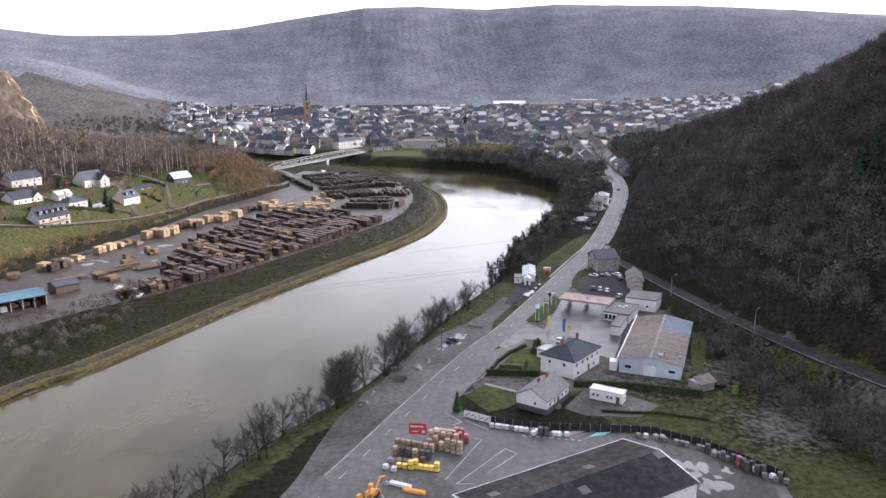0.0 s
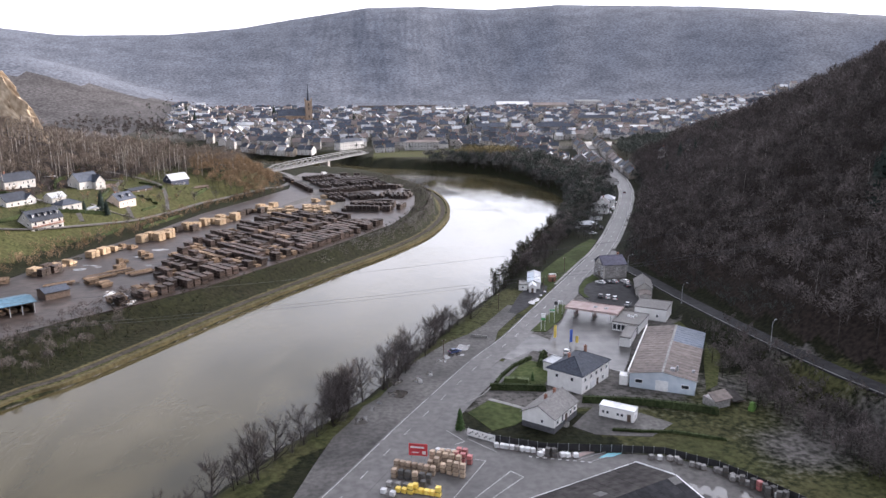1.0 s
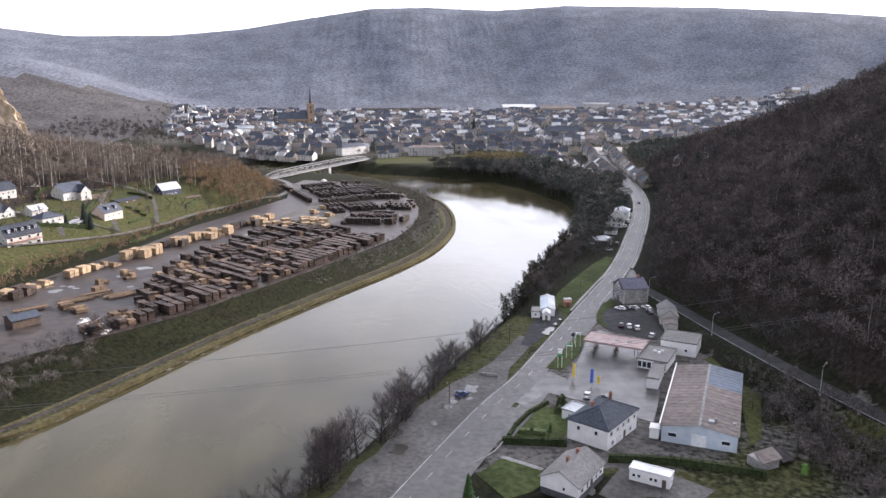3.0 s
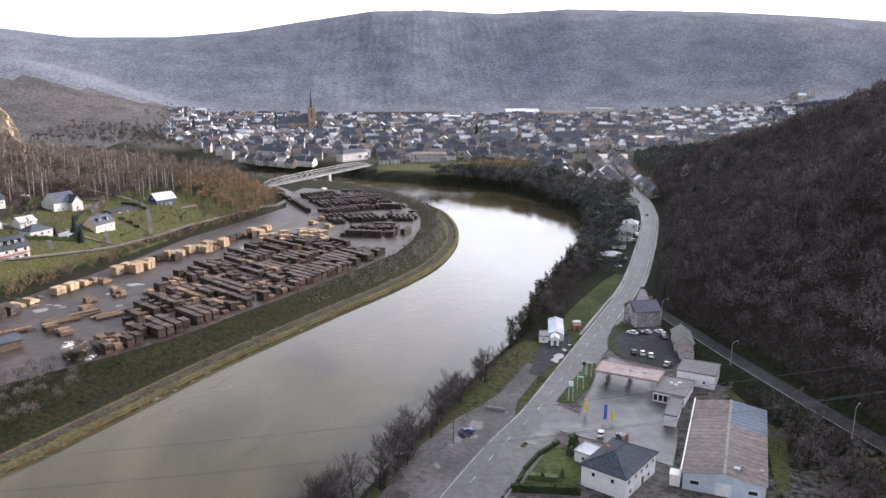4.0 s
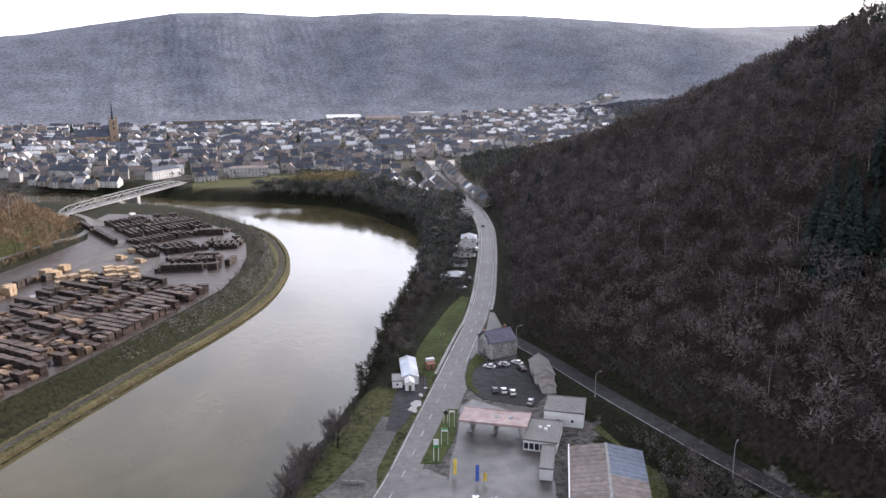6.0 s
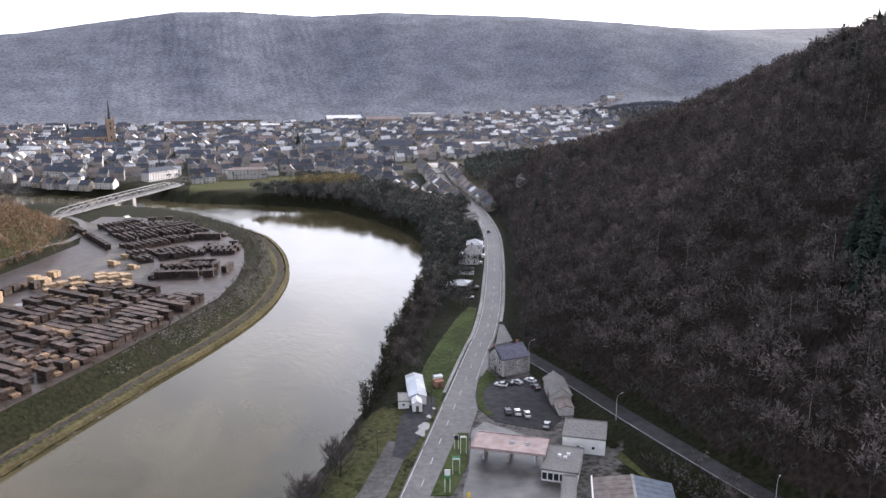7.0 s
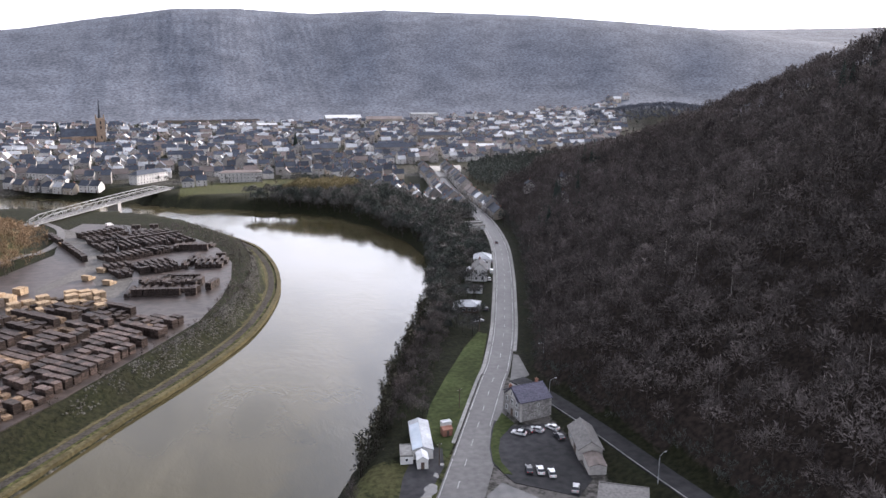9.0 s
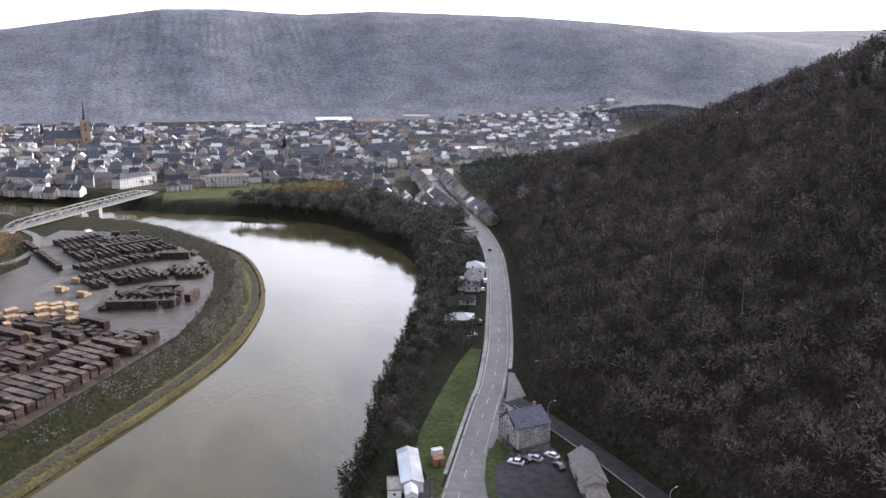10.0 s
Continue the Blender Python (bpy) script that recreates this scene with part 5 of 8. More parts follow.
# rows of sleepers running back from the embankment, with cart lanes across them
INTO, ROW_TURN = (-0.72, 0.694), -44
u = 2.0
while u < total:
    x, y, a, _ = line_at(EDGE, u)
    depth = float(np.interp(u, [0, 12, 30, 60, 96, 150, 190], [10, 16, 26, 54, 70, 80, 66]))
    w = 3.4 + rng.uniform(0, 1.2)
    kind = 0
    while w < depth:
        lane = abs(w - 20.5 - 0.03 * u) < 2.2 or abs(w - 45 - 0.02 * u) < 2.4
        brown = np.interp(u, [0, 70, 130, 190], [0.65, 0.3, 0.12, 0.06]) + 0.35 * wave(x, y + w, 9.0)
        if rng.random() < 0.3:
            kind = rng.choice((4, 5, 6)) if rng.random() < brown else rng.choice((0, 1, 2, 3))
        if not lane and rng.random() > 0.07 + 0.3 * (wave(x + w, y, 13.0, 4.0) > 0.6):
            place_stack(kind, x + INTO[0] * w + rng.uniform(-0.3, 0.3), y + INTO[1] * w + rng.uniform(-0.3, 0.3), ROW_TURN + rng.uniform(-2, 2))
        w += 5.45
    u += 4.0 + (rng.random() < 0.14) * 2.2
# pale stacks along the back of the yard
BACK = [(-160, 370), (-138, 423), (-122, 459), (-105, 487), (-90, 518), (-78, 540)]
u = 3
while u < line_at(BACK, 0)[3]:
    x, y, a, _ = line_at(BACK, u)
    nx, ny = math.sin(radians(a)), -math.cos(radians(a))
    if not 26 < u < 36:
        for v in (0.5, 6.0):
            if v < 2 or rng.random() < 0.45:
                place_stack(rng.choice((7, 8, 7, 8, 9, 5, 0)), x + nx * v, y + ny * v, a + rng.uniform(-4, 4))
    u += 6.0 + rng.random() * 2.0 + (rng.random() < 0.2) * 6
# pale rows before the lane, and a dark row beyond it
for k in range(7):
    for j in range(2 + k // 2):
        place_stack(rng.choice((7, 8, 9, 5)), -76 + 5.2 * k + 1.2 * j, 512 + 2.6 * k - 6.6 * j, 26 + rng.uniform(-3, 3))
for k in range(13):
    place_stack(rng.choice((0, 3, 4)), -91 + 2.5 * k, 671 - 6.0 * k, 112 + rng.uniform(-4, 4))
# big rows round the river bend, their long packs square to the row
for line, offsets in (([(-33, 518), (-4, 513), (7, 522), (12, 534)], (3.5, 11.8, 20.1, 28.4)), ([(-39, 554), (-9, 567), (12, 564)], (3.5, 11.8, 20.1)), ([(-46, 589), (-15, 610), (4, 606)], (3.5, 12.5)), ([(-53, 614), (-20, 628), (-4, 636)], (3.5, 12.5, 21.5, 30)), ([(-66, 652), (-42, 668), (-26, 668)], (3.5, 12))):
    for row_no, off in enumerate(offsets):
        u, span = 1.5, line_at(line, 0)[3]
        kind = rng.choice((10, 11))
        while u < span - 1.5:
            x, y, a, _ = line_at(line, u)
            if rng.random() < 0.1:
                kind = rng.choice((10, 11, 0))
            if rng.random() > 0.05:
                place_stack(kind, x - math.sin(radians(a)) * off, y + math.cos(radians(a)) * off, a + rng.uniform(-1, 1))
            u += (3.45 if kind > 9 else 5.4) + (rng.random() < 0.05) * 2.0
for x, y, kk in ((-53, 557, 9), (-48, 571, 9), (-42, 545, 9), (-122, 408, 5), (-118, 400, 6), (-127, 392, 5), (-124, 380, 4)):
    place_stack(kk, x, y, 55)


# the nearest stacks stand as things of their own, the farther ones as a mass
PLACED.sort()
for _, kind, x, y, turn in PLACED[:285]:
    set_stack(kind, x, y, turn)
mass = Shape()
mass_mats = [TARRED, TIMBER, PALE_TIMBER, WOOD_DARK]
for _, kind, x, y, turn in PLACED[285:]:
    m = pose(x, y, 8.06, 0, 0, turn)
    for p in KINDS[kind].children:
        slot = mass_mats.index(p.data.materials[0])
        mass.add([m @ p.matrix_basis @ q.co for q in p.data.vertices], [tuple(f.vertices) for f in p.data.polygons], slot)
solid("far_timber_stacks", mass, mass_mats, "rows of dark timber stacks at the far end of the yard", "timber stacks", "stuff")


def log_heap(x, y, count, seed):
    rng = random.Random(seed)
    h = thing("log_pile", "heap of round logs and offcuts by the yard's bank", "log pile", pose(x, y, 8.05, 0, 0, rng.uniform(20, 50)))
    for k in range(count):
        r = rng.uniform(0.18, 0.34)
        layer = k % 4
        part("log", Shape().tube([(-2.2 + rng.uniform(-0.6, 0.6), -3 + 0.62 * (k // 4) + 0.3 * (layer % 2), r + layer * 0.5), (2.2 + rng.uniform(-0.6, 0.6), -3 + 0.62 * (k // 4) + 0.3 * (layer % 2), r + layer * 0.5)], [r, r * 0.9], 7), TIMBER, h)


for k, (x, y) in enumerate(((-171, 351), (-166, 360), (-158, 372), (-154, 381), (-176, 338), (-128, 357), (-121, 352))):
    log_heap(x, y, 36, k)


def scrap_pile(x, y, seed):
    rng = random.Random(seed)
    h = thing("scrap_heap", "heap of pale scrap boards and metal at the yard's edge", "scrap heap", pose(x, y, 8.05))
    for k in range(26):
        s = Shape().box(0, 0, 0, rng.uniform(0.8, 3), rng.uniform(0.15, 0.9), rng.uniform(0.1, 0.5))
        p = part("board", s, rng.choice((WHITE_STEEL, TIMBER, METAL, WOOD_DARK)), h)
        p.matrix_local = pose(rng.uniform(-3.5, 3.5), rng.uniform(-2.5, 2.5), rng.uniform(0, 0.9), rng.uniform(-12, 12), rng.uniform(-12, 12), rng.uniform(0, 180))


for k, (x, y) in enumerate(((-104, 326), (-109, 332), (-112, 338), (-57, 492), (-48, 500))):
    scrap_pile(x, y, k)


def beams(x, y, turn, seed):
    rng = random.Random(seed)
    h = thing("beam_rack", "steel rack of long dark beams lying in the yard", "beam rack", pose(x, y, 8.06, 0, 0, turn))
    for k in (-4, 0, 4):
        part("bearer", Shape().box(k, 0, 0, 0.3, 5.4, 0.35), WOOD_DARK, h)
    for k in range(9):
        part("beam", Shape().box(rng.uniform(-0.8, 0.8), -2.4 + 0.6 * k, 0.35, rng.uniform(9, 13), 0.4, rng.uniform(0.3, 0.8)), rng.choice((TARRED, TIMBER, WOOD_DARK)), h)


for k, (x, y, a) in enumerate(((-128, 366, 40), (-122, 374, 40), (-140, 354, 38), (-112, 372, 42))):
    beams(x, y, a, k)
puddles = Shape()
for k in range(26):
    x, y, a, tot = line_at(EDGE, rng.uniform(20, 180))
    v = rng.choice((19, 20, 66, 70, 74)) if k % 2 else float(np.interp(rng.uniform(40, 180), [36, 100, 186], [30, 68, 96]))
    n, r = 14, rng.uniform(0.8, 2.6)
    cx, cy = x - math.sin(radians(a)) * v, y + math.cos(radians(a)) * v
    puddles.add([(cx + r * (1.8 + 0.4 * math.sin(3 * t + k)) * math.cos(t) * 0.7, cy + r * (1 + 0.3 * math.sin(2 * t + k)) * math.sin(t), 8.066 + 0.0016 * k) for t in [2 * math.pi * i / n for i in range(n)]], [tuple(range(n))])
solid("puddle_yard", puddles, PUDDLE, "shallow puddles on the timber yard", "puddle", "structure")


# ---- the town ----
TOWN_WALLS = [mat("town_white", (0.4, 0.39, 0.38), (0.54, 0.525, 0.51), 2.0, 0.8, 0.05, vary=0.15), mat("town_grey_stone", (0.2, 0.185, 0.175), (0.3, 0.285, 0.27), 1.0, 0.85, 0.2, vary=0.2), mat("town_ochre", (0.28, 0.242, 0.2), (0.37, 0.325, 0.275), 1.5, 0.8, 0.1, vary=0.2)]
# the pale roof's light colour also stands for sun glints on roofs
TOWN_ROOFS = [SLATE, mat("light_zinc_glint_roof", (0.28, 0.29, 0.305), (0.42, 0.43, 0.44), 2.0, 0.38, 0.1, vary=0.2), mat("brown_tile_roof", (0.105, 0.08, 0.072), (0.16, 0.128, 0.115), 0.8, 0.6, 0.3, vary=0.2)]
rng = random.Random(11)


def town_template(L, D, H, R, wall_mat, roof_mat, kind, label):
    ops = []
    for fl in range(2 if H < 6.5 else 3):
        n = max(2, round(L / 4.2))
        ops += row("S", 0.9 + 2.7 * fl, 1.2, 1.5, [(-L / 2) + L * (k + 0.5) / n for k in range(n) if not (fl == 0 and k == n // 2)])
        ops += row("W", 0.9 + 2.7 * fl, 1.1, 1.5, (D * 0.1,))
    n = max(2, round(L / 4.2))
    ops.append(("d", "S", -L / 2 + L * (n // 2 + 0.5) / n, 0, 1.1, 2.2))
    return house(label, pose(0, 0, -500), L, D, H, R, wall_mat, roof_mat, kind, ops, ((L * 0.3, 0.3),), group="town houses", simple=True, o=0.25)


TOWN = [
    town_template(9, 9, 5.8, 4.0, TOWN_WALLS[0], SLATE, "gable", "white town house with a steep slate roof"),
    town_template(8, 10, 8.4, 4.2, TOWN_WALLS[1], SLATE, "gable", "grey stone town house with a steep slate roof"),
    town_template(11, 9, 5.6, 3.8, TOWN_WALLS[2], SLATE, "gable", "ochre town house with a slate roof"),
    town_template(10, 10, 5.6, 3.6, TOWN_WALLS[0], SLATE, "hip", "white town villa with a hipped slate roof"),
    town_template(14, 9, 6.0, 4.0, TOWN_WALLS[1], TOWN_ROOFS[2], "gable", "broad grey town house with a brown tiled roof"),
    town_template(9, 9, 6.0, 3.4, TOWN_WALLS[0], TOWN_ROOFS[1], "gable", "white town house with a pale shiny roof"),
]
first = [True] * len(TOWN)


def place_house(k, x, y, turn, sink=0.6):
    m = pose(x, y, level(x, y) - sink, 0, 0, turn)
    if first[k]:
        TOWN[k].matrix_world = m
        first[k] = False
    else:
        copy_thing(TOWN[k], m)


# terraces along the street that leads into the town
STREET = [p for p in MAIN if p[1] > 672]
for side, gap in ((1, 12.0), (-1, 11.0)):
    u = 0 if side > 0 else 10
    while u < 235:
        x, y, a, _ = line_at(STREET, u)
        k = rng.choice((0, 1, 1, 2, 4, 5)) if side > 0 else rng.choice((0, 2, 5, 1))
        nx, ny = side * math.sin(radians(a)), -side * math.cos(radians(a))
        place_house(k, x + nx * gap, y + ny * gap, a + (0 if side < 0 else 180) + rng.uniform(-2, 2))
        u += (9.3, 8.3, 11.3, 11.0, 14.2, 9.3)[k] + (rng.random() < 0.15) * 5
# older houses behind the street's left side
for x, y, turn, k in ((176, 706, 60, 0), (166, 716, 72, 5), (178, 722, 80, 2), (164, 733, 64, 0), (175, 741, 75, 1), (163, 750, 85, 5), (176, 760, 78, 0), (164, 768, 70, 2), (155, 722, 66, 3), (153, 742, 80, 0)):
    place_house(k, x, y, turn)
# riverside row by the bridge
for x, y, turn, k in ((-168, 925, -38, 0), (-158, 918, -38, 2), (-146, 909, -36, 4), (-132, 899, -36, 0), (-122, 892, -35, 5), (-112, 885, -33, 2), (-99, 880, -30, 0), (-90, 874, -28, 0), (-15, 868, 0, 3), (-4, 872, 5, 0), (80, 905, 0, 2), (92, 908, 0, 0), (104, 912, 3, 5), (117, 916, 5, 2), (129, 918, 5, 3)):
    place_house(k, x, y, turn)


def long_block(x, y, turn, L, D, H, R, wall_mat, label, floors=3, kind="hip", roof_mat=None, z=None):
    ops = []
    for fl in range(floors):
        n = round(L / 3.4)
        ops += row("S", 0.9 + 2.9 * fl, 1.2, 1.6, [-L / 2 + L * (k + 0.5) / n for k in range(n)])
        ops += row("W", 0.9 + 2.9 * fl, 1.1, 1.5, (-D * 0.25, D * 0.25))
    return house(label, pose(x, y, (level(x, y) if z is None else z) - 0.5, 0, 0, turn), L, D, H, R, wall_mat, roof_mat or SLATE, kind, ops, simple=True, o=0.3, name="long_building", category="building")


long_block(31, 889, -2, 37, 11, 9.2, 2.2, TOWN_WALLS[0], "long cream three-storey building facing the river meadow", 3, "hip", TOWN_ROOFS[2])
long_block(-50, 905, 47, 36, 10, 8.8, 3.6, TOWN_WALLS[0], "long white building with slate mansard beside the bridge", 3)
long_block(-140, 945, -32, 42, 10, 6.4, 4.2, TOWN_WALLS[0], "long white row of houses with dark slate roof", 2, "gable")
long_block(224, 1508, 0, 62, 30, 7, 5, TOWN_WALLS[0], "big pale hall with a shiny shallow roof", 2, "gable", TOWN_ROOFS[1])
long_block(368, 1500, -6, 48, 24, 11, 0, TOWN_WALLS[0], "white block at the foot of the far hill", 3, "flat", TOWN_ROOFS[1])
long_block(60, 1420, -4, 90, 20, 6, 2, TOWN_WALLS[0], "long white school building", 2, "gable", TOWN_ROOFS[1])
long_block(283, 1440, -8, 60, 18, 11, 4, TOWN_WALLS[2], "long ochre building with a dark roof", 3, "gable", TOWN_ROOFS[2])
long_block(300, 1180, -6, 52, 13, 9.5, 4, TOWN_WALLS[2], "long tan building on the square", 3, "gable")
long_block(215, 1075, -4, 44, 12, 8, 4, TOWN_WALLS[1], "long grey terrace with a slate roof", 2, "gable")
long_block(130, 1080, 4, 38, 12, 8, 4, TOWN_WALLS[1], "long grey terrace with a slate roof", 2, "gable")
long_block(330, 1090, -10, 40, 18, 5, 2.6, TOWN_WALLS[0], "low pale workshop with a shiny roof", 1, "gable", TOWN_ROOFS[1])
long_block(-20, 1310, 0, 46, 14, 7, 4, TOWN_WALLS[1], "long grey building with a dark roof", 2, "gable")

# church with a tall tower and needle spire
church = thing("church", "sandstone church with a square tower and needle spire", "church", pose(-129, 1228, level(-129, 1228) - 0.5, 0, 0, 12))
SAND = mat("warm_sandstone", (0.22, 0.155, 0.11), (0.31, 0.23, 0.165), 1.5, 0.85, 0.2)
part("nave", walls(40, 15, 12, 9, "gable"), SAND, church)
part("nave_roof", roof_shape(40, 15, 12, 9, "gable", 0.4, 0.3), SLATE, church)
church.children[0].matrix_local = church.children[1].matrix_local = pose(-26, 0, 0)
part("transept", Shape().box(-30, 0, 0, 11, 27, 12), SAND, church)
part("tower", Shape().box(0, 0, 0, 10, 10, 33).box(0, 0, 33, 10.8, 10.8, 0.7), SAND, church, "sandstone bell tower")
for sx in (-1, 1):
    for sy in (-1, 1):
        part("pinnacle", Shape().box(sx * 4.6, sy * 4.6, 33.7, 1.4, 1.4, 4.5, taper=0.2), SAND, church)
part("spire", Shape().tube([(0, 0, 33.7), (0, 0, 36), (0, 0, 58)], [2.6, 1.9, 0.1], 8), SLATE, church, "slender slate spire")
for fl in (8, 20, 26):
    for face in "SWEN":
        window(church, face_pose(10, 10, face, 0, fl, 0.02), 1.8, 4.0, SAND, "belfry_opening", True)
for k in range(7):
    window(church, pose(-44 + 6 * k, -7.55, 4), 1.6, 5.5, SAND, "nave_window", True)

# the rest of the town: the nearer houses one by one, the farther ones as a mass
spots = []
y = 905.0
while y < 1490:
    xl = np.interp(y, [880, 1000, 1200, 1490], [-150, -240, -335, -390])
    xr = np.interp(y, [880, 950, 1060, 1200, 1490], [165, 230, 500, 620, 640])
    x = xl + rng.uniform(0, 8)
    bend = 10 * math.sin(y / 90)
    while x < xr:
        yy = y + bend * math.sin(x / 110) + rng.uniform(-3, 3) + 0.04 * x
        clear = all(abs(x - a) > c or abs(yy - b) > d for a, b, c, d in ((31, 889, 30, 14), (-50, 905, 26, 24), (-140, 935, 30, 22), (224, 1508, 42, 24), (368, 1500, 34, 22), (60, 1420, 54, 18), (283, 1440, 38, 17), (300, 1180, 34, 14), (215, 1075, 30, 13), (130, 1080, 26, 13), (330, 1090, 28, 16), (-20, 1310, 30, 14), (-150, 1228, 42, 24), (215, 900, 34, 60), (250, 940, 30, 24), (120, 1390, 50, 24)))
        if clear and rng.random() > (0.2 if x > -230 else 0.45) and 4 < level(x, yy) < (44 if x > -320 else 33):
            spots.append((x, yy, rng.choice((0, 0, 0, 90, 90, 180)) + rng.uniform(-9, 9), rng.choice((0, 0, 1, 1, 1, 2, 3, 3, 4, 5))))
        x += rng.choice((9.5, 10.5, 11.5, 13, 17))
    y += rng.choice((16, 18, 23, 27))
for k in range(46):
    t = k / 45
    x, yy = 560 + 190 * t + rng.uniform(-24, 24), 1400 + 70 * t + rng.uniform(-34, 34)
    spots.append((x, yy, rng.choice((0, 90)) + rng.uniform(-12, 12), rng.choice((0, 5, 3, 5))))
for k in range(40):
    t = k / 39
    x, yy = 150 + rng.uniform(-22, 38), 770 + 150 * t + rng.uniform(-6, 6)
    if x < np.interp(yy, [760, 800, 860, 920], [181, 184, 194, 202]) - 12:
        spots.append((x, yy, 80 + rng.choice((0, 90)) + rng.uniform(-8, 8), rng.choice((0, 2, 5, 1))))
spots.sort(key=lambda s: s[1])
NEAR_TOWN = 190
for x, yy, turn, k in spots[:NEAR_TOWN]:
    place_house(k, x, yy, turn)


def far_houses(places):
    s = Shape()
    for x, yy, turn, k in places:
        L, D = rng.uniform(8, 15), rng.uniform(8, 10)
        H, R = rng.choice((3.4, 5.6, 5.8, 8.2)), rng.uniform(3.0, 4.2)
        m = pose(x, yy, level(x, yy) - 0.6, 0, 0, turn)
        # the pale roof is drawn twice as often, to paint in sun glints
        w, r = rng.choice((0, 0, 1, 1, 2)), 3 + rng.choice((0, 0, 0, 0, 0, 1, 1, 2))
        for shape, slot in ((walls(L, D, H, R, "gable"), w), (roof_shape(L, D, H, R, "gable", 0.25, 0.25), r)):
            s.add([m @ Vector(v) for v in shape.v], shape.f, slot)
        for face in "SWEN":
            for u in (-0.25, 0.25):
                for z in (0.9, 3.6):
                    if z + 1.5 < H:
                        q = m @ face_pose(L, D, face, u * (L if face in "SN" else D), z, 0.0)
                        s.add([q @ Vector(v) for v in ((-0.55, -0.06, 0), (0.55, -0.06, 0), (0.55, -0.06, 1.4), (-0.55, -0.06, 1.4), (-0.55, 0.05, 0), (0.55, 0.05, 0), (0.55, 0.05, 1.4), (-0.55, 0.05, 1.4))], [(0, 1, 2, 3), (1, 5, 6, 2), (4, 0, 3, 7), (3, 2, 6, 7)], 6)
        c = m @ Matrix.Translation((L * 0.3, 0.3, H + R - 0.5))
        s.add([c @ Vector((a * 0.4, b * 0.35, z)) for z in (0, 1.9) for a, b in ((-1, -1), (1, -1), (1, 1), (-1, 1))], [(4, 5, 6, 7), (0, 1, 5, 4), (1, 2, 6, 5), (2, 3, 7, 6), (3, 0, 4, 7)], 7)
    return solid("far_town_houses", s, TOWN_WALLS + TOWN_ROOFS + [GLASS, BRICK], "mass of distant white and grey houses with slate roofs", "houses", "stuff")


far_houses(spots[NEAR_TOWN:])
slab("square", [(196, 868), (232, 862), (252, 915), (262, 950), (228, 952), (206, 910)], 10.3, CONCRETE, "pale open square where the street enters the town", "square", 1.2)


# ---- bridge ----
BRIDGE_PAINT = mat("bridge_paint", (0.2, 0.205, 0.21), (0.29, 0.295, 0.3), 1.5, 0.6, 0.05, spec=0.3)


def bridge():
    a, b = Vector((-112, 706, 9.6)), Vector((-30, 862, 9.6))
    L = (b - a).length
    turn = math.degrees(math.atan2(b.y - a.y, b.x - a.x))
    mid = (a + b) / 2
    br = thing("truss_bridge", "white steel truss road bridge on a stone pier", "bridge", pose(mid.x, mid.y, 9.6, 0, 0, turn))
    part("deck", Shape().box(0, 0, -0.6, L, 8.4, 0.7), GREY_PLINTH, br)
    part("roadway", Shape().box(0, 0, 0.1, L, 6.2, 0.06), ASPHALT, br)
    n = 18
    step = (L - 20) / n
    for side in (-1, 1):
        y = side * 4.1
        part("bottom_chord", Shape().box(0, y, -0.7, L - 16, 0.5, 0.8), BRIDGE_PAINT, br)
        tops = []
        for k in range(n + 1):
            x = -L / 2 + 10 + k * step
            tops.append((x, y, 2.0 + 2.6 * math.sin(math.pi * min(max(k / n, 0.0), 1.0)) ** 0.22))
        part("top_chord", Shape().tube([(t[0], t[1], t[2]) for t in tops], [0.3] * (n + 1), 4), BRIDGE_PAINT, br)
        for k in range(n + 1):
            part("post", Shape().box(tops[k][0], y, 0, 0.3, 0.3, tops[k][2]), BRIDGE_PAINT, br)
        for k in range(n):
            i, j = (k, k + 1) if k < n / 2 else (k + 1, k)
            part("brace", Shape().tube([(tops[i][0], y, 0.2), (tops[j][0], y, tops[j][2])], [0.16, 0.16], 4), BRIDGE_PAINT, br)
        part("railing", Shape().box(0, side * 4.9, 0.9, L, 0.08, 0.1), METAL, br)
    for x in (-L / 2 + 6, 8, L / 2 - 6):
        part("pier", Shape().box(x, 0, -13, 4, 9, 12.3), STONE, br, "grey stone pier")


bridge()


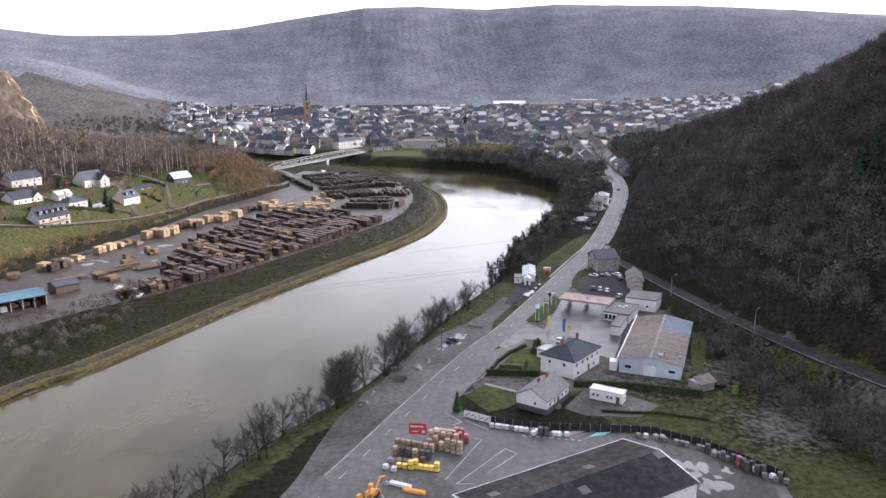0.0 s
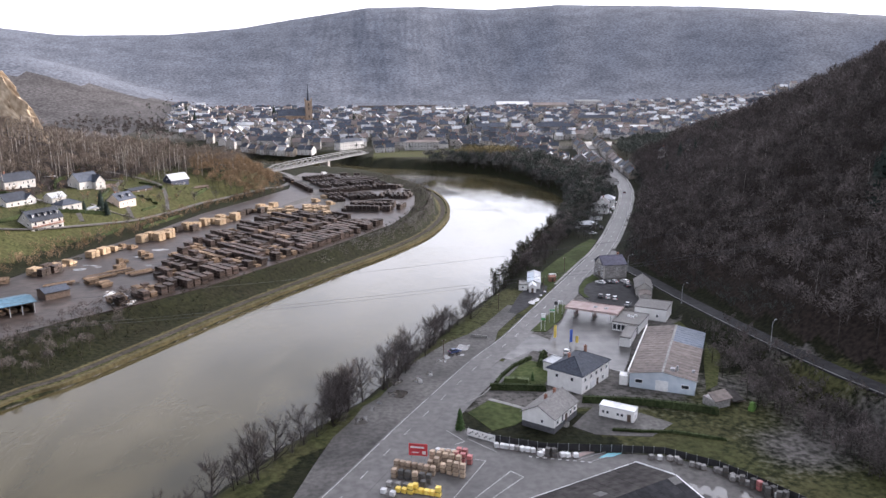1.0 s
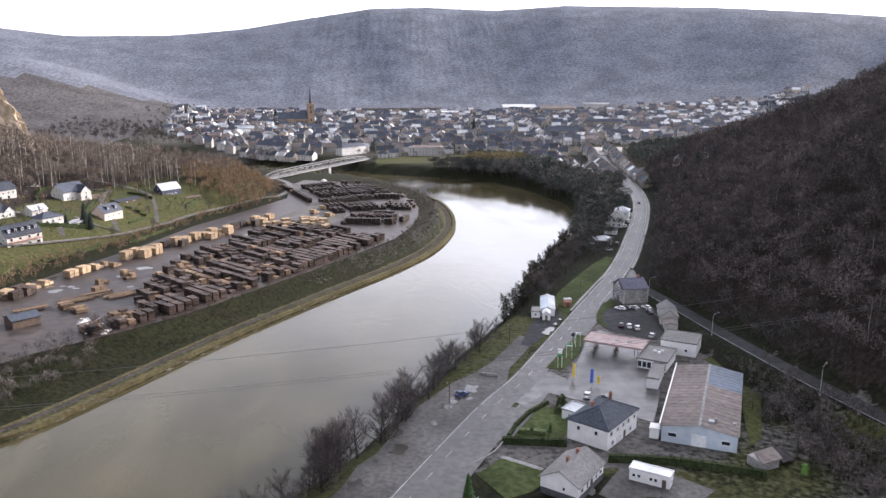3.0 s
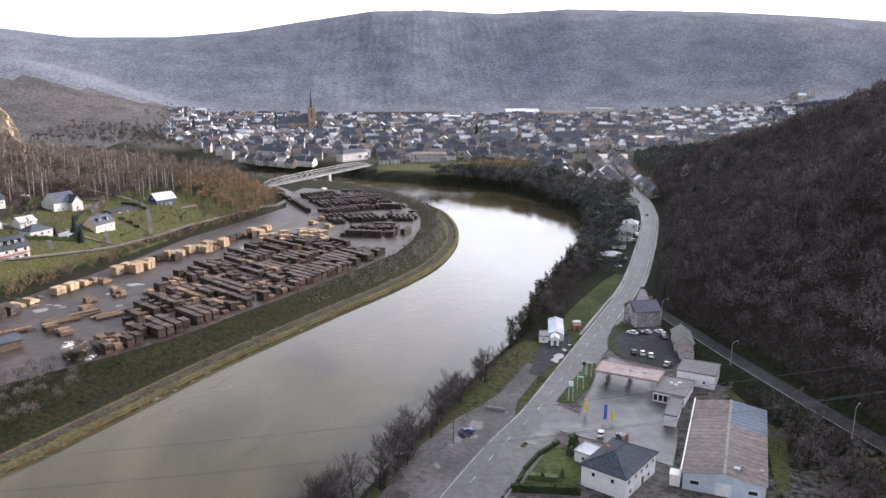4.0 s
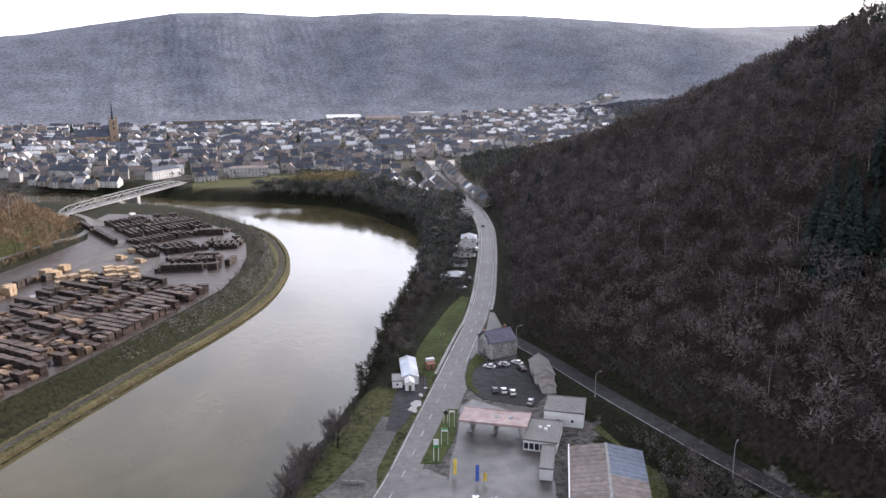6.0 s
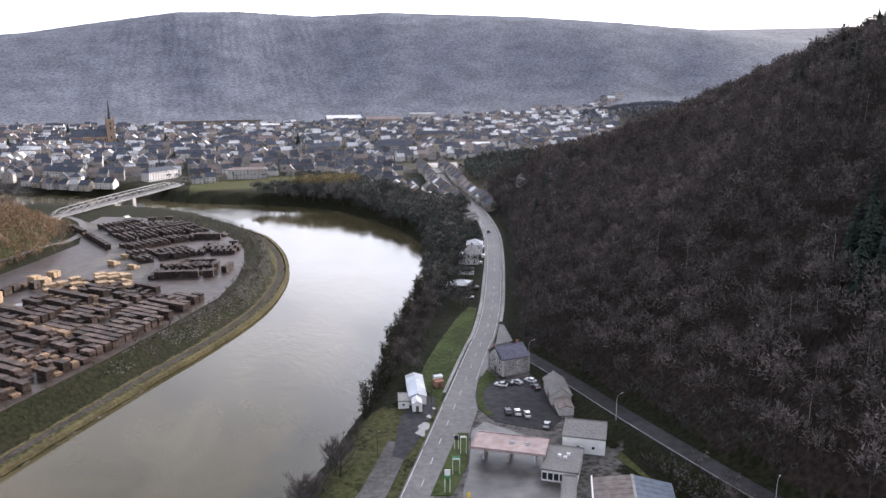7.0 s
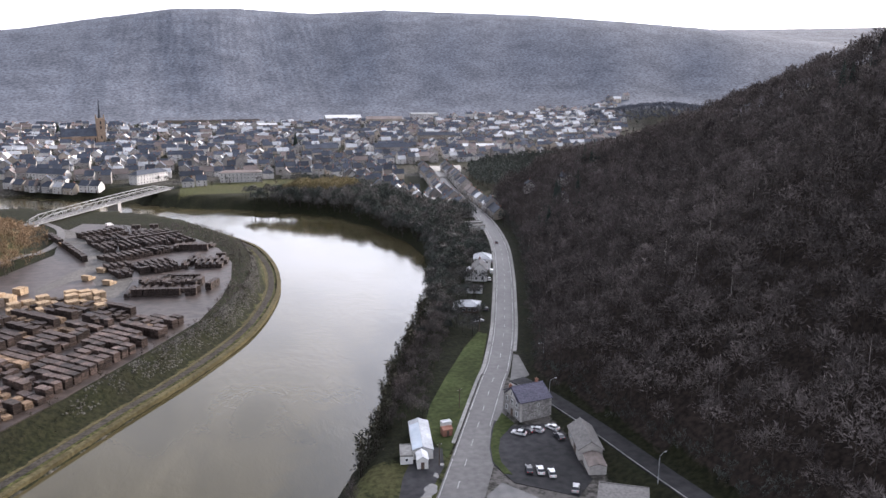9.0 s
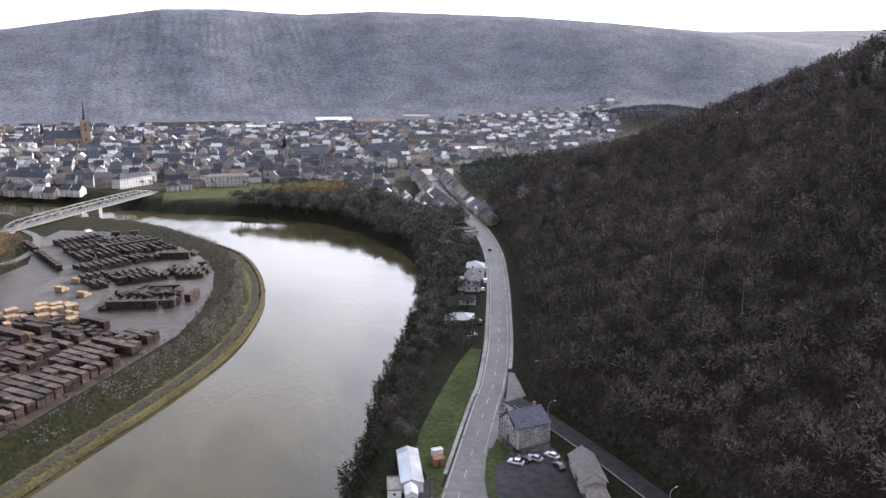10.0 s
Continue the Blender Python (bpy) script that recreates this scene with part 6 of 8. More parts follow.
# ---- woods and trees ----
def bare_tree(seed, h=13.0, spread=3.6, limbs=10, twigs=240, thick=0.17, twig_w=0.085, lean=0.5, low=0.3, foliage=0, leaf=0.028, dome=0):
    """Arrays of a leafless tree: tapered trunk, limbs, and fine twigs as slivers. Slots: 0 wood, 1 twigs."""
    r = np.random.RandomState(seed)
    s = Shape()
    top = np.array([r.uniform(-lean, lean), r.uniform(-lean, lean), h * 0.86])
    trunk = [np.array([0, 0, -0.8]), top * 0.35 + r.uniform(-0.15, 0.15, 3), top * 0.7 + r.uniform(-0.2, 0.2, 3), top]
    s.tube(trunk, [thick, thick * 0.8, thick * 0.5, thick * 0.16], 5)
    ends = [(trunk[2], top)]
    for k in range(limbs):
        t = r.uniform(low, 0.92)
        a = trunk[1] + (top - trunk[1]) * max(0, (t - 0.35) / 0.65) if t > 0.35 else trunk[0] + (trunk[1] - trunk[0]) * t / 0.35
        ang = 2.4 * k + r.uniform(-0.5, 0.5)
        reach = spread * r.uniform(0.55, 1.05) * (1.25 - 0.75 * t)
        up = reach * r.uniform(0.7, 1.5)
        b = a + np.array([math.cos(ang) * reach, math.sin(ang) * reach, up])
        b[2] = min(b[2], h * 0.97)
        mid = (a + b) / 2 + np.array([math.cos(ang), math.sin(ang), -0.6]) * reach * 0.12
        w = thick * (0.5 - 0.3 * t)
        s.tube([a, mid, b], [w, w * 0.65, w * 0.2], 3)
        ends += [(a, mid), (mid, b), (mid, b)]
    v0 = np.array([tuple(p) for p in s.v])
    tri, slot = [], []
    for f in s.f:
        for k in range(1, len(f) - 1):
            tri.append((f[0], f[k], f[k + 1]))
            slot.append(0)
    pick = r.randint(0, len(ends), twigs)
    t = r.uniform(0.15, 1.0, (twigs, 1))
    a = np.array([ends[i][0] for i in pick]) * (1 - t) + np.array([ends[i][1] for i in pick]) * t
    way = r.normal(0, 1, (twigs, 3))
    outward = a - np.array([0, 0, h * 0.45])
    way = way / np.linalg.norm(way, axis=1, keepdims=True) + 0.9 * outward / (np.linalg.norm(outward, axis=1, keepdims=True) + 0.1) + np.array([0, 0, 0.35])
    way /= np.linalg.norm(way, axis=1, keepdims=True)
    length = r.uniform(0.08, 0.19, (twigs, 1)) * h
    side = np.cross(way, r.normal(0, 1, (twigs, 3)))
    side /= np.linalg.norm(side, axis=1, keepdims=True)
    wide = twig_w * r.uniform(0.7, 1.3, (twigs, 1))
    bend = way * length + r.normal(0, 0.12, (twigs, 3)) * length
    tv = np.stack([a - side * wide / 2, a + side * wide / 2, a + bend], 1).reshape(-1, 3)
    tt = len(v0) + np.arange(3 * twigs).reshape(-1, 3)
    verts, tris, slots = [v0, tv], [np.array(tri), tt], [np.array(slot), np.ones(twigs, int)]
    if foliage:
        base = len(v0) + len(tv)
        i = r.randint(0, len(ends), foliage)
        k = r.uniform(0, 1.1, (foliage, 1))
        c = np.array([ends[j][0] for j in i]) * (1 - k) + np.array([ends[j][1] for j in i]) * k + r.normal(0, 0.07 * h, (foliage, 3))
        c[:, 2] = np.maximum(c[:, 2], 0.2)
        e1, e2 = r.normal(0, 1, (foliage, 3)), r.normal(0, 1, (foliage, 3))
        size = leaf * h * r.uniform(0.7, 1.5, (foliage, 1))
        fv = np.stack([c + e1 * size, c + e2 * size, c - (e1 + e2) * size * 0.7], 1).reshape(-1, 3)
        verts.append(fv), tris.append(base + np.arange(3 * foliage).reshape(-1, 3)), slots.append(np.ones(foliage, int))
    if dome:
        base = sum(len(q) for q in verts)
        d = r.normal(0, 1, (dome, 3))
        d /= np.linalg.norm(d, axis=1, keepdims=True)
        d[:, 2] = np.abs(d[:, 2]) * 1.15 - 0.35
        lump = 1 + 0.22 * np.sin(5 * np.arctan2(d[:, 1:2], d[:, :1]) + seed) * np.cos(4 * d[:, 2:3] + seed)
        c = d * lump * r.uniform(0.45, 0.95, (dome, 1)) * (spread, spread, 0.33 * h) + (top[0] * 0.7, top[1] * 0.7, 0.62 * h)
        # half the twigs stand out of the crown, half lie along its surface
        flat = (np.arange(dome) % 2 == 0)[:, None]
        along = np.cross(d, r.normal(0, 1, (dome, 3)))
        along /= np.linalg.norm(along, axis=1, keepdims=True)
        way = np.where(flat, along + 0.45 * d + (0, 0, 0.3), d * (1, 1, 0.8) + r.normal(0, 0.45, (dome, 3)) + (0, 0, 0.5))
        way /= np.linalg.norm(way, axis=1, keepdims=True)
        side = np.cross(way, np.where(flat, d + r.normal(0, 0.35, (dome, 3)), r.normal(0, 1, (dome, 3))))
        side /= np.linalg.norm(side, axis=1, keepdims=True)
        size = r.uniform(0.6, 1.3, (dome, 1))
        fv = np.stack([c - side * leaf * h * size, c + side * leaf * h * size, c + way * 0.085 * h * size], 1).reshape(-1, 3)
        verts.append(fv), tris.append(base + np.arange(3 * dome).reshape(-1, 3)), slots.append(np.ones(dome, int))
    return np.concatenate(verts), np.concatenate(tris), np.concatenate(slots)


def spruce(seed, h=17.0, r0=3.4, tiers=15, per=13):
    """A spruce: a trunk and drooping sprays in tiers. Slots: 0 wood, 1 needles."""
    r = np.random.RandomState(seed)
    s = Shape().tube([(0, 0, -0.6), (0, 0, h * 0.6), (0, 0, h)], [0.22, 0.13, 0.03], 5)
    v, f, m = [tuple(p) for p in s.v], [], []
    for q in s.f:
        for k in range(1, len(q) - 1):
            f.append((q[0], q[k], q[k + 1])), m.append(0)
    for t in range(tiers):
        z = h * (0.08 + 0.9 * t / tiers)
        reach = r0 * (1 - t / tiers) ** 0.85 + 0.25
        for k in range(per):
            a = 2 * math.pi * (k + 0.5 * (t % 2)) / per + r.uniform(-0.3, 0.3)
            z = h * (0.08 + 0.9 * (t + r.uniform(-0.6, 0.6)) / tiers)
            L = reach * r.uniform(0.75, 1.12)
            w = 0.34 * L * r.uniform(0.8, 1.2) + 0.1
            d, e = np.array([math.cos(a), math.sin(a), 0]), np.array([-math.sin(a), math.cos(a), 0])
            root, tip = np.array([0, 0, z + 0.25 * L]), d * L + np.array([0, 0, z - 0.22 * L])
            mid = d * L * 0.55 + np.array([0, 0, z + 0.08 * L])
            i = len(v)
            v += [tuple(root), tuple(mid + e * w), tuple(tip), tuple(mid - e * w), tuple(mid + np.array([0, 0, 0.16 * L]))]
            f += [(i, i + 1, i + 4), (i + 1, i + 2, i + 4), (i + 2, i + 3, i + 4), (i + 3, i, i + 4)]
            m += [1] * 4
    return np.array(v), np.array(f), np.array(m)


def scatter(name, kinds, spots, mats, label, category="woodland"):
    """One mesh of many trees: spots of x, y, z, scale, turn and kind."""
    vs, ts, ms, base = [], [], [], 0
    for x, y, z, sc, turn, k in spots:
        v, t, m = kinds[int(k)]
        c, s = math.cos(turn), math.sin(turn)
        w = v @ np.array([[c, s, 0], [-s, c, 0], [0, 0, 1]]) * sc + (x, y, z)
        vs.append(w), ts.append(t + base), ms.append(m)
        base += len(v)
    ob = new(name, arrays_mesh(name, np.concatenate(vs), np.concatenate(ts), np.concatenate(ms), mats))
    return tagged(ob, label, category, kind="stuff")


rs = np.random.RandomState(3)


def spread_points(x0, x1, y0, y1, gap, keep):
    """Jittered grid points for which keep(x, y) holds."""
    gx, gy = np.meshgrid(np.arange(x0, x1, gap), np.arange(y0, y1, gap))
    gx = gx + rs.uniform(-0.48, 0.48, gx.shape) * gap
    gy = gy + rs.uniform(-0.48, 0.48, gy.shape) * gap
    gx, gy = gx.ravel(), gy.ravel()
    ok = keep(gx, gy)
    return gx[ok], gy[ok]


def on_hill(margin, far=1e9):
    def keep(x, y):
        d, right = near_line(x, y, HILL_FOOT)
        return right & (d > margin) & (d < far)
    return keep


def stand(x, y, kinds, small, large, probs=None):
    z = ground_height(x, y)
    n = len(x)
    return np.stack([x, y, z - 0.2, rs.uniform(small, large, n), rs.uniform(0, 6.28, n), rs.choice(kinds, n, p=probs)], 1)


BARE = [bare_tree(k, 13 + k % 3, 4.2 + 0.5 * (k % 2), 4, 16, 0.17, 0.09, dome=200, leaf=0.0112) for k in range(5)]
# the wooded hill
x, y = spread_points(112, 420, 150, 760, 6.2, on_hill(2.5))
spruce_zone = (((x - 191) / 22) ** 2 + ((y - 279) / 28) ** 2 < 1)
deep = near_line(x, y, HILL_FOOT)[0]
keep = ~spruce_zone & (deep < np.interp(y, [200, 480, 560, 640, 720], [195, 170, 155, 125, 105])) & ~((y > 585) & (y < 720) & (deep < 40) & (rs.uniform(0, 1, len(x)) < 0.5))
scatter("hill_woodland", BARE, stand(x[keep], y[keep], [0, 1, 2, 3, 4], 0.75, 1.35), [BARK, TWIG], "dense bare winter broadleaf wood covering a steep hill")
birch = rs.uniform(0, 1, len(x)) < 0.035
THIN = [bare_tree(40 + k, 15, 2.0, 6, 90, 0.16, 0.1) for k in range(3)]
scatter("hill_birches", THIN, stand(x[birch & keep], y[birch & keep], [0, 1, 2], 0.8, 1.1), [PALE_BARK, TWIG], "scattered pale-stemmed birches on the wooded hill")
SPRUCES = [spruce(k, 16 + 2 * k, 3.0, 20, 8) for k in range(3)]
xs_, ys_ = spread_points(235, 330, 320, 440, 5.6, lambda a, b: (((a - 285) / 46) ** 2 + ((b - 385) / 55) ** 2 < 1) & (rs.uniform(0, 1, len(a)) < 0.1))
x2, y2 = spread_points(195, 330, 560, 690, 8, lambda a, b: (np.abs((a - 205) - 0.75 * (b - 575)) < 14) & (rs.uniform(0, 1, len(a)) < 0.35))
scatter("hill_spruces", SPRUCES, stand(np.r_[xs_, x2], np.r_[ys_, y2], [0, 1, 2], 0.7, 1.15), [BARK, NEEDLE], "clumps of dark spruces among bare trees on the hill")
xs_, ys_ = spread_points(166, 216, 248, 310, 5.4, lambda a, b: (((a - 191) / 24) ** 2 + ((b - 279) / 30) ** 2 < 1) & (rs.uniform(0, 1, len(a)) < 0.8))
scatter("slope_spruces", SPRUCES, stand(xs_, ys_, [0, 1, 2], 0.8, 1.4), [BARK, NEEDLE], "group of tall dark spruces on the wooded slope")
# spruces standing up over the crest
xc, yc = spread_points(300, 372, 285, 345, 9, lambda a, b: rs.uniform(0, 1, len(a)) < 0.3)
scatter("crest_spruces", SPRUCES, stand(xc, yc, [0, 1, 2], 0.9, 1.35), [BARK, NEEDLE], "tall spruces standing on the hill's crest")
# low scrub under the hill and along the climbing road
SCRUB = [bare_tree(60 + k, 4.2, 2.2, 6, 95, 0.06, 0.08, 0.4, 0.08, 60) for k in range(4)]
x, y = spread_points(84, 140, 150, 300, 2.9, lambda a, b: (near_line(a, b, [p[:2] for p in SIDE_LINE])[0] > 5.0) & (np.abs(a - np.interp(b, [150, 200, 226, 256, 290, 320], [136, 122, 116, 111, 109, 107.5]) + 3) < np.interp(b, [150, 230, 300], [16, 12, 3.0])) & ~((a < 108) & (b > 236)))
scatter("roadside_scrub", SCRUB, stand(x, y, [0, 1, 2, 3], 0.6, 1.5), [BARK, TWIG], "tangled bare scrub on the bank below the climbing road", "scrub")
x, y = spread_points(90, 128, 170, 262, 4.6, lambda a, b: (np.abs(a - np.interp(b, [150, 200, 226, 262], [128, 114, 108, 106])) < 8) & (near_line(a, b, [p[:2] for p in SIDE_LINE])[0] > 6.5))
scatter("bank_trees", BARE, stand(x, y, [0, 1, 2, 3, 4], 0.45, 0.75), [BARK, TWIG], "bare young trees on the bank below the climbing road")
x, y = spread_points(105, 210, 260, 720, 3.4, on_hill(0.5, 6))
scatter("foot_scrub", SCRUB, stand(x, y, [0, 1, 2, 3], 0.5, 1.2), [BARK, IVY], "ivy and brambles along the foot of the hill", "scrub")
# tree belt along the right bank
FAR = [bare_tree(90 + k, 11, 3.8, 2, 16, 0.2, 0.3, 0.5, 0.2, 16, 0.05, 60) for k in range(4)]
DENSE = [bare_tree(80 + k, 12.5, 4.2, 3, 20, 0.17, 0.13, 0.5, 0.12, 20, 0.02, 230) for k in range(4)]


def belt(lo, hi, y0, y1):
    def keep(x, y):
        d, _ = near_line(x, y, RIGHT_BANK)
        dm, _ = near_line(x, y, [p[:2] for p in MAIN[::6]])
        return (d > lo) & (d < hi) & ~inside(x, y, RIVER) & ~inside(x, y, LEFT_LAND) & (dm > 9) & (y > y0) & (y < y1)
    return keep


def no_house(x, y):
    ok = np.ones(len(x), bool)
    for a, b, r in ((136, 519, 11), (145, 541, 10), (125, 496, 8), (114, 469, 9), (175, 645, 12), (110, 452, 6)):
        ok &= np.hypot(x - a, y - b) > r
    return ok


x, y = spread_points(-10, 200, 436, 880, 5.0, lambda a, b: (belt(1.5, 34, 436, 640)(a, b) | belt(1.5, 105, 640, 880)(a, b)) & (a < np.interp(b, [680, 705, 740, 780, 830, 880], [200, 162, 152, 148, 146, 140])) & no_house(a, b) & ~((b > 800) & (a < 75)) & ~((b > 770) & (a < 30)))
tall = np.interp(y, [436, 520, 640, 760, 830], [0.6, 0.85, 1.1, 1.1, 0.75])
st = stand(x, y, [0, 1, 2, 3], 0.75, 1.15)
st[:, 3] *= tall
warm = (((x - 92) / 30) ** 2 + ((y - 800) / 30) ** 2 < 1) & (rs.uniform(0, 1, len(x)) < 0.9)
st[warm, 3] *= 1.25
grey = rs.uniform(0, 1, len(x)) < 0.5
scatter("bank_woodland", DENSE, st[~warm & ~grey], [BARK, IVY], "dense ivy-clad bank woodland along the river bend")
scatter("bank_bare_trees", DENSE, st[~warm & grey], [BARK, mat("grey_twigs", (0.066, 0.065, 0.062), (0.15, 0.144, 0.134), 6.0, 0.95, 0.0, island=0.3, spec=0.05)], "grey bare trees among the bank woodland")
scatter("bank_willows", DENSE, st[warm], [BARK, mat("yellow_twigs", (0.13, 0.11, 0.06), (0.23, 0.19, 0.11), 6.0, 0.95, 0.0, island=0.3, spec=0.05)], "yellow-twigged willows among the bank woodland")
x, y = spread_points(-60, 130, 200, 470, 2.6, lambda a, b: belt(0.5, 6.5, 175, 470)(a, b) & (rs.uniform(0, 1, len(a)) < 0.55) & ~((b > 335) & (b < 368) & (near_line(a, b, RIGHT_BANK)[0] > 4.5)))
scatter("bank_scrub", SCRUB, stand(x, y, [0, 1, 2, 3], 0.35, 0.8), [BARK, TWIG], "low bare scrub down the river bank", "scrub")
x, y = spread_points(40, 125, 366, 480, 3.6, lambda a, b: belt(1.0, 17, 366, 480)(a, b) & ~inside(a, b, [(66, 343), (69, 348), (86, 383), (97, 404), (111, 437), (108, 440), (97, 424), (83, 400), (71, 378), (64.5, 362)]) & no_house(a, b))
st = stand(x, y, [0, 1, 2, 3, 4], 0.32, 0.62)
scatter("verge_trees", BARE, st, [BARK, TWIG], "thicket of bare young trees between the grass verge and the river")
x, y = spread_points(196, 470, 700, 1010, 6.2, lambda a, b: on_hill(10, 230)(a, b) & ~((b < 760) & (a < 226)))
scatter("spur_woodland", FAR, stand(x, y, [0, 1, 2, 3], 0.75, 1.1), [BARK, TWIG], "wood on the low spur between street and town")
x, y = spread_points(230, 440, 790, 1010, 6.4, lambda a, b: (a > np.interp(b, [740, 800, 860, 920, 1000], [226, 230, 240, 262, 330])) & ~on_hill(10, 400)(a, b) & (b < 968 + 0.2 * (a - 230)))
scatter("street_woodland", FAR, stand(x, y, [0, 1, 2, 3], 0.7, 1.05), [BARK, IVY], "dark trees behind the street's houses")
x, y = spread_points(560, 880, 1180, 1400, 8.5, lambda a, b: ((a - 725) / 140) ** 2 + ((b - 1285) / 95) ** 2 < 1)
# the knoll wood takes the same haze-tinted colour as the far slopes
scatter("knoll_woodland", FAR, stand(x, y, [0, 1, 2, 3], 0.8, 1.1), [BARK, HAZED_WOOD], "dark wood on a knoll beside the town")


# left bank woods
BRAMBLE = mat("dark_brambles", (0.008, 0.01, 0.005), (0.025, 0.024, 0.014), 5.0, 0.95, 0.0, wide=0.3, spec=0.05, island=0.3)
def left_wood(x, y):
    d, right = near_line(x, y, YARD_BACK)
    return inside(x, y, LEFT_LAND) & ~right & (d > np.interp(y, [430, 500, 525, 550, 580, 640], [92, 84, 80, 54, 40, 28])) & (y > 430)


x, y = spread_points(-560, -100, 430, 760, 6.6, lambda a, b: left_wood(a, b) & (rs.uniform(0, 1, len(a)) < np.where(b < 690, 0.9, 0.4)) & (a > -420))
pale = rs.uniform(0, 1, len(x)) < 0.38
scatter("left_hill_woodland", BARE, stand(x[~pale], y[~pale], [0, 1, 2, 3, 4], 0.85, 1.3), [BARK, WARM_TWIG], "brown winter wood on the hill behind the houses")
scatter("left_hill_birches", THIN, stand(x[pale], y[pale], [0, 1, 2], 1.0, 1.5), [PALE_BARK, WARM_TWIG], "sunlit pale birch stems on the hill behind the houses")
x, y = spread_points(-330, -100, 430, 660, 7.0, lambda a, b: left_wood(a, b) & (rs.uniform(0, 1, len(a)) < 0.55))
scatter("left_hill_undergrowth", SCRUB, stand(x, y, [0, 1, 2, 3], 0.8, 1.5), [BARK, TWIG], "dark undergrowth below the birches on the hill", "scrub")
x, y = spread_points(-215, -70, 330, 720, 3.3, lambda a, b: (near_line(a, b, YARD_BACK)[0] > 1) & (near_line(a, b, YARD_BACK)[0] < 15) & ~near_line(a, b, YARD_BACK)[1] & (near_line(a, b, [p[:2] for p in YARD_ROAD[::5]])[0] > 4) & (rs.uniform(0, 1, len(a)) < 0.8))
scatter("yard_bank_scrub", SCRUB, stand(x, y, [0, 1, 2, 3], 0.7, 1.25), [BARK, RUSSET], "russet scrub on the bank behind the timber yard", "scrub")
x, y = spread_points(-150, -92, 575, 690, 5, lambda a, b: ((a + 116) / 30) ** 2 + ((b - 612) / 54) ** 2 < 1)
scatter("russet_trees", BARE, stand(x, y, [0, 1, 2, 3, 4], 0.5, 1.05), [BARK, RUSSET], "clump of russet oaks still holding dead leaves")
x, y = spread_points(-190, 40, 240, 640, 3.2, lambda a, b: inside(a, b, LEFT_LAND) & (near_line(a, b, LEFT_BANK)[0] > 11) & (near_line(a, b, LEFT_BANK)[0] < np.interp(b, EMBANK_Y, EMBANK_W)) & (rs.uniform(0, 1, len(a)) < np.where(b < 330, 0.9, np.where(b > 430, 0.7, 0.6))))
scatter("embankment_scrub", SCRUB, stand(x, y, [0, 1, 2, 3], 0.25, 0.7), [BARK, BRAMBLE], "brambles and scrub on the river embankment", "scrub")
x, y = spread_points(-60, 40, 440, 690, 3.0, lambda a, b: inside(a, b, LEFT_LAND) & ~inside(a, b, FRONT + [(-200, 700), (-200, 262)]) & (near_line(a, b, LEFT_BANK)[0] > np.interp(b, EMBANK_Y, EMBANK_W) - 2.5) & (rs.uniform(0, 1, len(a)) < 0.8))
scatter("yard_edge_scrub", SCRUB, stand(x, y, [0, 1, 2, 3], 0.3, 0.75), [BARK, TWIG], "brown bare scrub between the timber yard and its embankment", "scrub")
x, y = spread_points(-190, -100, 265, 335, 5.2, lambda a, b: inside(a, b, LEFT_LAND) & (near_line(a, b, LEFT_BANK)[0] > 12) & (near_line(a, b, LEFT_BANK)[0] < 36))
scatter("embankment_trees", BARE, stand(x, y, [0, 1, 2, 3, 4], 0.35, 0.6), [BARK, TWIG], "bare young trees on the river embankment")

# trees among the town's houses and shrubs in the hillside gardens
x, y = spread_points(-420, 620, 890, 1500, 24, lambda a, b: ~inside(a, b, RIVER) & ~inside(a, b, LEFT_LAND) & (a > np.interp(b, [880, 1000, 1200, 1490], [-120, -260, -420, -420])))
st = stand(x, y, [0, 1, 2, 3], 0.4, 0.85)
half_ = rs.uniform(0, 1, len(x)) < 0.5
scatter("town_trees", FAR, st[half_], [BARK, IVY], "dark garden trees among the town's houses")
scatter("town_bare_trees", FAR, st[~half_], [BARK, TWIG], "bare garden trees among the town's houses")
x, y = spread_points(395, 720, 930, 1260, 8, lambda a, b: (np.abs(b - 1010 - 0.28 * (a - 400)) < 34) & (rs.uniform(0, 1, len(a)) < 0.75))
scatter("slope_woodland", FAR, stand(x, y, [0, 1, 2, 3], 0.6, 1.0), [BARK, TWIG], "bare wood on the slope beyond the spur")
x, y = spread_points(-480, -240, 880, 1250, 9, lambda a, b: ~inside(a, b, RIVER) & ~inside(a, b, LEFT_LAND) & (b > 1010 - 0.3 * (a + 240)) & (rs.uniform(0, 1, len(a)) < 0.45))
scatter("west_trees", FAR, stand(x, y, [0, 1, 2, 3], 0.5, 1.0), [BARK, TWIG], "bare trees at the town's western edge")
x, y = spread_points(-235, -100, 395, 640, 4.2, lambda a, b: (near_line(a, b, YARD_BACK)[0] > 20) & (near_line(a, b, YARD_BACK)[0] < 100) & ~near_line(a, b, YARD_BACK)[1] & inside(a, b, LEFT_LAND) & (rs.uniform(0, 1, len(a)) < 0.5) & (near_line(a, b, [p[:2] for p in YARD_ROAD[::5]])[0] > 4))
clear_ = np.ones(len(x), bool)
for a, b, r in ((-181, 434, 13), (-191, 519, 11), (-183, 524, 10), (-221, 495, 12), (-207, 460, 11), (-179, 462, 10), (-190, 474, 8), (-169, 471, 8), (-161, 495, 11), (-162, 528, 11), (-146, 560, 10), (-133, 566, 8)):
    clear_ &= np.hypot(x - a, y - b) > r
st = stand(x[clear_], y[clear_], [0, 1, 2, 3], 0.4, 1.15)
kind_ = rs.randint(0, 3, len(st))
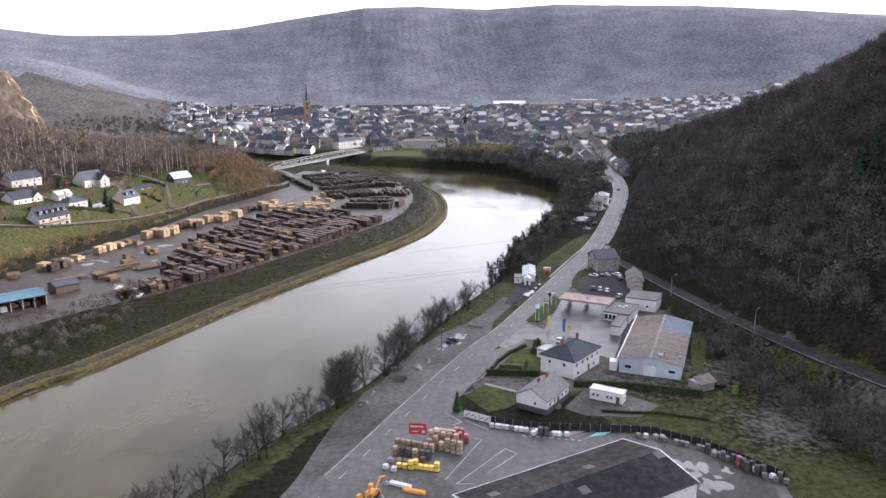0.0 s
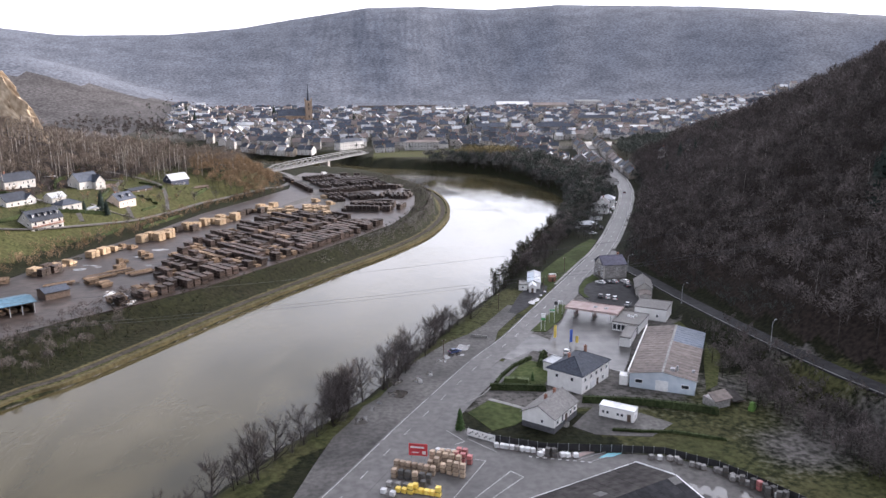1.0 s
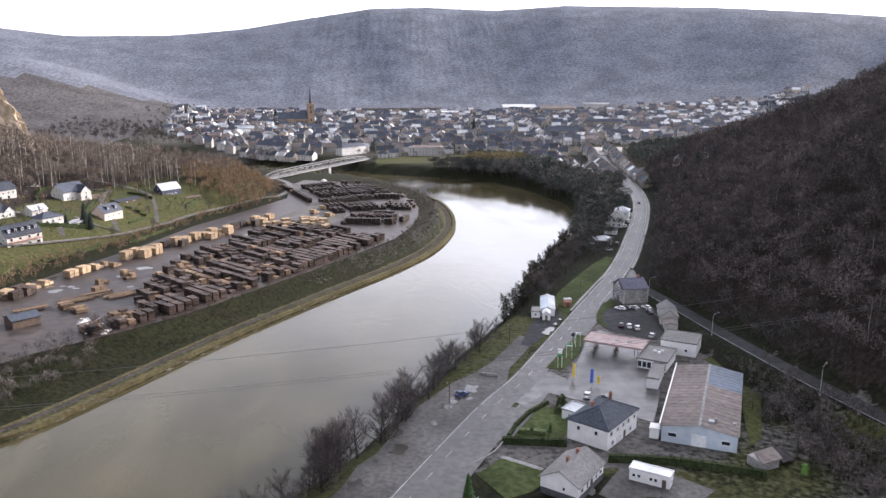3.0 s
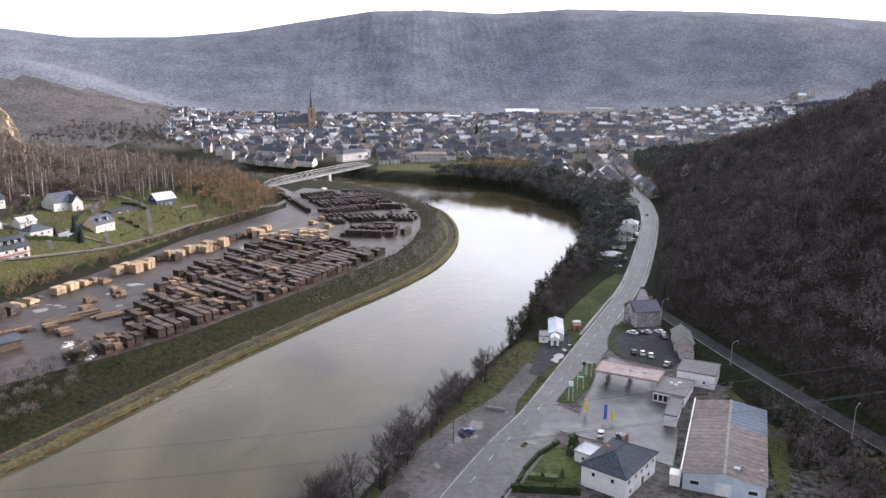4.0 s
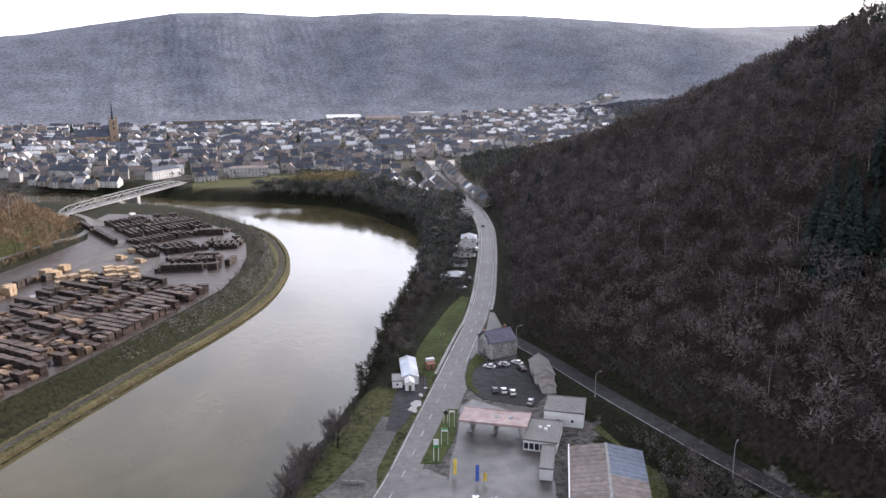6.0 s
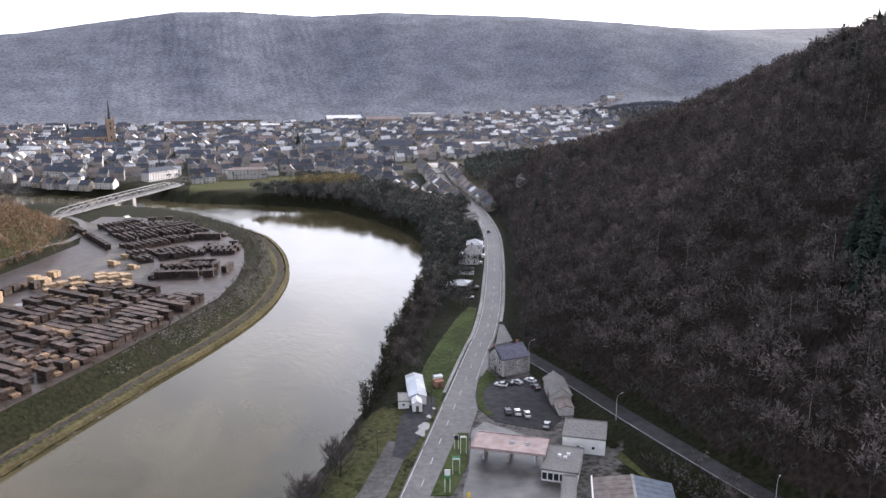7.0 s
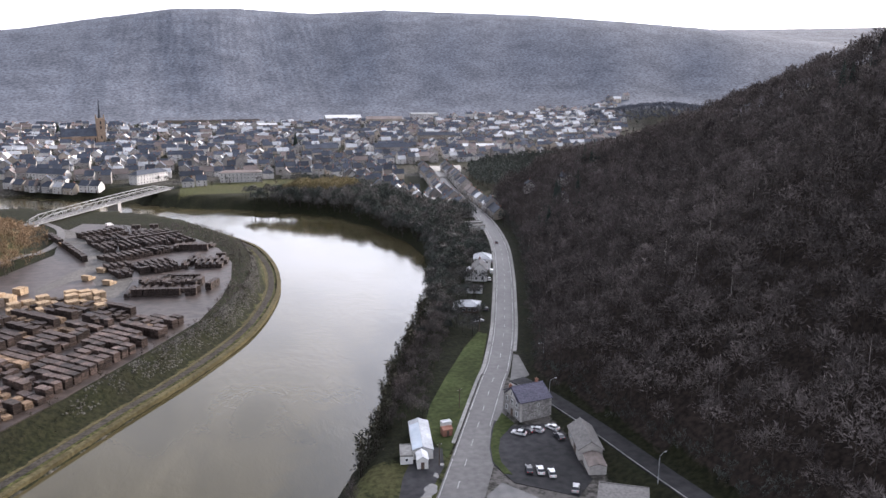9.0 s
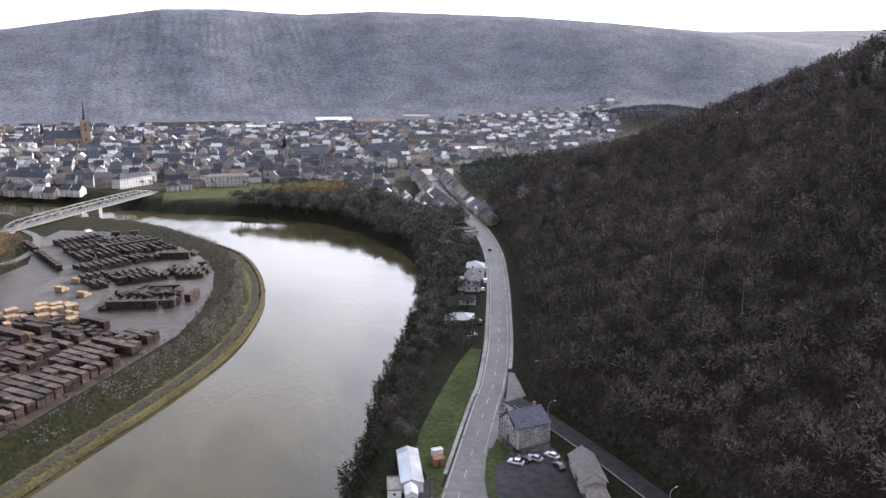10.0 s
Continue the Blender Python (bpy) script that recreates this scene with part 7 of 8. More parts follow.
scatter("garden_shrubs", SCRUB, st[kind_ == 0], [BARK, HEDGE], "dark evergreen garden shrubs on the hillside", "shrubs")
scatter("garden_bare_shrubs", SCRUB, st[kind_ == 1], [BARK, TWIG], "bare garden shrubs on the hillside", "shrubs")
scatter("garden_russet_shrubs", SCRUB, st[kind_ == 2], [BARK, RUSSET], "russet garden shrubs on the hillside", "shrubs")

def stone(seed):
    r = np.random.RandomState(seed)
    n, v, t = 5, [], []
    for rad, z in ((1.1, -0.4), (0.7, 0.3)):
        for k in range(n):
            a = 2 * math.pi * (k + 0.5 * (z > 0)) / n
            q = rad * r.uniform(0.7, 1.2)
            v.append((q * math.cos(a), q * math.sin(a), z + r.uniform(-0.1, 0.1)))
    v.append((r.uniform(-0.2, 0.2), r.uniform(-0.2, 0.2), 0.45))
    for k in range(n):
        t += [(k, (k + 1) % n, n + k), ((k + 1) % n, n + (k + 1) % n, n + k), (n + k, n + (k + 1) % n, 2 * n)]
    return np.array(v), np.array(t), np.zeros(len(t), int)


# ---- single trees along the river and in gardens ----
def tree_thing(name, label, arrays, wood, crown_mat, category="tree"):
    v, t, m = arrays
    h = thing(name, label, category)
    for slot, pname, pm in ((0, "trunk", wood), (1, "crown", crown_mat)):
        pick = t[m == slot]
        keep, back = np.unique(pick, return_inverse=True)
        ob = new(pname, arrays_mesh(pname, v[keep], back.reshape(-1, 3), np.zeros(len(pick)), [pm]))
        ob.parent = h
    return h


def plant(template, spots, fresh):
    for x, y, sc, turn in spots:
        m = pose(x, y, level(x, y) - 0.1, 0, 0, turn) @ Matrix.Scale(sc, 4)
        if fresh:
            template.matrix_world, fresh = m, False
        else:
            copy = copy_thing(template, pose(x, y, level(x, y) - 0.1, 0, 0, turn))
            copy.scale = (sc, sc, sc)


river_trees = [tree_thing("riverside_tree", "bare many-branched riverside tree on the bank", bare_tree(200 + k, 9.5, 3.5, 22, 900, 0.2, 0.045, 0.9, 0.06, 0, 0.0042, 230), BARK, TWIG) for k in range(3)]
u_line = finer([(p[0], p[1], 0.0) for p in RIGHT_BANK[1:10]], 2)
spots = [[], [], []]
rng = random.Random(21)
for lo, hi, gap, small, large in ((150, 228, 3.0, 0.6, 1.4), (228, 264, 2.6, 0.8, 1.65), (264, 300, 3.0, 0.6, 1.25), (300, 330, 6.5, 0.55, 0.9), (368, 445, 9, 0.6, 0.9)):
    yv = lo
    while yv < hi:
        xv = float(np.interp(yv, [p[1] for p in u_line], [p[0] for p in u_line]))
        spots[rng.randrange(3)].append((xv + rng.uniform(3.5, 9) + (4 if yv < 228 else 0), yv + rng.uniform(-1, 1), rng.uniform(small, large), rng.uniform(0, 360)))
        yv += gap * rng.choice((0.25, 0.5, 0.9, 1.3, 2.0))
spots[0] += [(29, 307, 1.25, 20), (20, 293, 1.0, 80)]
for k in range(3):
    plant(river_trees[k], spots[k], True)
ivy_tree = tree_thing("ivy_clad_tree", "tall narrow ivy-clad tree leaning over the bank", bare_tree(220, 11.5, 1.5, 12, 260, 0.26, 0.06, 0.6, 0.06, 150, 0.02), BARK, mat("dark_ivy", (0.018, 0.02, 0.014), (0.05, 0.048, 0.036), 1.5, 0.95, 0.0, island=0.3, spec=0.05))
lean_spots = []
yv = 344.0
while yv < 470:
    xv = float(np.interp(yv, [p[1] for p in RIGHT_BANK], [p[0] for p in RIGHT_BANK]))
    lean_spots.append((xv + rng.uniform(2.5, 7.0), yv, rng.uniform(0.75, 1.2), rng.uniform(0, 360)))
    yv += rng.uniform(1.6, 4.2)
plant(ivy_tree, lean_spots, True)
garden_tree = tree_thing("garden_tree", "bare garden tree on the hillside lawn", bare_tree(210, 8, 3.2, 16, 700, 0.16, 0.05, 0.5, 0.2), BARK, TWIG)
plant(garden_tree, [(-150, 470, 0.9, 0), (-138, 500, 1.0, 60), (-146, 520, 0.8, 20), (-130, 540, 0.9, 100), (-168, 520, 0.8, 0), (-186, 470, 0.8, 40), (-152, 432, 0.8, 10), (-120, 556, 0.9, 200), (20, 866, 0.8, 0), (48, 868, 0.9, 90), (70, 872, 0.9, 10), (60, 862, 0.7, 200), (5, 862, 0.7, 0)], True)
spruce_tree = tree_thing("spruce", "dark green spruce in a hillside garden", spruce(300, 13, 3.0, 18, 16), BARK, NEEDLE)
plant(spruce_tree, [(-165, 474, 0.95, 0), (-161, 471, 0.75, 60), (-170, 463, 0.55, 20), (-185, 385, 0.6, 0), (-160, 1290, 1.6, 0), (-240, 1180, 1.4, 0), (-60, 1210, 1.3, 50), (-330, 1300, 1.6, 0), (-200, 1350, 1.5, 0), (110, 1180, 1.3, 0), (-20, 1130, 1.2, 0), (165, 742, 0.9, 0), (-300, 1230, 1.5, 0)], True)
conifer = tree_thing("conifer", "narrow green garden conifer by the lawn", spruce(301, 6.2, 1.3, 16, 14), BARK, mat("garden_conifer_needles", (0.03, 0.055, 0.02), (0.06, 0.09, 0.035), 1.0, 0.95, 0, island=0.25, spec=0.1))
plant(conifer, [(17.6, 216.6, 1.0, 0), (42, 247, 0.5, 40)], True)


# pale rock face of an old quarry above the left wood
rock = Shape()
nu, nv = 44, 20
for j in range(nv + 1):
    for i in range(nu + 1):
        a = math.pi * (0.02 + 1.2 * i / nu)
        k = j / nv
        ro = 62 * (1 - 0.62 * k ** 1.3) + 5 * noise.noise((i * 0.23, j * 0.4, 1)) + 2.4 * noise.noise((i * 0.9, j * 1.1, 5))
        rock.v.append((-336 + ro * math.sin(a) * 1.25, 690 - ro * math.cos(a - 1.9) * 0.8, 30 + 66 * k + 3 * noise.noise((i * 0.4, j * 0.3, 9))))
for j in range(nv):
    for i in range(nu):
        q = j * (nu + 1) + i
        rock.f.append((q, q + 1, q + nu + 2, q + nu + 1)), rock.m.append(0)
rock.f.append(tuple(nv * (nu + 1) + i for i in range(nu + 1))), rock.m.append(0)
solid("quarry_face", rock, ROCK, "pale ochre rock face of an old hillside quarry", "rock face", "structure")


# stone pitching on the embankment round the bend
ROCKS = [stone(50 + k) for k in range(5)]
x, y = spread_points(-40, 40, 395, 640, 0.62, lambda a, b: inside(a, b, LEFT_LAND) & (near_line(a, b, LEFT_BANK)[0] > np.interp(b, [395, 450, 500, 640], [13, 10.5, 9.5, 9.0])) & (near_line(a, b, LEFT_BANK)[0] < np.interp(b, [395, 430, 470, 560, 640], [17, 19, 18, 15, 13.5])) & (wave(a, b, 5.0, 3.0) + 0.8 * rs.uniform(-1, 1, len(a)) > np.interp(b, [395, 440, 520, 600, 640], [0.6, -0.1, -0.5, -0.5, 0.3])))
st = stand(x, y, [0, 1, 2, 3, 4], 0.25, 0.55)
st[:, 2] += 0.15
scatter("stone_pitching", ROCKS, st, [mat("pitching_stone", (0.036, 0.035, 0.031), (0.075, 0.072, 0.065), 1.2, 0.9, 0.3, wide=0.3, spec=0.2, island=0.3)], "grey stone pitching on the embankment", "stones")


# ---- vehicles ----
def car_paint(name, c):
    return mat(name, c, tuple(min(1, v * 1.12 + 0.01) for v in c), 0.6, 0.28, 0.0, wide=0.05)


def car(label, paint, van=False):
    """A car, 4.3 m long, nose towards +x."""
    h = thing("van" if van else "car", label, "van" if van else "car", None, "parked cars")
    W = 1.76
    if van:
        side = [(-2.3, 0.35), (2.35, 0.35), (2.4, 0.9), (1.7, 1.15), (1.2, 1.9), (-2.25, 1.95), (-2.35, 0.9)]
        glass = [(1.68, 1.12), (1.22, 1.78), (0.2, 1.8), (0.2, 1.15)]
    else:
        side = [(-2.1, 0.32), (2.1, 0.32), (2.18, 0.62), (1.9, 0.82), (1.05, 0.93), (-1.95, 0.98), (-2.15, 0.75)]
        glass = [(1.05, 0.92), (0.4, 1.38), (-1.1, 1.42), (-1.85, 0.97)]
    s = Shape()
    n = len(side)
    v = [(x, -W / 2, z) for x, z in side] + [(x, W / 2, z) for x, z in side]
    s.add(v, [tuple(range(n)), tuple(range(2 * n - 1, n - 1, -1))] + [(i, n + i, n + (i + 1) % n, (i + 1) % n) for i in range(n)])
    part("body", s, paint, h)
    gs, m = Shape(), len(glass)
    e = 0.02 if van else 0.16
    v = [(x, -W / 2 + (e if z > 1.0 else 0.0) - (0.01 if van else 0), z) for x, z in glass] + [(x, W / 2 - (e if z > 1.0 else 0.0) + (0.01 if van else 0), z) for x, z in glass]
    gs.add(v, [tuple(range(m - 1, -1, -1)), tuple(range(m, 2 * m))] + [(i, (i + 1) % m, m + (i + 1) % m, m + i) for i in range(m)])
    part("glasshouse", gs, GLASS, h, "dark glazing")
    if not van:
        part("roof_panel", Shape().box(-0.38, 0, 1.39, 1.5, 1.4, 0.07, taper=0.93), paint, h)
    for x in (-1.3, 1.35):
        for y in (-W / 2 + 0.06, W / 2 - 0.06):
            w = part("wheel", Shape().wheel(x, y, 0.32, 0.32, 0.22, 12), RUBBER, h)
            part("rim", Shape().wheel(x, y, 0.32, 0.19, 0.24, 10), METAL, w)
    for y in (-0.62, 0.62):
        part("headlight", Shape().box(2.12 if not van else 2.36, y, 0.62, 0.1, 0.36, 0.16), WHITE_STEEL, h)
        part("tail_light", Shape().box(-2.12 if not van else -2.32, y, 0.75, 0.08, 0.3, 0.16), RED, h)
    return h


CARS = {k: car(lab, p, van) for k, lab, p, van in (
    ("white", "small white hatchback parked on tarmac", car_paint("white_car_paint", (0.72, 0.72, 0.72)), False),
    ("dark", "dark grey parked hatchback with black glazing", car_paint("dark_car_paint", (0.03, 0.03, 0.035)), False),
    ("blue", "dark blue parked saloon on gravel", car_paint("blue_car_paint", (0.03, 0.05, 0.14)), False),
    ("silver", "silver parked saloon with dark glazing", car_paint("silver_car_paint", (0.42, 0.43, 0.44)), False),
    ("van", "white panel van parked beside a building", car_paint("van_paint", (0.7, 0.7, 0.7)), True))}
for kind, spots in (("white", ((57.1, 268.6, 70), (90.2, 350.9, 140), (87.5, 329.2, 75), (89.8, 327, 75), (101, 351.4, 120), (112.6, 452.5, 5), (-215, 530, 10), (139.5, 514, 70), (154, 552, 70))),
                    ("dark", ((62.2, 266.2, 100), (93, 351.6, 130), (100.4, 345.6, 95), (84.8, 330.4, 75), (121.2, 467, 70), (172.6, 594, 72), (-120, 893, 60))),
                    ("blue", ((20.4, 271.6, 30),)),
                    ("silver", ((95.9, 351.4, 128), (153, 549, 70), (-88, 664, 60), (92.5, 318.5, 60), (-140, 900, 55), (-131, 893, 55))),
                    ("van", ((145.6, 528, 70), (-60, 700, 40)))):
    for i, (x, y, a) in enumerate(spots):
        z = level(x, y)
        if x > 0 and y < 600:
            z = 5.03
        if kind == "dark" and y == 594:
            z = 5.23
        m = pose(x, y, max(z, 5.03) + 0.02, 0, 0, a)
        if i:
            copy_thing(CARS[kind], m)
        else:
            CARS[kind].matrix_world = m

# ---- street furniture ----
def lamp_post(x, y, z, h, turn):
    p = thing("street_lamp", "tall galvanised street lamp with a curved arm", "street lamp", pose(x, y, z, 0, 0, turn))
    part("base", Shape().tube([(0, 0, -0.3), (0, 0, 1.0)], [0.14, 0.13], 8), METAL, p)
    part("pole", Shape().tube([(0, 0, 0.9), (0, 0, h - 1.2), (0.25, 0, h - 0.4), (0.9, 0, h), (2.0, 0, h + 0.15)], [0.1, 0.07, 0.06, 0.05, 0.04], 8), METAL, p)
    part("lamp_head", Shape().box(2.2, 0, h + 0.06, 0.8, 0.3, 0.16, taper=0.8), METAL, p)


for x, y, z, h, a in ((116.2, 250, 12.2, 8.6, 40), (111.4, 311.5, 8.0, 7.6, 20), (107.2, 368, 5.3, 8, 10), (131, 196, 15, 8.4, 30), (120, 402, 5.1, 7.5, 200), (146, 500, 5.1, 7.5, 200)):
    lamp_post(x, y, z, h, a)


def pole(x, y, z, h, arms=1):
    p = thing("utility_pole", "weathered wooden utility pole with a crossarm", "utility pole", pose(x, y, z, 0, 0, 20))
    part("post", Shape().tube([(0, 0, -0.4), (0, 0, h)], [0.16, 0.11], 8), WOOD_DARK, p)
    for k in range(arms):
        part("crossarm", Shape().box(0, 0, h - 0.5 - 0.5 * k, 1.6, 0.1, 0.12), WOOD_DARK, p)
        for u in (-0.7, 0, 0.7):
            part("insulator", Shape().tube([(u, 0, h - 0.38 - 0.5 * k), (u, 0, h - 0.18 - 0.5 * k)], [0.05, 0.04], 6), WHITE_STEEL, p)


for x, y in ((16.5, 267), (41, 317), (63, 340), (109, 441), (79, 373)):
    pole(x, y, 4.95, 6.5)
for dy, dz in ((0, 0), (2.5, -5), (4.0, -6)):
    c = Shape()
    pts = [(u, 156 + dy, 63.5 + dz + 0.09 * (u + 5) + 0.00035 * (u + 5) ** 2) for u in range(-300, 341, 20)]
    c.tube(pts, [0.018] * len(pts), 4)
    solid("power_cable", c, GREY_PLINTH, "thin overhead power cable slung across the valley", "cable", "structure")


def pole_sign(x, y, h, w, tall, panels, label, turn=-20):
    p = thing("pole_sign", label, "sign", pose(x, y, 5.0, 0, 0, turn))
    for u in (-w / 2, w / 2):
        part("post", Shape().tube([(u, 0, 0), (u, 0, h)], [0.07, 0.07], 8), WHITE_STEEL, p)
    for k, m in enumerate(panels):
        part("panel", Shape().box(0, 0, h - tall * (k + 1), w + 0.1, 0.22, tall - 0.06), m, p)


GREEN = mat("green_paint", (0.04, 0.24, 0.08), (0.06, 0.3, 0.11), 1.0, 0.5, 0.05)
pole_sign(53.6, 291.4, 6.4, 1.3, 0.8, (WHITE_STEEL, WHITE_STEEL, GREEN), "white and green price pylon of a filling station")
pole_sign(58.4, 299.5, 5.2, 1.8, 0.5, (GREEN, WHITE_STEEL), "slim green-topped frame sign on the grass island")
pole_sign(63.6, 309.4, 5.4, 1.6, 0.5, (WHITE_STEEL,), "tall white goal-shaped sign frame on the grass island")
pole_sign(62.6, 312.6, 4.2, 1.1, 1.3, (BLACK,), "black square sign board by the canopy")
for x, y, m, lab in ((55.4, 281.6, YELLOW, "tall narrow yellow advertising banner on a pole"), (59.9, 276.8, BLUE, "tall narrow blue advertising banner on a pole"), (61.8, 276.2, YELLOW, "short yellow advertising banner on a pole")):
    f = thing("banner_flag", lab, "banner", pose(x, y, 5.0, 0, 0, -10))
    tall = 3.2 if x > 61 else 5.4
    part("pole", Shape().tube([(0, 0, 0), (0, 0, tall), (0.3, 0, tall + 0.15)], [0.04, 0.035, 0.02], 6), METAL, f)
    sh = Shape()
    for k in range(6):
        z0, z1 = 0.8 + (tall - 0.9) * k / 6, 0.8 + (tall - 0.9) * (k + 1) / 6
        b0, b1 = 0.08 * math.sin(k * 1.1), 0.08 * math.sin((k + 1) * 1.1)
        sh.add([(0.04, 0, z0), (0.95, b0, z0), (0.95, b1, z1), (0.04, 0, z1), (0.04, 0.02, z0), (0.95, b0 + 0.02, z0), (0.95, b1 + 0.02, z1), (0.04, 0.02, z1)], [(0, 1, 2, 3), (7, 6, 5, 4), (1, 5, 6, 2)])
    part("cloth", sh, m, f)
barrier = thing("concrete_barrier", "low white concrete barrier across the parking strip", "barrier", pose(30.0, 286.2, 5.0, 0, 0, -22))
for k in range(3):
    part("block", Shape().box(-2.1 + 2.1 * k, 0, 0, 2.0, 0.5, 0.85, taper=0.8), CONCRETE, barrier)

# ---- builders' merchant ----
TAN = mat("tan_blocks", (0.3, 0.225, 0.16), (0.4, 0.31, 0.23), 0.5, 0.85, 0.3, vary=0.25)
GREYB = mat("grey_blocks", (0.16, 0.155, 0.15), (0.26, 0.25, 0.24), 0.5, 0.85, 0.3, vary=0.3)
DARKB = mat("dark_blocks", (0.05, 0.048, 0.045), (0.1, 0.095, 0.09), 0.5, 0.85, 0.3, vary=0.3)
BAG = mat("white_bulk_bags", (0.5, 0.5, 0.5), (0.68, 0.68, 0.67), 0.4, 0.8, 0.3, vary=0.2)
REDP = mat("red_block_wrap", (0.32, 0.1, 0.1), (0.4, 0.15, 0.14), 0.5, 0.6, 0.2, vary=0.2)


def pallet_stack(material, label, levels):
    """Wrapped goods on wooden pallets, one above the other."""
    h = thing("pallet_stack", label, "pallet", None, "pallets in the merchant's yard")
    z = 0
    for k in range(levels):
        part("pallet", Shape().box(0, 0, z, 1.2, 1.2, 0.14), WOOD_DARK, h)
        part("wrapped_load", Shape().box(0.02 * (-1) ** k, 0, z + 0.14, 1.14, 1.16, 0.98, 0, 2 * k - 1, 0.97), material, h)
        z += 1.12
    return h


PAL = {k: [pallet_stack(m, lab, n), False] for k, m, lab, n in (("tan2", TAN, "two wrapped pallets of tan blocks", 2), ("tan3", TAN, "three wrapped pallets of tan blocks", 3), ("grey1", GREYB, "single pallet of grey paving", 1), ("dark2", DARKB, "two pallets of dark roof tiles", 2), ("yel1", YELLOW, "single pallet wrapped in yellow film", 1), ("yel2", YELLOW, "two pallets wrapped in yellow film", 2), ("bag", BAG, "white bulk bag of sand on a pallet", 1), ("red2", REDP, "two pallets of red wrapped blocks", 2))}


def drop_pallet(kind, x, y, a):
    m = pose(x, y, 5.03, 0, 0, a)
    if PAL[kind][1]:
        copy_thing(PAL[kind][0], m)
    else:
        PAL[kind][0].matrix_world, PAL[kind][1] = m, True


rng = random.Random(8)
for a, b, n, kinds in (((1.2, 197.2), (9.4, 193.6), 7, ("tan2",)), ((9.0, 196.4), (16.2, 192.2), 6, ("tan2", "tan3")), ((9.6, 199.0), (15.6, 196.2), 5, ("tan3",)), ((0.6, 193.2), (8.4, 190.2), 6, ("dark2", "dark2", "tan2")), ((-0.6, 189.6), (7, 187.4), 5, ("dark2", "grey1")), ((1.4, 187.0), (4.2, 186.0), 3, ("yel2", "yel1")), ((5.2, 186.4), (10.2, 184.6), 5, ("yel2", "yel2", "yel1")), ((11.2, 204.2), (15.0, 203.0), 4, ("bag",)), ((12.0, 201.6), (15.0, 200.6), 3, ("tan2",)), ((15.4, 200.4), (18.4, 198.2), 3, ("red2",)), ((-1.8, 186.6), (0.2, 185.4), 2, ("bag",)), ((16.2, 202), (17.6, 201.4), 2, ("red2",))):
    for k in range(n):
        t = k / max(1, n - 1)
        drop_pallet(rng.choice(kinds), a[0] + (b[0] - a[0]) * t, a[1] + (b[1] - a[1]) * t, -24 + rng.uniform(-3, 3))
for a, b, n, kinds in (((26, 206.6), (37, 202.4), 10, ("bag", "grey1", "bag")), ((36, 201.4), (44, 200.2), 6, ("dark2", "dark2", "bag")), ((62, 198.2), (68, 196.8), 4, ("bag", "grey1")), ((68, 195.6), (76, 190.4), 8, ("bag", "grey1")), ((76.5, 189.4), (88, 174), 15, ("dark2", "red2", "grey1", "dark2", "bag")), ((77, 187.2), (86, 175), 8, ("grey1", "dark2"))):
    for k in range(n):
        t = k / max(1, n - 1)
        if rng.random() < 0.85:
            drop_pallet(rng.choice(kinds), a[0] + (b[0] - a[0]) * t + rng.uniform(-0.3, 0.3), a[1] + (b[1] - a[1]) * t - 0.6, rng.uniform(-30, 30))

board = thing("sign_board", "large red trade sign on steel posts", "sign", pose(6.2, 196.9, 5.0, 0, 0, -12))
for u in (-1.7, 1.7):
    part("post", Shape().box(u, 0, 0, 0.16, 0.16, 5.2), METAL, board)
face = part("panel", Shape().box(0, -0.12, 3.4, 4.4, 0.1, 3.0), RED, board)
part("bar", Shape().box(-0.2, -0.185, 5.3, 3.2, 0.02, 0.42), WHITE_STEEL, face)
part("bar", Shape().box(-0.7, -0.185, 4.1, 1.8, 0.02, 0.2), WHITE_STEEL, face)
part("bar", Shape().box(1.4, -0.185, 3.8, 0.8, 0.02, 0.8), WHITE_STEEL, face)

# black sheet fence round the yard, in panels between posts
FENCE = [(19.6, 213.4), (27, 208.2), (38, 203.8), (56, 201.4), (66, 199.8), (76.4, 192.2), (82, 185), (89, 175.2)]
fence = thing("sheet_fence", "black sheet-clad fence round the merchant's yard", "fence", pose(0, 0, 4.95))
for (ax, ay), (bx, by) in zip(FENCE, FENCE[1:]):
    n = max(1, round(math.dist((ax, ay), (bx, by)) / 2.6))
    a = math.degrees(math.atan2(by - ay, bx - ax))
    for k in range(n):
        u = (k + 0.5) / n
        L = math.dist((ax, ay), (bx, by)) / n
        part("panel", Shape().box(ax + (bx - ax) * u, ay + (by - ay) * u, 0.05, L - 0.06, 0.05, 1.85, 0, a), BLACK, fence)
        part("post", Shape().box(ax + (bx - ax) * k / n, ay + (by - ay) * k / n, 0, 0.1, 0.1, 2.0), METAL, fence)
mural = thing("hoarding", "white boarded hoarding with faded grey marks", "hoarding", pose(22.6, 210.7, 5.0, 0, 0, -35))
for k in range(4):
    p = part("panel", Shape().box(-3 + 2 * k, -0.25, 0.1, 1.94, 0.08, 1.9), WHITE, mural)
    for q in range(3):
        part("mark", Shape().box(-3.5 + 2 * k + 0.5 * q, -0.3, 0.5 + 0.35 * ((q + k) % 3), 0.34, 0.02, 0.4), GREY_PLINTH, p)


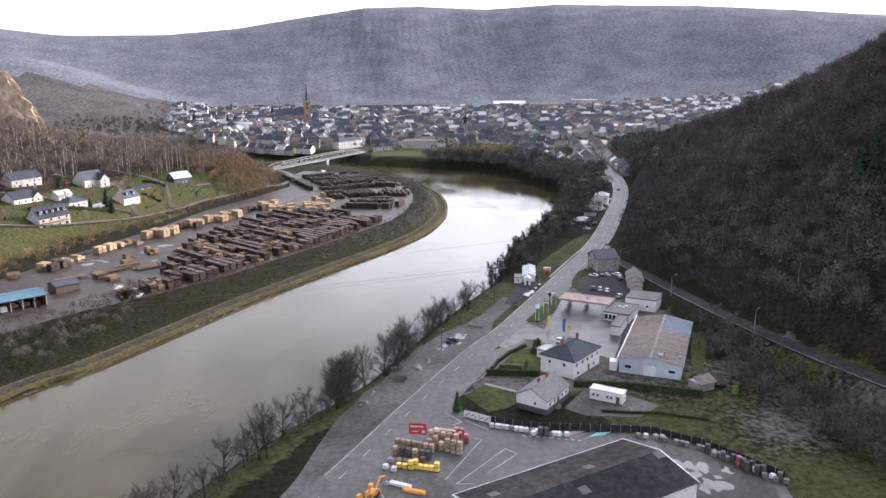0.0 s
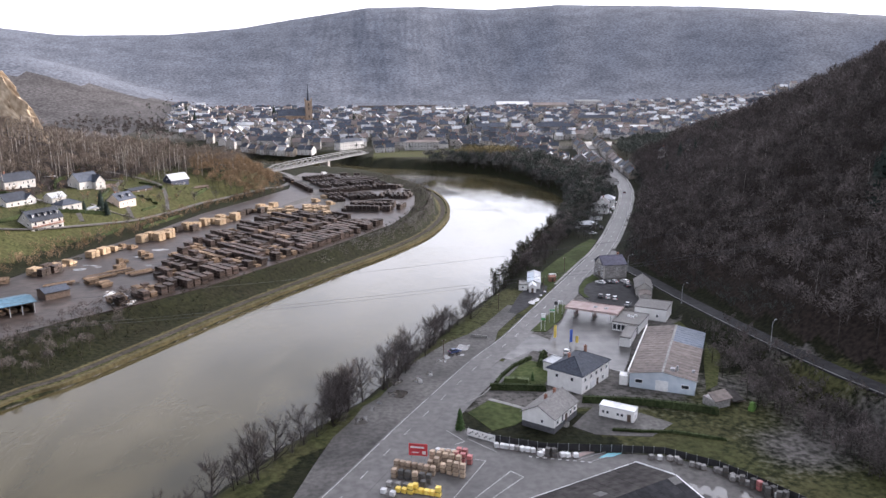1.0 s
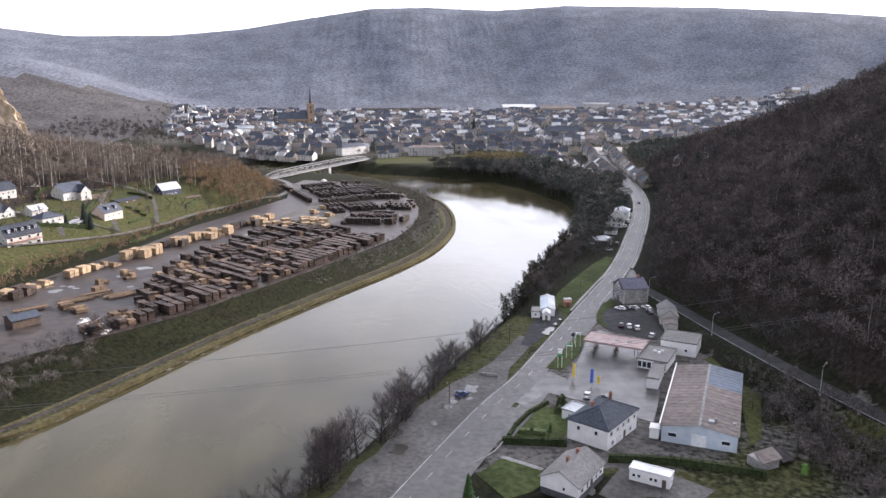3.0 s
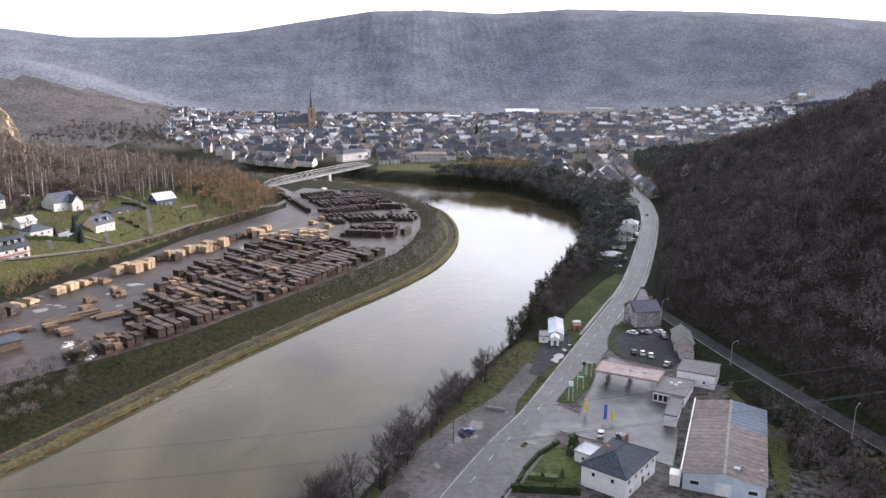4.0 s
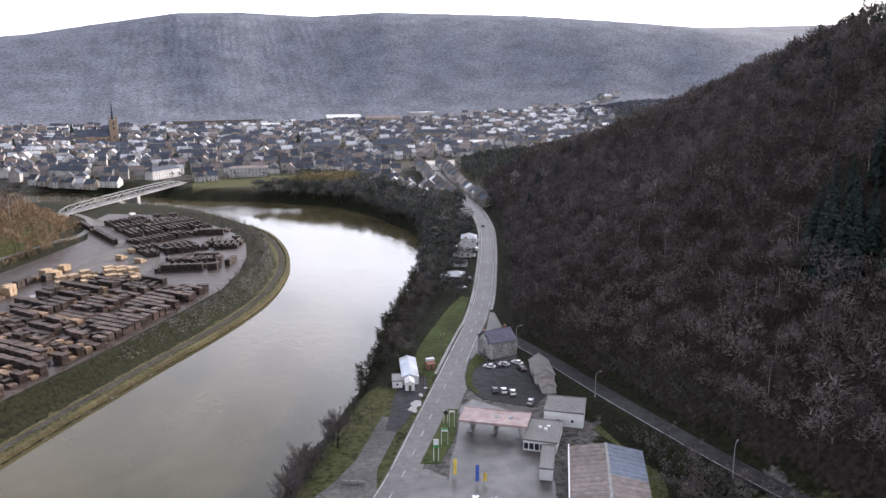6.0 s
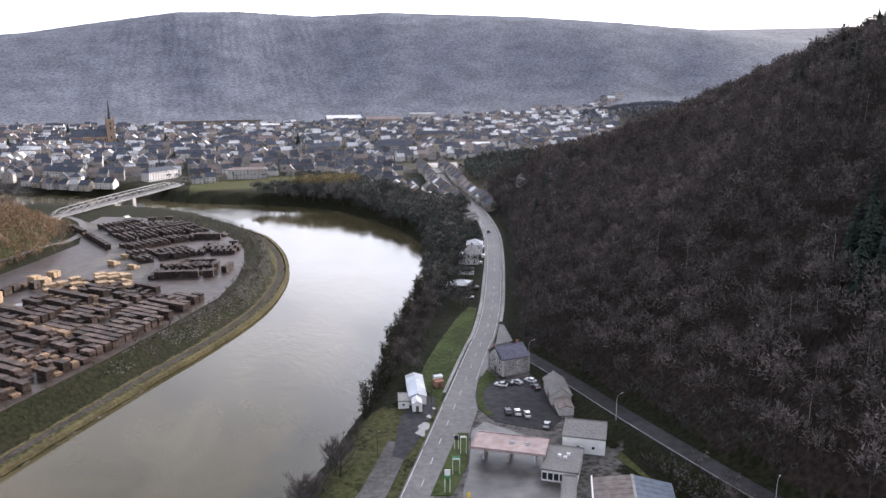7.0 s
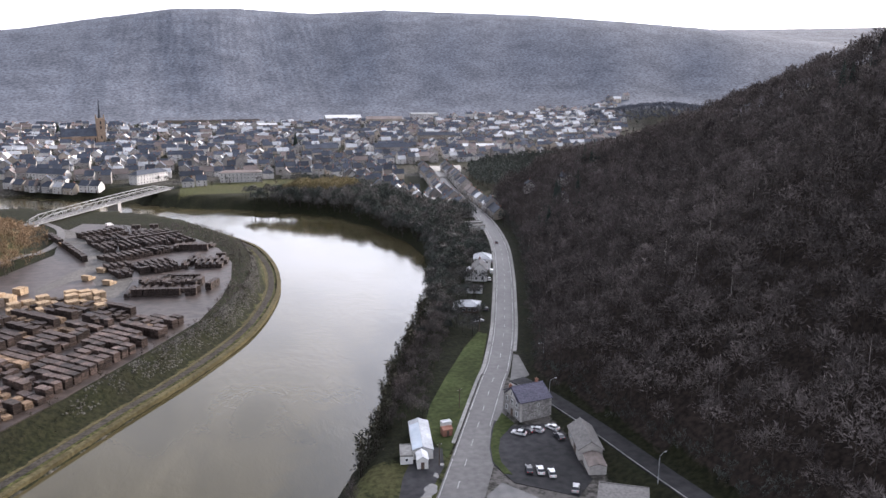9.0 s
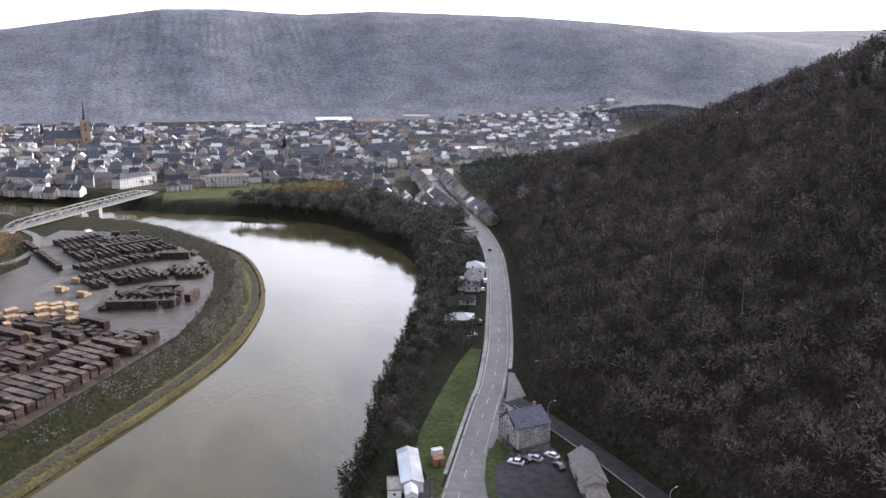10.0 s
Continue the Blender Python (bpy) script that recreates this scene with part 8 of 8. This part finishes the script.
# painted bays
def painted(points, wide=0.16, lift=5.035):
    s = Shape()
    for a, b in zip(points, points[1:]):
        n = Vector((b[1] - a[1], a[0] - b[0])).normalized() * wide / 2
        s.add([(a[0] - n.x, a[1] - n.y, lift), (b[0] - n.x, b[1] - n.y, lift), (b[0] + n.x, b[1] + n.y, lift), (a[0] + n.x, a[1] + n.y, lift)], [(0, 3, 2, 1)])
    return s


lines = Shape()
for pts in ([(22.4, 199.4), (10.6, 178.4)], [(22.4, 199.4), (17.8, 201.2)], [(27.6, 194.2), (14.2, 178.6), (18.4, 178.4)], [(27.6, 194.2), (30.2, 191.4), (22, 183)], [(19, 211), (25.6, 203.6)], [(14, 216), (18.2, 209.6), (15.8, 208)], [(36, 200), (42.4, 203)], [(40.4, 199.2), (47.6, 202.8)], [(44.6, 198.6), (52.4, 202)], [(47.8, 197.6), (54.6, 200.8)]):
    s = painted(pts)
    lines.add(s.v, s.f)
for k in range(9):
    s = painted([(33 + 1.7 * k, 200.8 - 0.45 * k), (33.8 + 1.7 * k, 200.6 - 0.45 * k)], 0.5)
    lines.add(s.v, s.f)
solid("yard_markings", lines, PAINT, "white painted bays and lines on the merchant's yard", "ground marking", "structure")
solid("blue_bay", Shape().add([(49.6, 199.0, 5.034), (53.4, 199.4, 5.034), (56.0, 201.0, 5.034), (52.4, 201.2, 5.034)], [(0, 1, 2, 3)]), CYAN, "pale blue painted disabled bay", "ground marking", "structure")
solid("pink_bay", Shape().add([(42.6, 200.4, 5.034), (45.4, 199.9, 5.034), (49.6, 202.0, 5.034), (47.2, 202.4, 5.034)], [(0, 1, 2, 3)]), PINK, "faded red painted bay", "ground marking", "structure")


def excavator(x, y, a):
    h = thing("excavator", "orange tracked excavator with its boom lowered on gravel", "excavator", pose(x, y, 5.05, 0, 0, a))
    for s in (-0.9, 0.9):
        part("track", Shape().prism([(-1.6, s - 0.25), (1.6, s - 0.25), (1.6, s + 0.25), (-1.6, s + 0.25)], 0.0, 0.7), RUBBER, h)
    part("body", Shape().box(-0.3, 0, 0.8, 2.6, 2.0, 1.0, taper=0.94), ORANGE, h)
    cab = part("cab", Shape().box(0.4, 0.5, 1.8, 1.2, 0.9, 1.1, taper=0.85), ORANGE, h)
    part("windscreen", Shape().box(0.98, 0.5, 1.95, 0.06, 0.7, 0.75), GLASS, cab)
    part("boom", Shape().tube([(0.9, -0.3, 1.4), (3.0, -0.3, 3.4), (5.2, -0.3, 2.6)], [0.28, 0.3, 0.2], 4), ORANGE, h)
    part("arm", Shape().tube([(5.1, -0.3, 2.7), (6.0, -0.3, 0.9)], [0.2, 0.16], 4), ORANGE, h)
    part("bucket", Shape().box(5.8, -0.3, 0.1, 0.8, 0.9, 0.8, taper=0.7), METAL, h)


excavator(-4.6, 174.4, 60)
excavator(-7.2, 170.2, 40)
for k, (x, y, m, lab) in enumerate(((1.6, 178.6, WHITE_STEEL, "bundle of pale plastic pipes lying on gravel"), (4.6, 175.6, ORANGE, "bundle of orange plastic pipes lying on gravel"))):
    h = thing("pipe_bundle", lab, "pipes", pose(x, y, 5.06, 0, 0, -28 + 6 * k))
    for q in range(6):
        part("pipe", Shape().tube([(-2.6, 0.4 * (q % 3) - 0.4, 0.2 + 0.36 * (q // 3)), (2.6, 0.4 * (q % 3) - 0.4, 0.2 + 0.36 * (q // 3))], [0.19, 0.19], 9), m, h)


# ---- hedges and garden things ----
def hedge(points, wide, tall, label, material=None, seed=0, slope=False, dense=9):
    base = level if slope else (lambda x, y: 5.0)
    r = np.random.RandomState(seed)
    body = Shape()
    cl = []
    for (ax, ay), (bx, by) in zip(points, points[1:]):
        L = math.dist((ax, ay), (bx, by))
        za, zb = base(ax, ay), base(bx, by)
        for k in range(int(L * wide * tall * dense)):
            t, u, z = r.uniform(0, 1), r.uniform(-0.5, 0.5), r.uniform(0.05, 1) * tall
            n = Vector((by - ay, ax - bx)).normalized()
            cl.append((ax + (bx - ax) * t + n.x * u * wide, ay + (by - ay) * t + n.y * u * wide, za * (1 - t) + zb * t + z))
        a = math.degrees(math.atan2(by - ay, bx - ax))
        body.box((ax + bx) / 2, (ay + by) / 2, (za + zb) / 2 - 0.3, L + wide * 0.6, wide * 0.8, tall * 0.93 + 0.2, 0, a, 0.55 if L < 3 else 0.92)
    c = np.array(cl)
    n = len(c)
    e1, e2 = r.normal(0, 0.16, (n, 3)), r.normal(0, 0.16, (n, 3))
    v = np.stack([c + e1, c + e2, c - e1 - e2], 1).reshape(-1, 3)
    h = thing("hedge", label, "hedge")
    part("core", body, material or HEDGE, h)
    ob = new("leaves", arrays_mesh("leaves", v, np.arange(3 * n).reshape(-1, 3), np.zeros(n), [material or HEDGE]))
    ob.parent = h
    return tagged(ob, kind="stuff")


hedge([(28.6, 241.4), (36, 240.4), (44.4, 239.2)], 1.5, 2.0, "clipped dark green hedge between two gardens", seed=1)
hedge([(53.5, 230.6), (61, 229.6), (69, 228.0), (79, 224.6), (88, 220.6)], 1.4, 2.1, "long clipped dark hedge behind the white houses", seed=2)
hedge([(29.6, 242), (33, 250), (38, 258), (44.6, 264.6)], 1.0, 1.2, "low garden hedge along the lay-by", seed=3)
hedge([(57, 213), (64, 211.4), (72, 210.8), (84, 205.6)], 0.9, 0.8, "scruffy low hedge along a field edge", seed=4)
hedge([(47.6, 262.4), (49, 264.4)], 2.4, 3.2, "rounded dark evergreen bush by the forecourt", seed=5)
hedge([(46.0, 257.6), (47.4, 259.6)], 2.0, 2.2, "rounded dark evergreen bush on the lawn", seed=6)
hedge([(98.0, 222.2), (98.8, 223)], 2.0, 2.4, "bright green evergreen bush by the collapsed shed", mat("bright_leaves", (0.06, 0.13, 0.02), (0.1, 0.19, 0.04), 0.6, 0.9, 0.3, island=0.2), 7)
hedge([(34, 247), (37, 246.4), (40, 245.6)], 2.2, 1.4, "loose green shrubs on a front lawn", mat("shrub_leaves", (0.05, 0.075, 0.025), (0.09, 0.11, 0.04), 0.6, 0.9, 0.3, island=0.25), 8)
hedge([(63.4, 259.6), (64.2, 259.2)], 1.2, 1.6, "small clipped evergreen beside the forecourt", seed=9)
wall_line = finer([(20.2, 230.6, 5.0), (25.4, 235.4, 5.0), (28.6, 240.8, 5.0), (29.6, 243.6, 5.0)], 1.2)
solid("garden_wall", ribbon(Shape(), wall_line, -0.15, 0.15, 0.9, 1.0), CONCRETE, "low pale rendered garden wall along the road", "wall", "structure")
solid("garden_path", ribbon(Shape(), finer([(27.4, 234.4, 5.0), (31, 231.8, 5.0), (36.4, 227.6, 5.0)], 1.5), -0.7, 0.7, 0.06, 0.1), CONCRETE, "pale concrete garden path", "path", "structure")
# garden hedges and drives on the left hillside
def on_slope(points, step=4.0):
    return [(p[0], p[1], level(p[0], p[1])) for p in finer([(q[0], q[1], 0.0) for q in points], step)]


drives = Shape()
for line, half in (([(-168, 452), (-180, 468), (-200, 474), (-225, 470)], 1.6), ([(-151, 480), (-166, 508), (-176, 528), (-178, 548)], 1.7), ([(-140, 512), (-150, 540), (-168, 560), (-200, 566)], 1.6), ([(-178, 548), (-200, 540), (-220, 528)], 1.5), ([(-150, 483), (-160, 478), (-172, 478)], 1.4)):
    ribbon(drives, on_slope(line, 2.5), -half, half, 0.22, 0.6)
solid("path_drive", drives, GRAVEL, "narrow grey garden drives between hillside houses", "drive", "structure")
for k, line in enumerate(([(-166, 424), (-158, 440), (-150, 458)], [(-196, 420), (-190, 440), (-196, 446)], [(-188, 446), (-170, 462), (-162, 470)], [(-150, 496), (-146, 510)], [(-172, 494), (-176, 520)], [(-200, 498), (-208, 522), (-204, 540)], [(-146, 514), (-158, 516)], [(-150, 540), (-166, 546)], [(-132, 548), (-128, 566)], [(-226, 474), (-214, 478)], [(-142, 470), (-136, 490), (-130, 510)])):
    hedge([p[:2] for p in on_slope(line, 4.0)], 1.6, 1.3 + 0.4 * (k % 3), "dark garden hedge between hillside plots", None, 40 + k, True, 4)
# puddles and pale silt on the river-side strip and round the yards
pud = Shape()
for k in range(34):
    if k < 22:
        t = rng.uniform(0, 1)
        cx, cy = -9 + 40 * t + rng.uniform(-5, 1), 222 + 62 * t + rng.uniform(-3, 3)
        if k > 16:
            cx, cy = 51.5 + 13 * t, 317 + 25 * t
    else:
        cx, cy = rng.uniform(66, 78), rng.uniform(172, 188)
    n, r = 14, rng.uniform(0.6, 1.9)
    pud.add([(cx + r * (1 + 0.35 * math.sin(3 * t + k)) * math.cos(t), cy + 1.5 * r * (1 + 0.3 * math.sin(2 * t + k)) * math.sin(t), 5.058 + 0.0012 * k) for t in [2 * math.pi * i / n for i in range(n)]], [tuple(range(n))])
solid("puddle", pud, PUDDLE, "shallow puddles standing on gravel", "puddle", "structure")
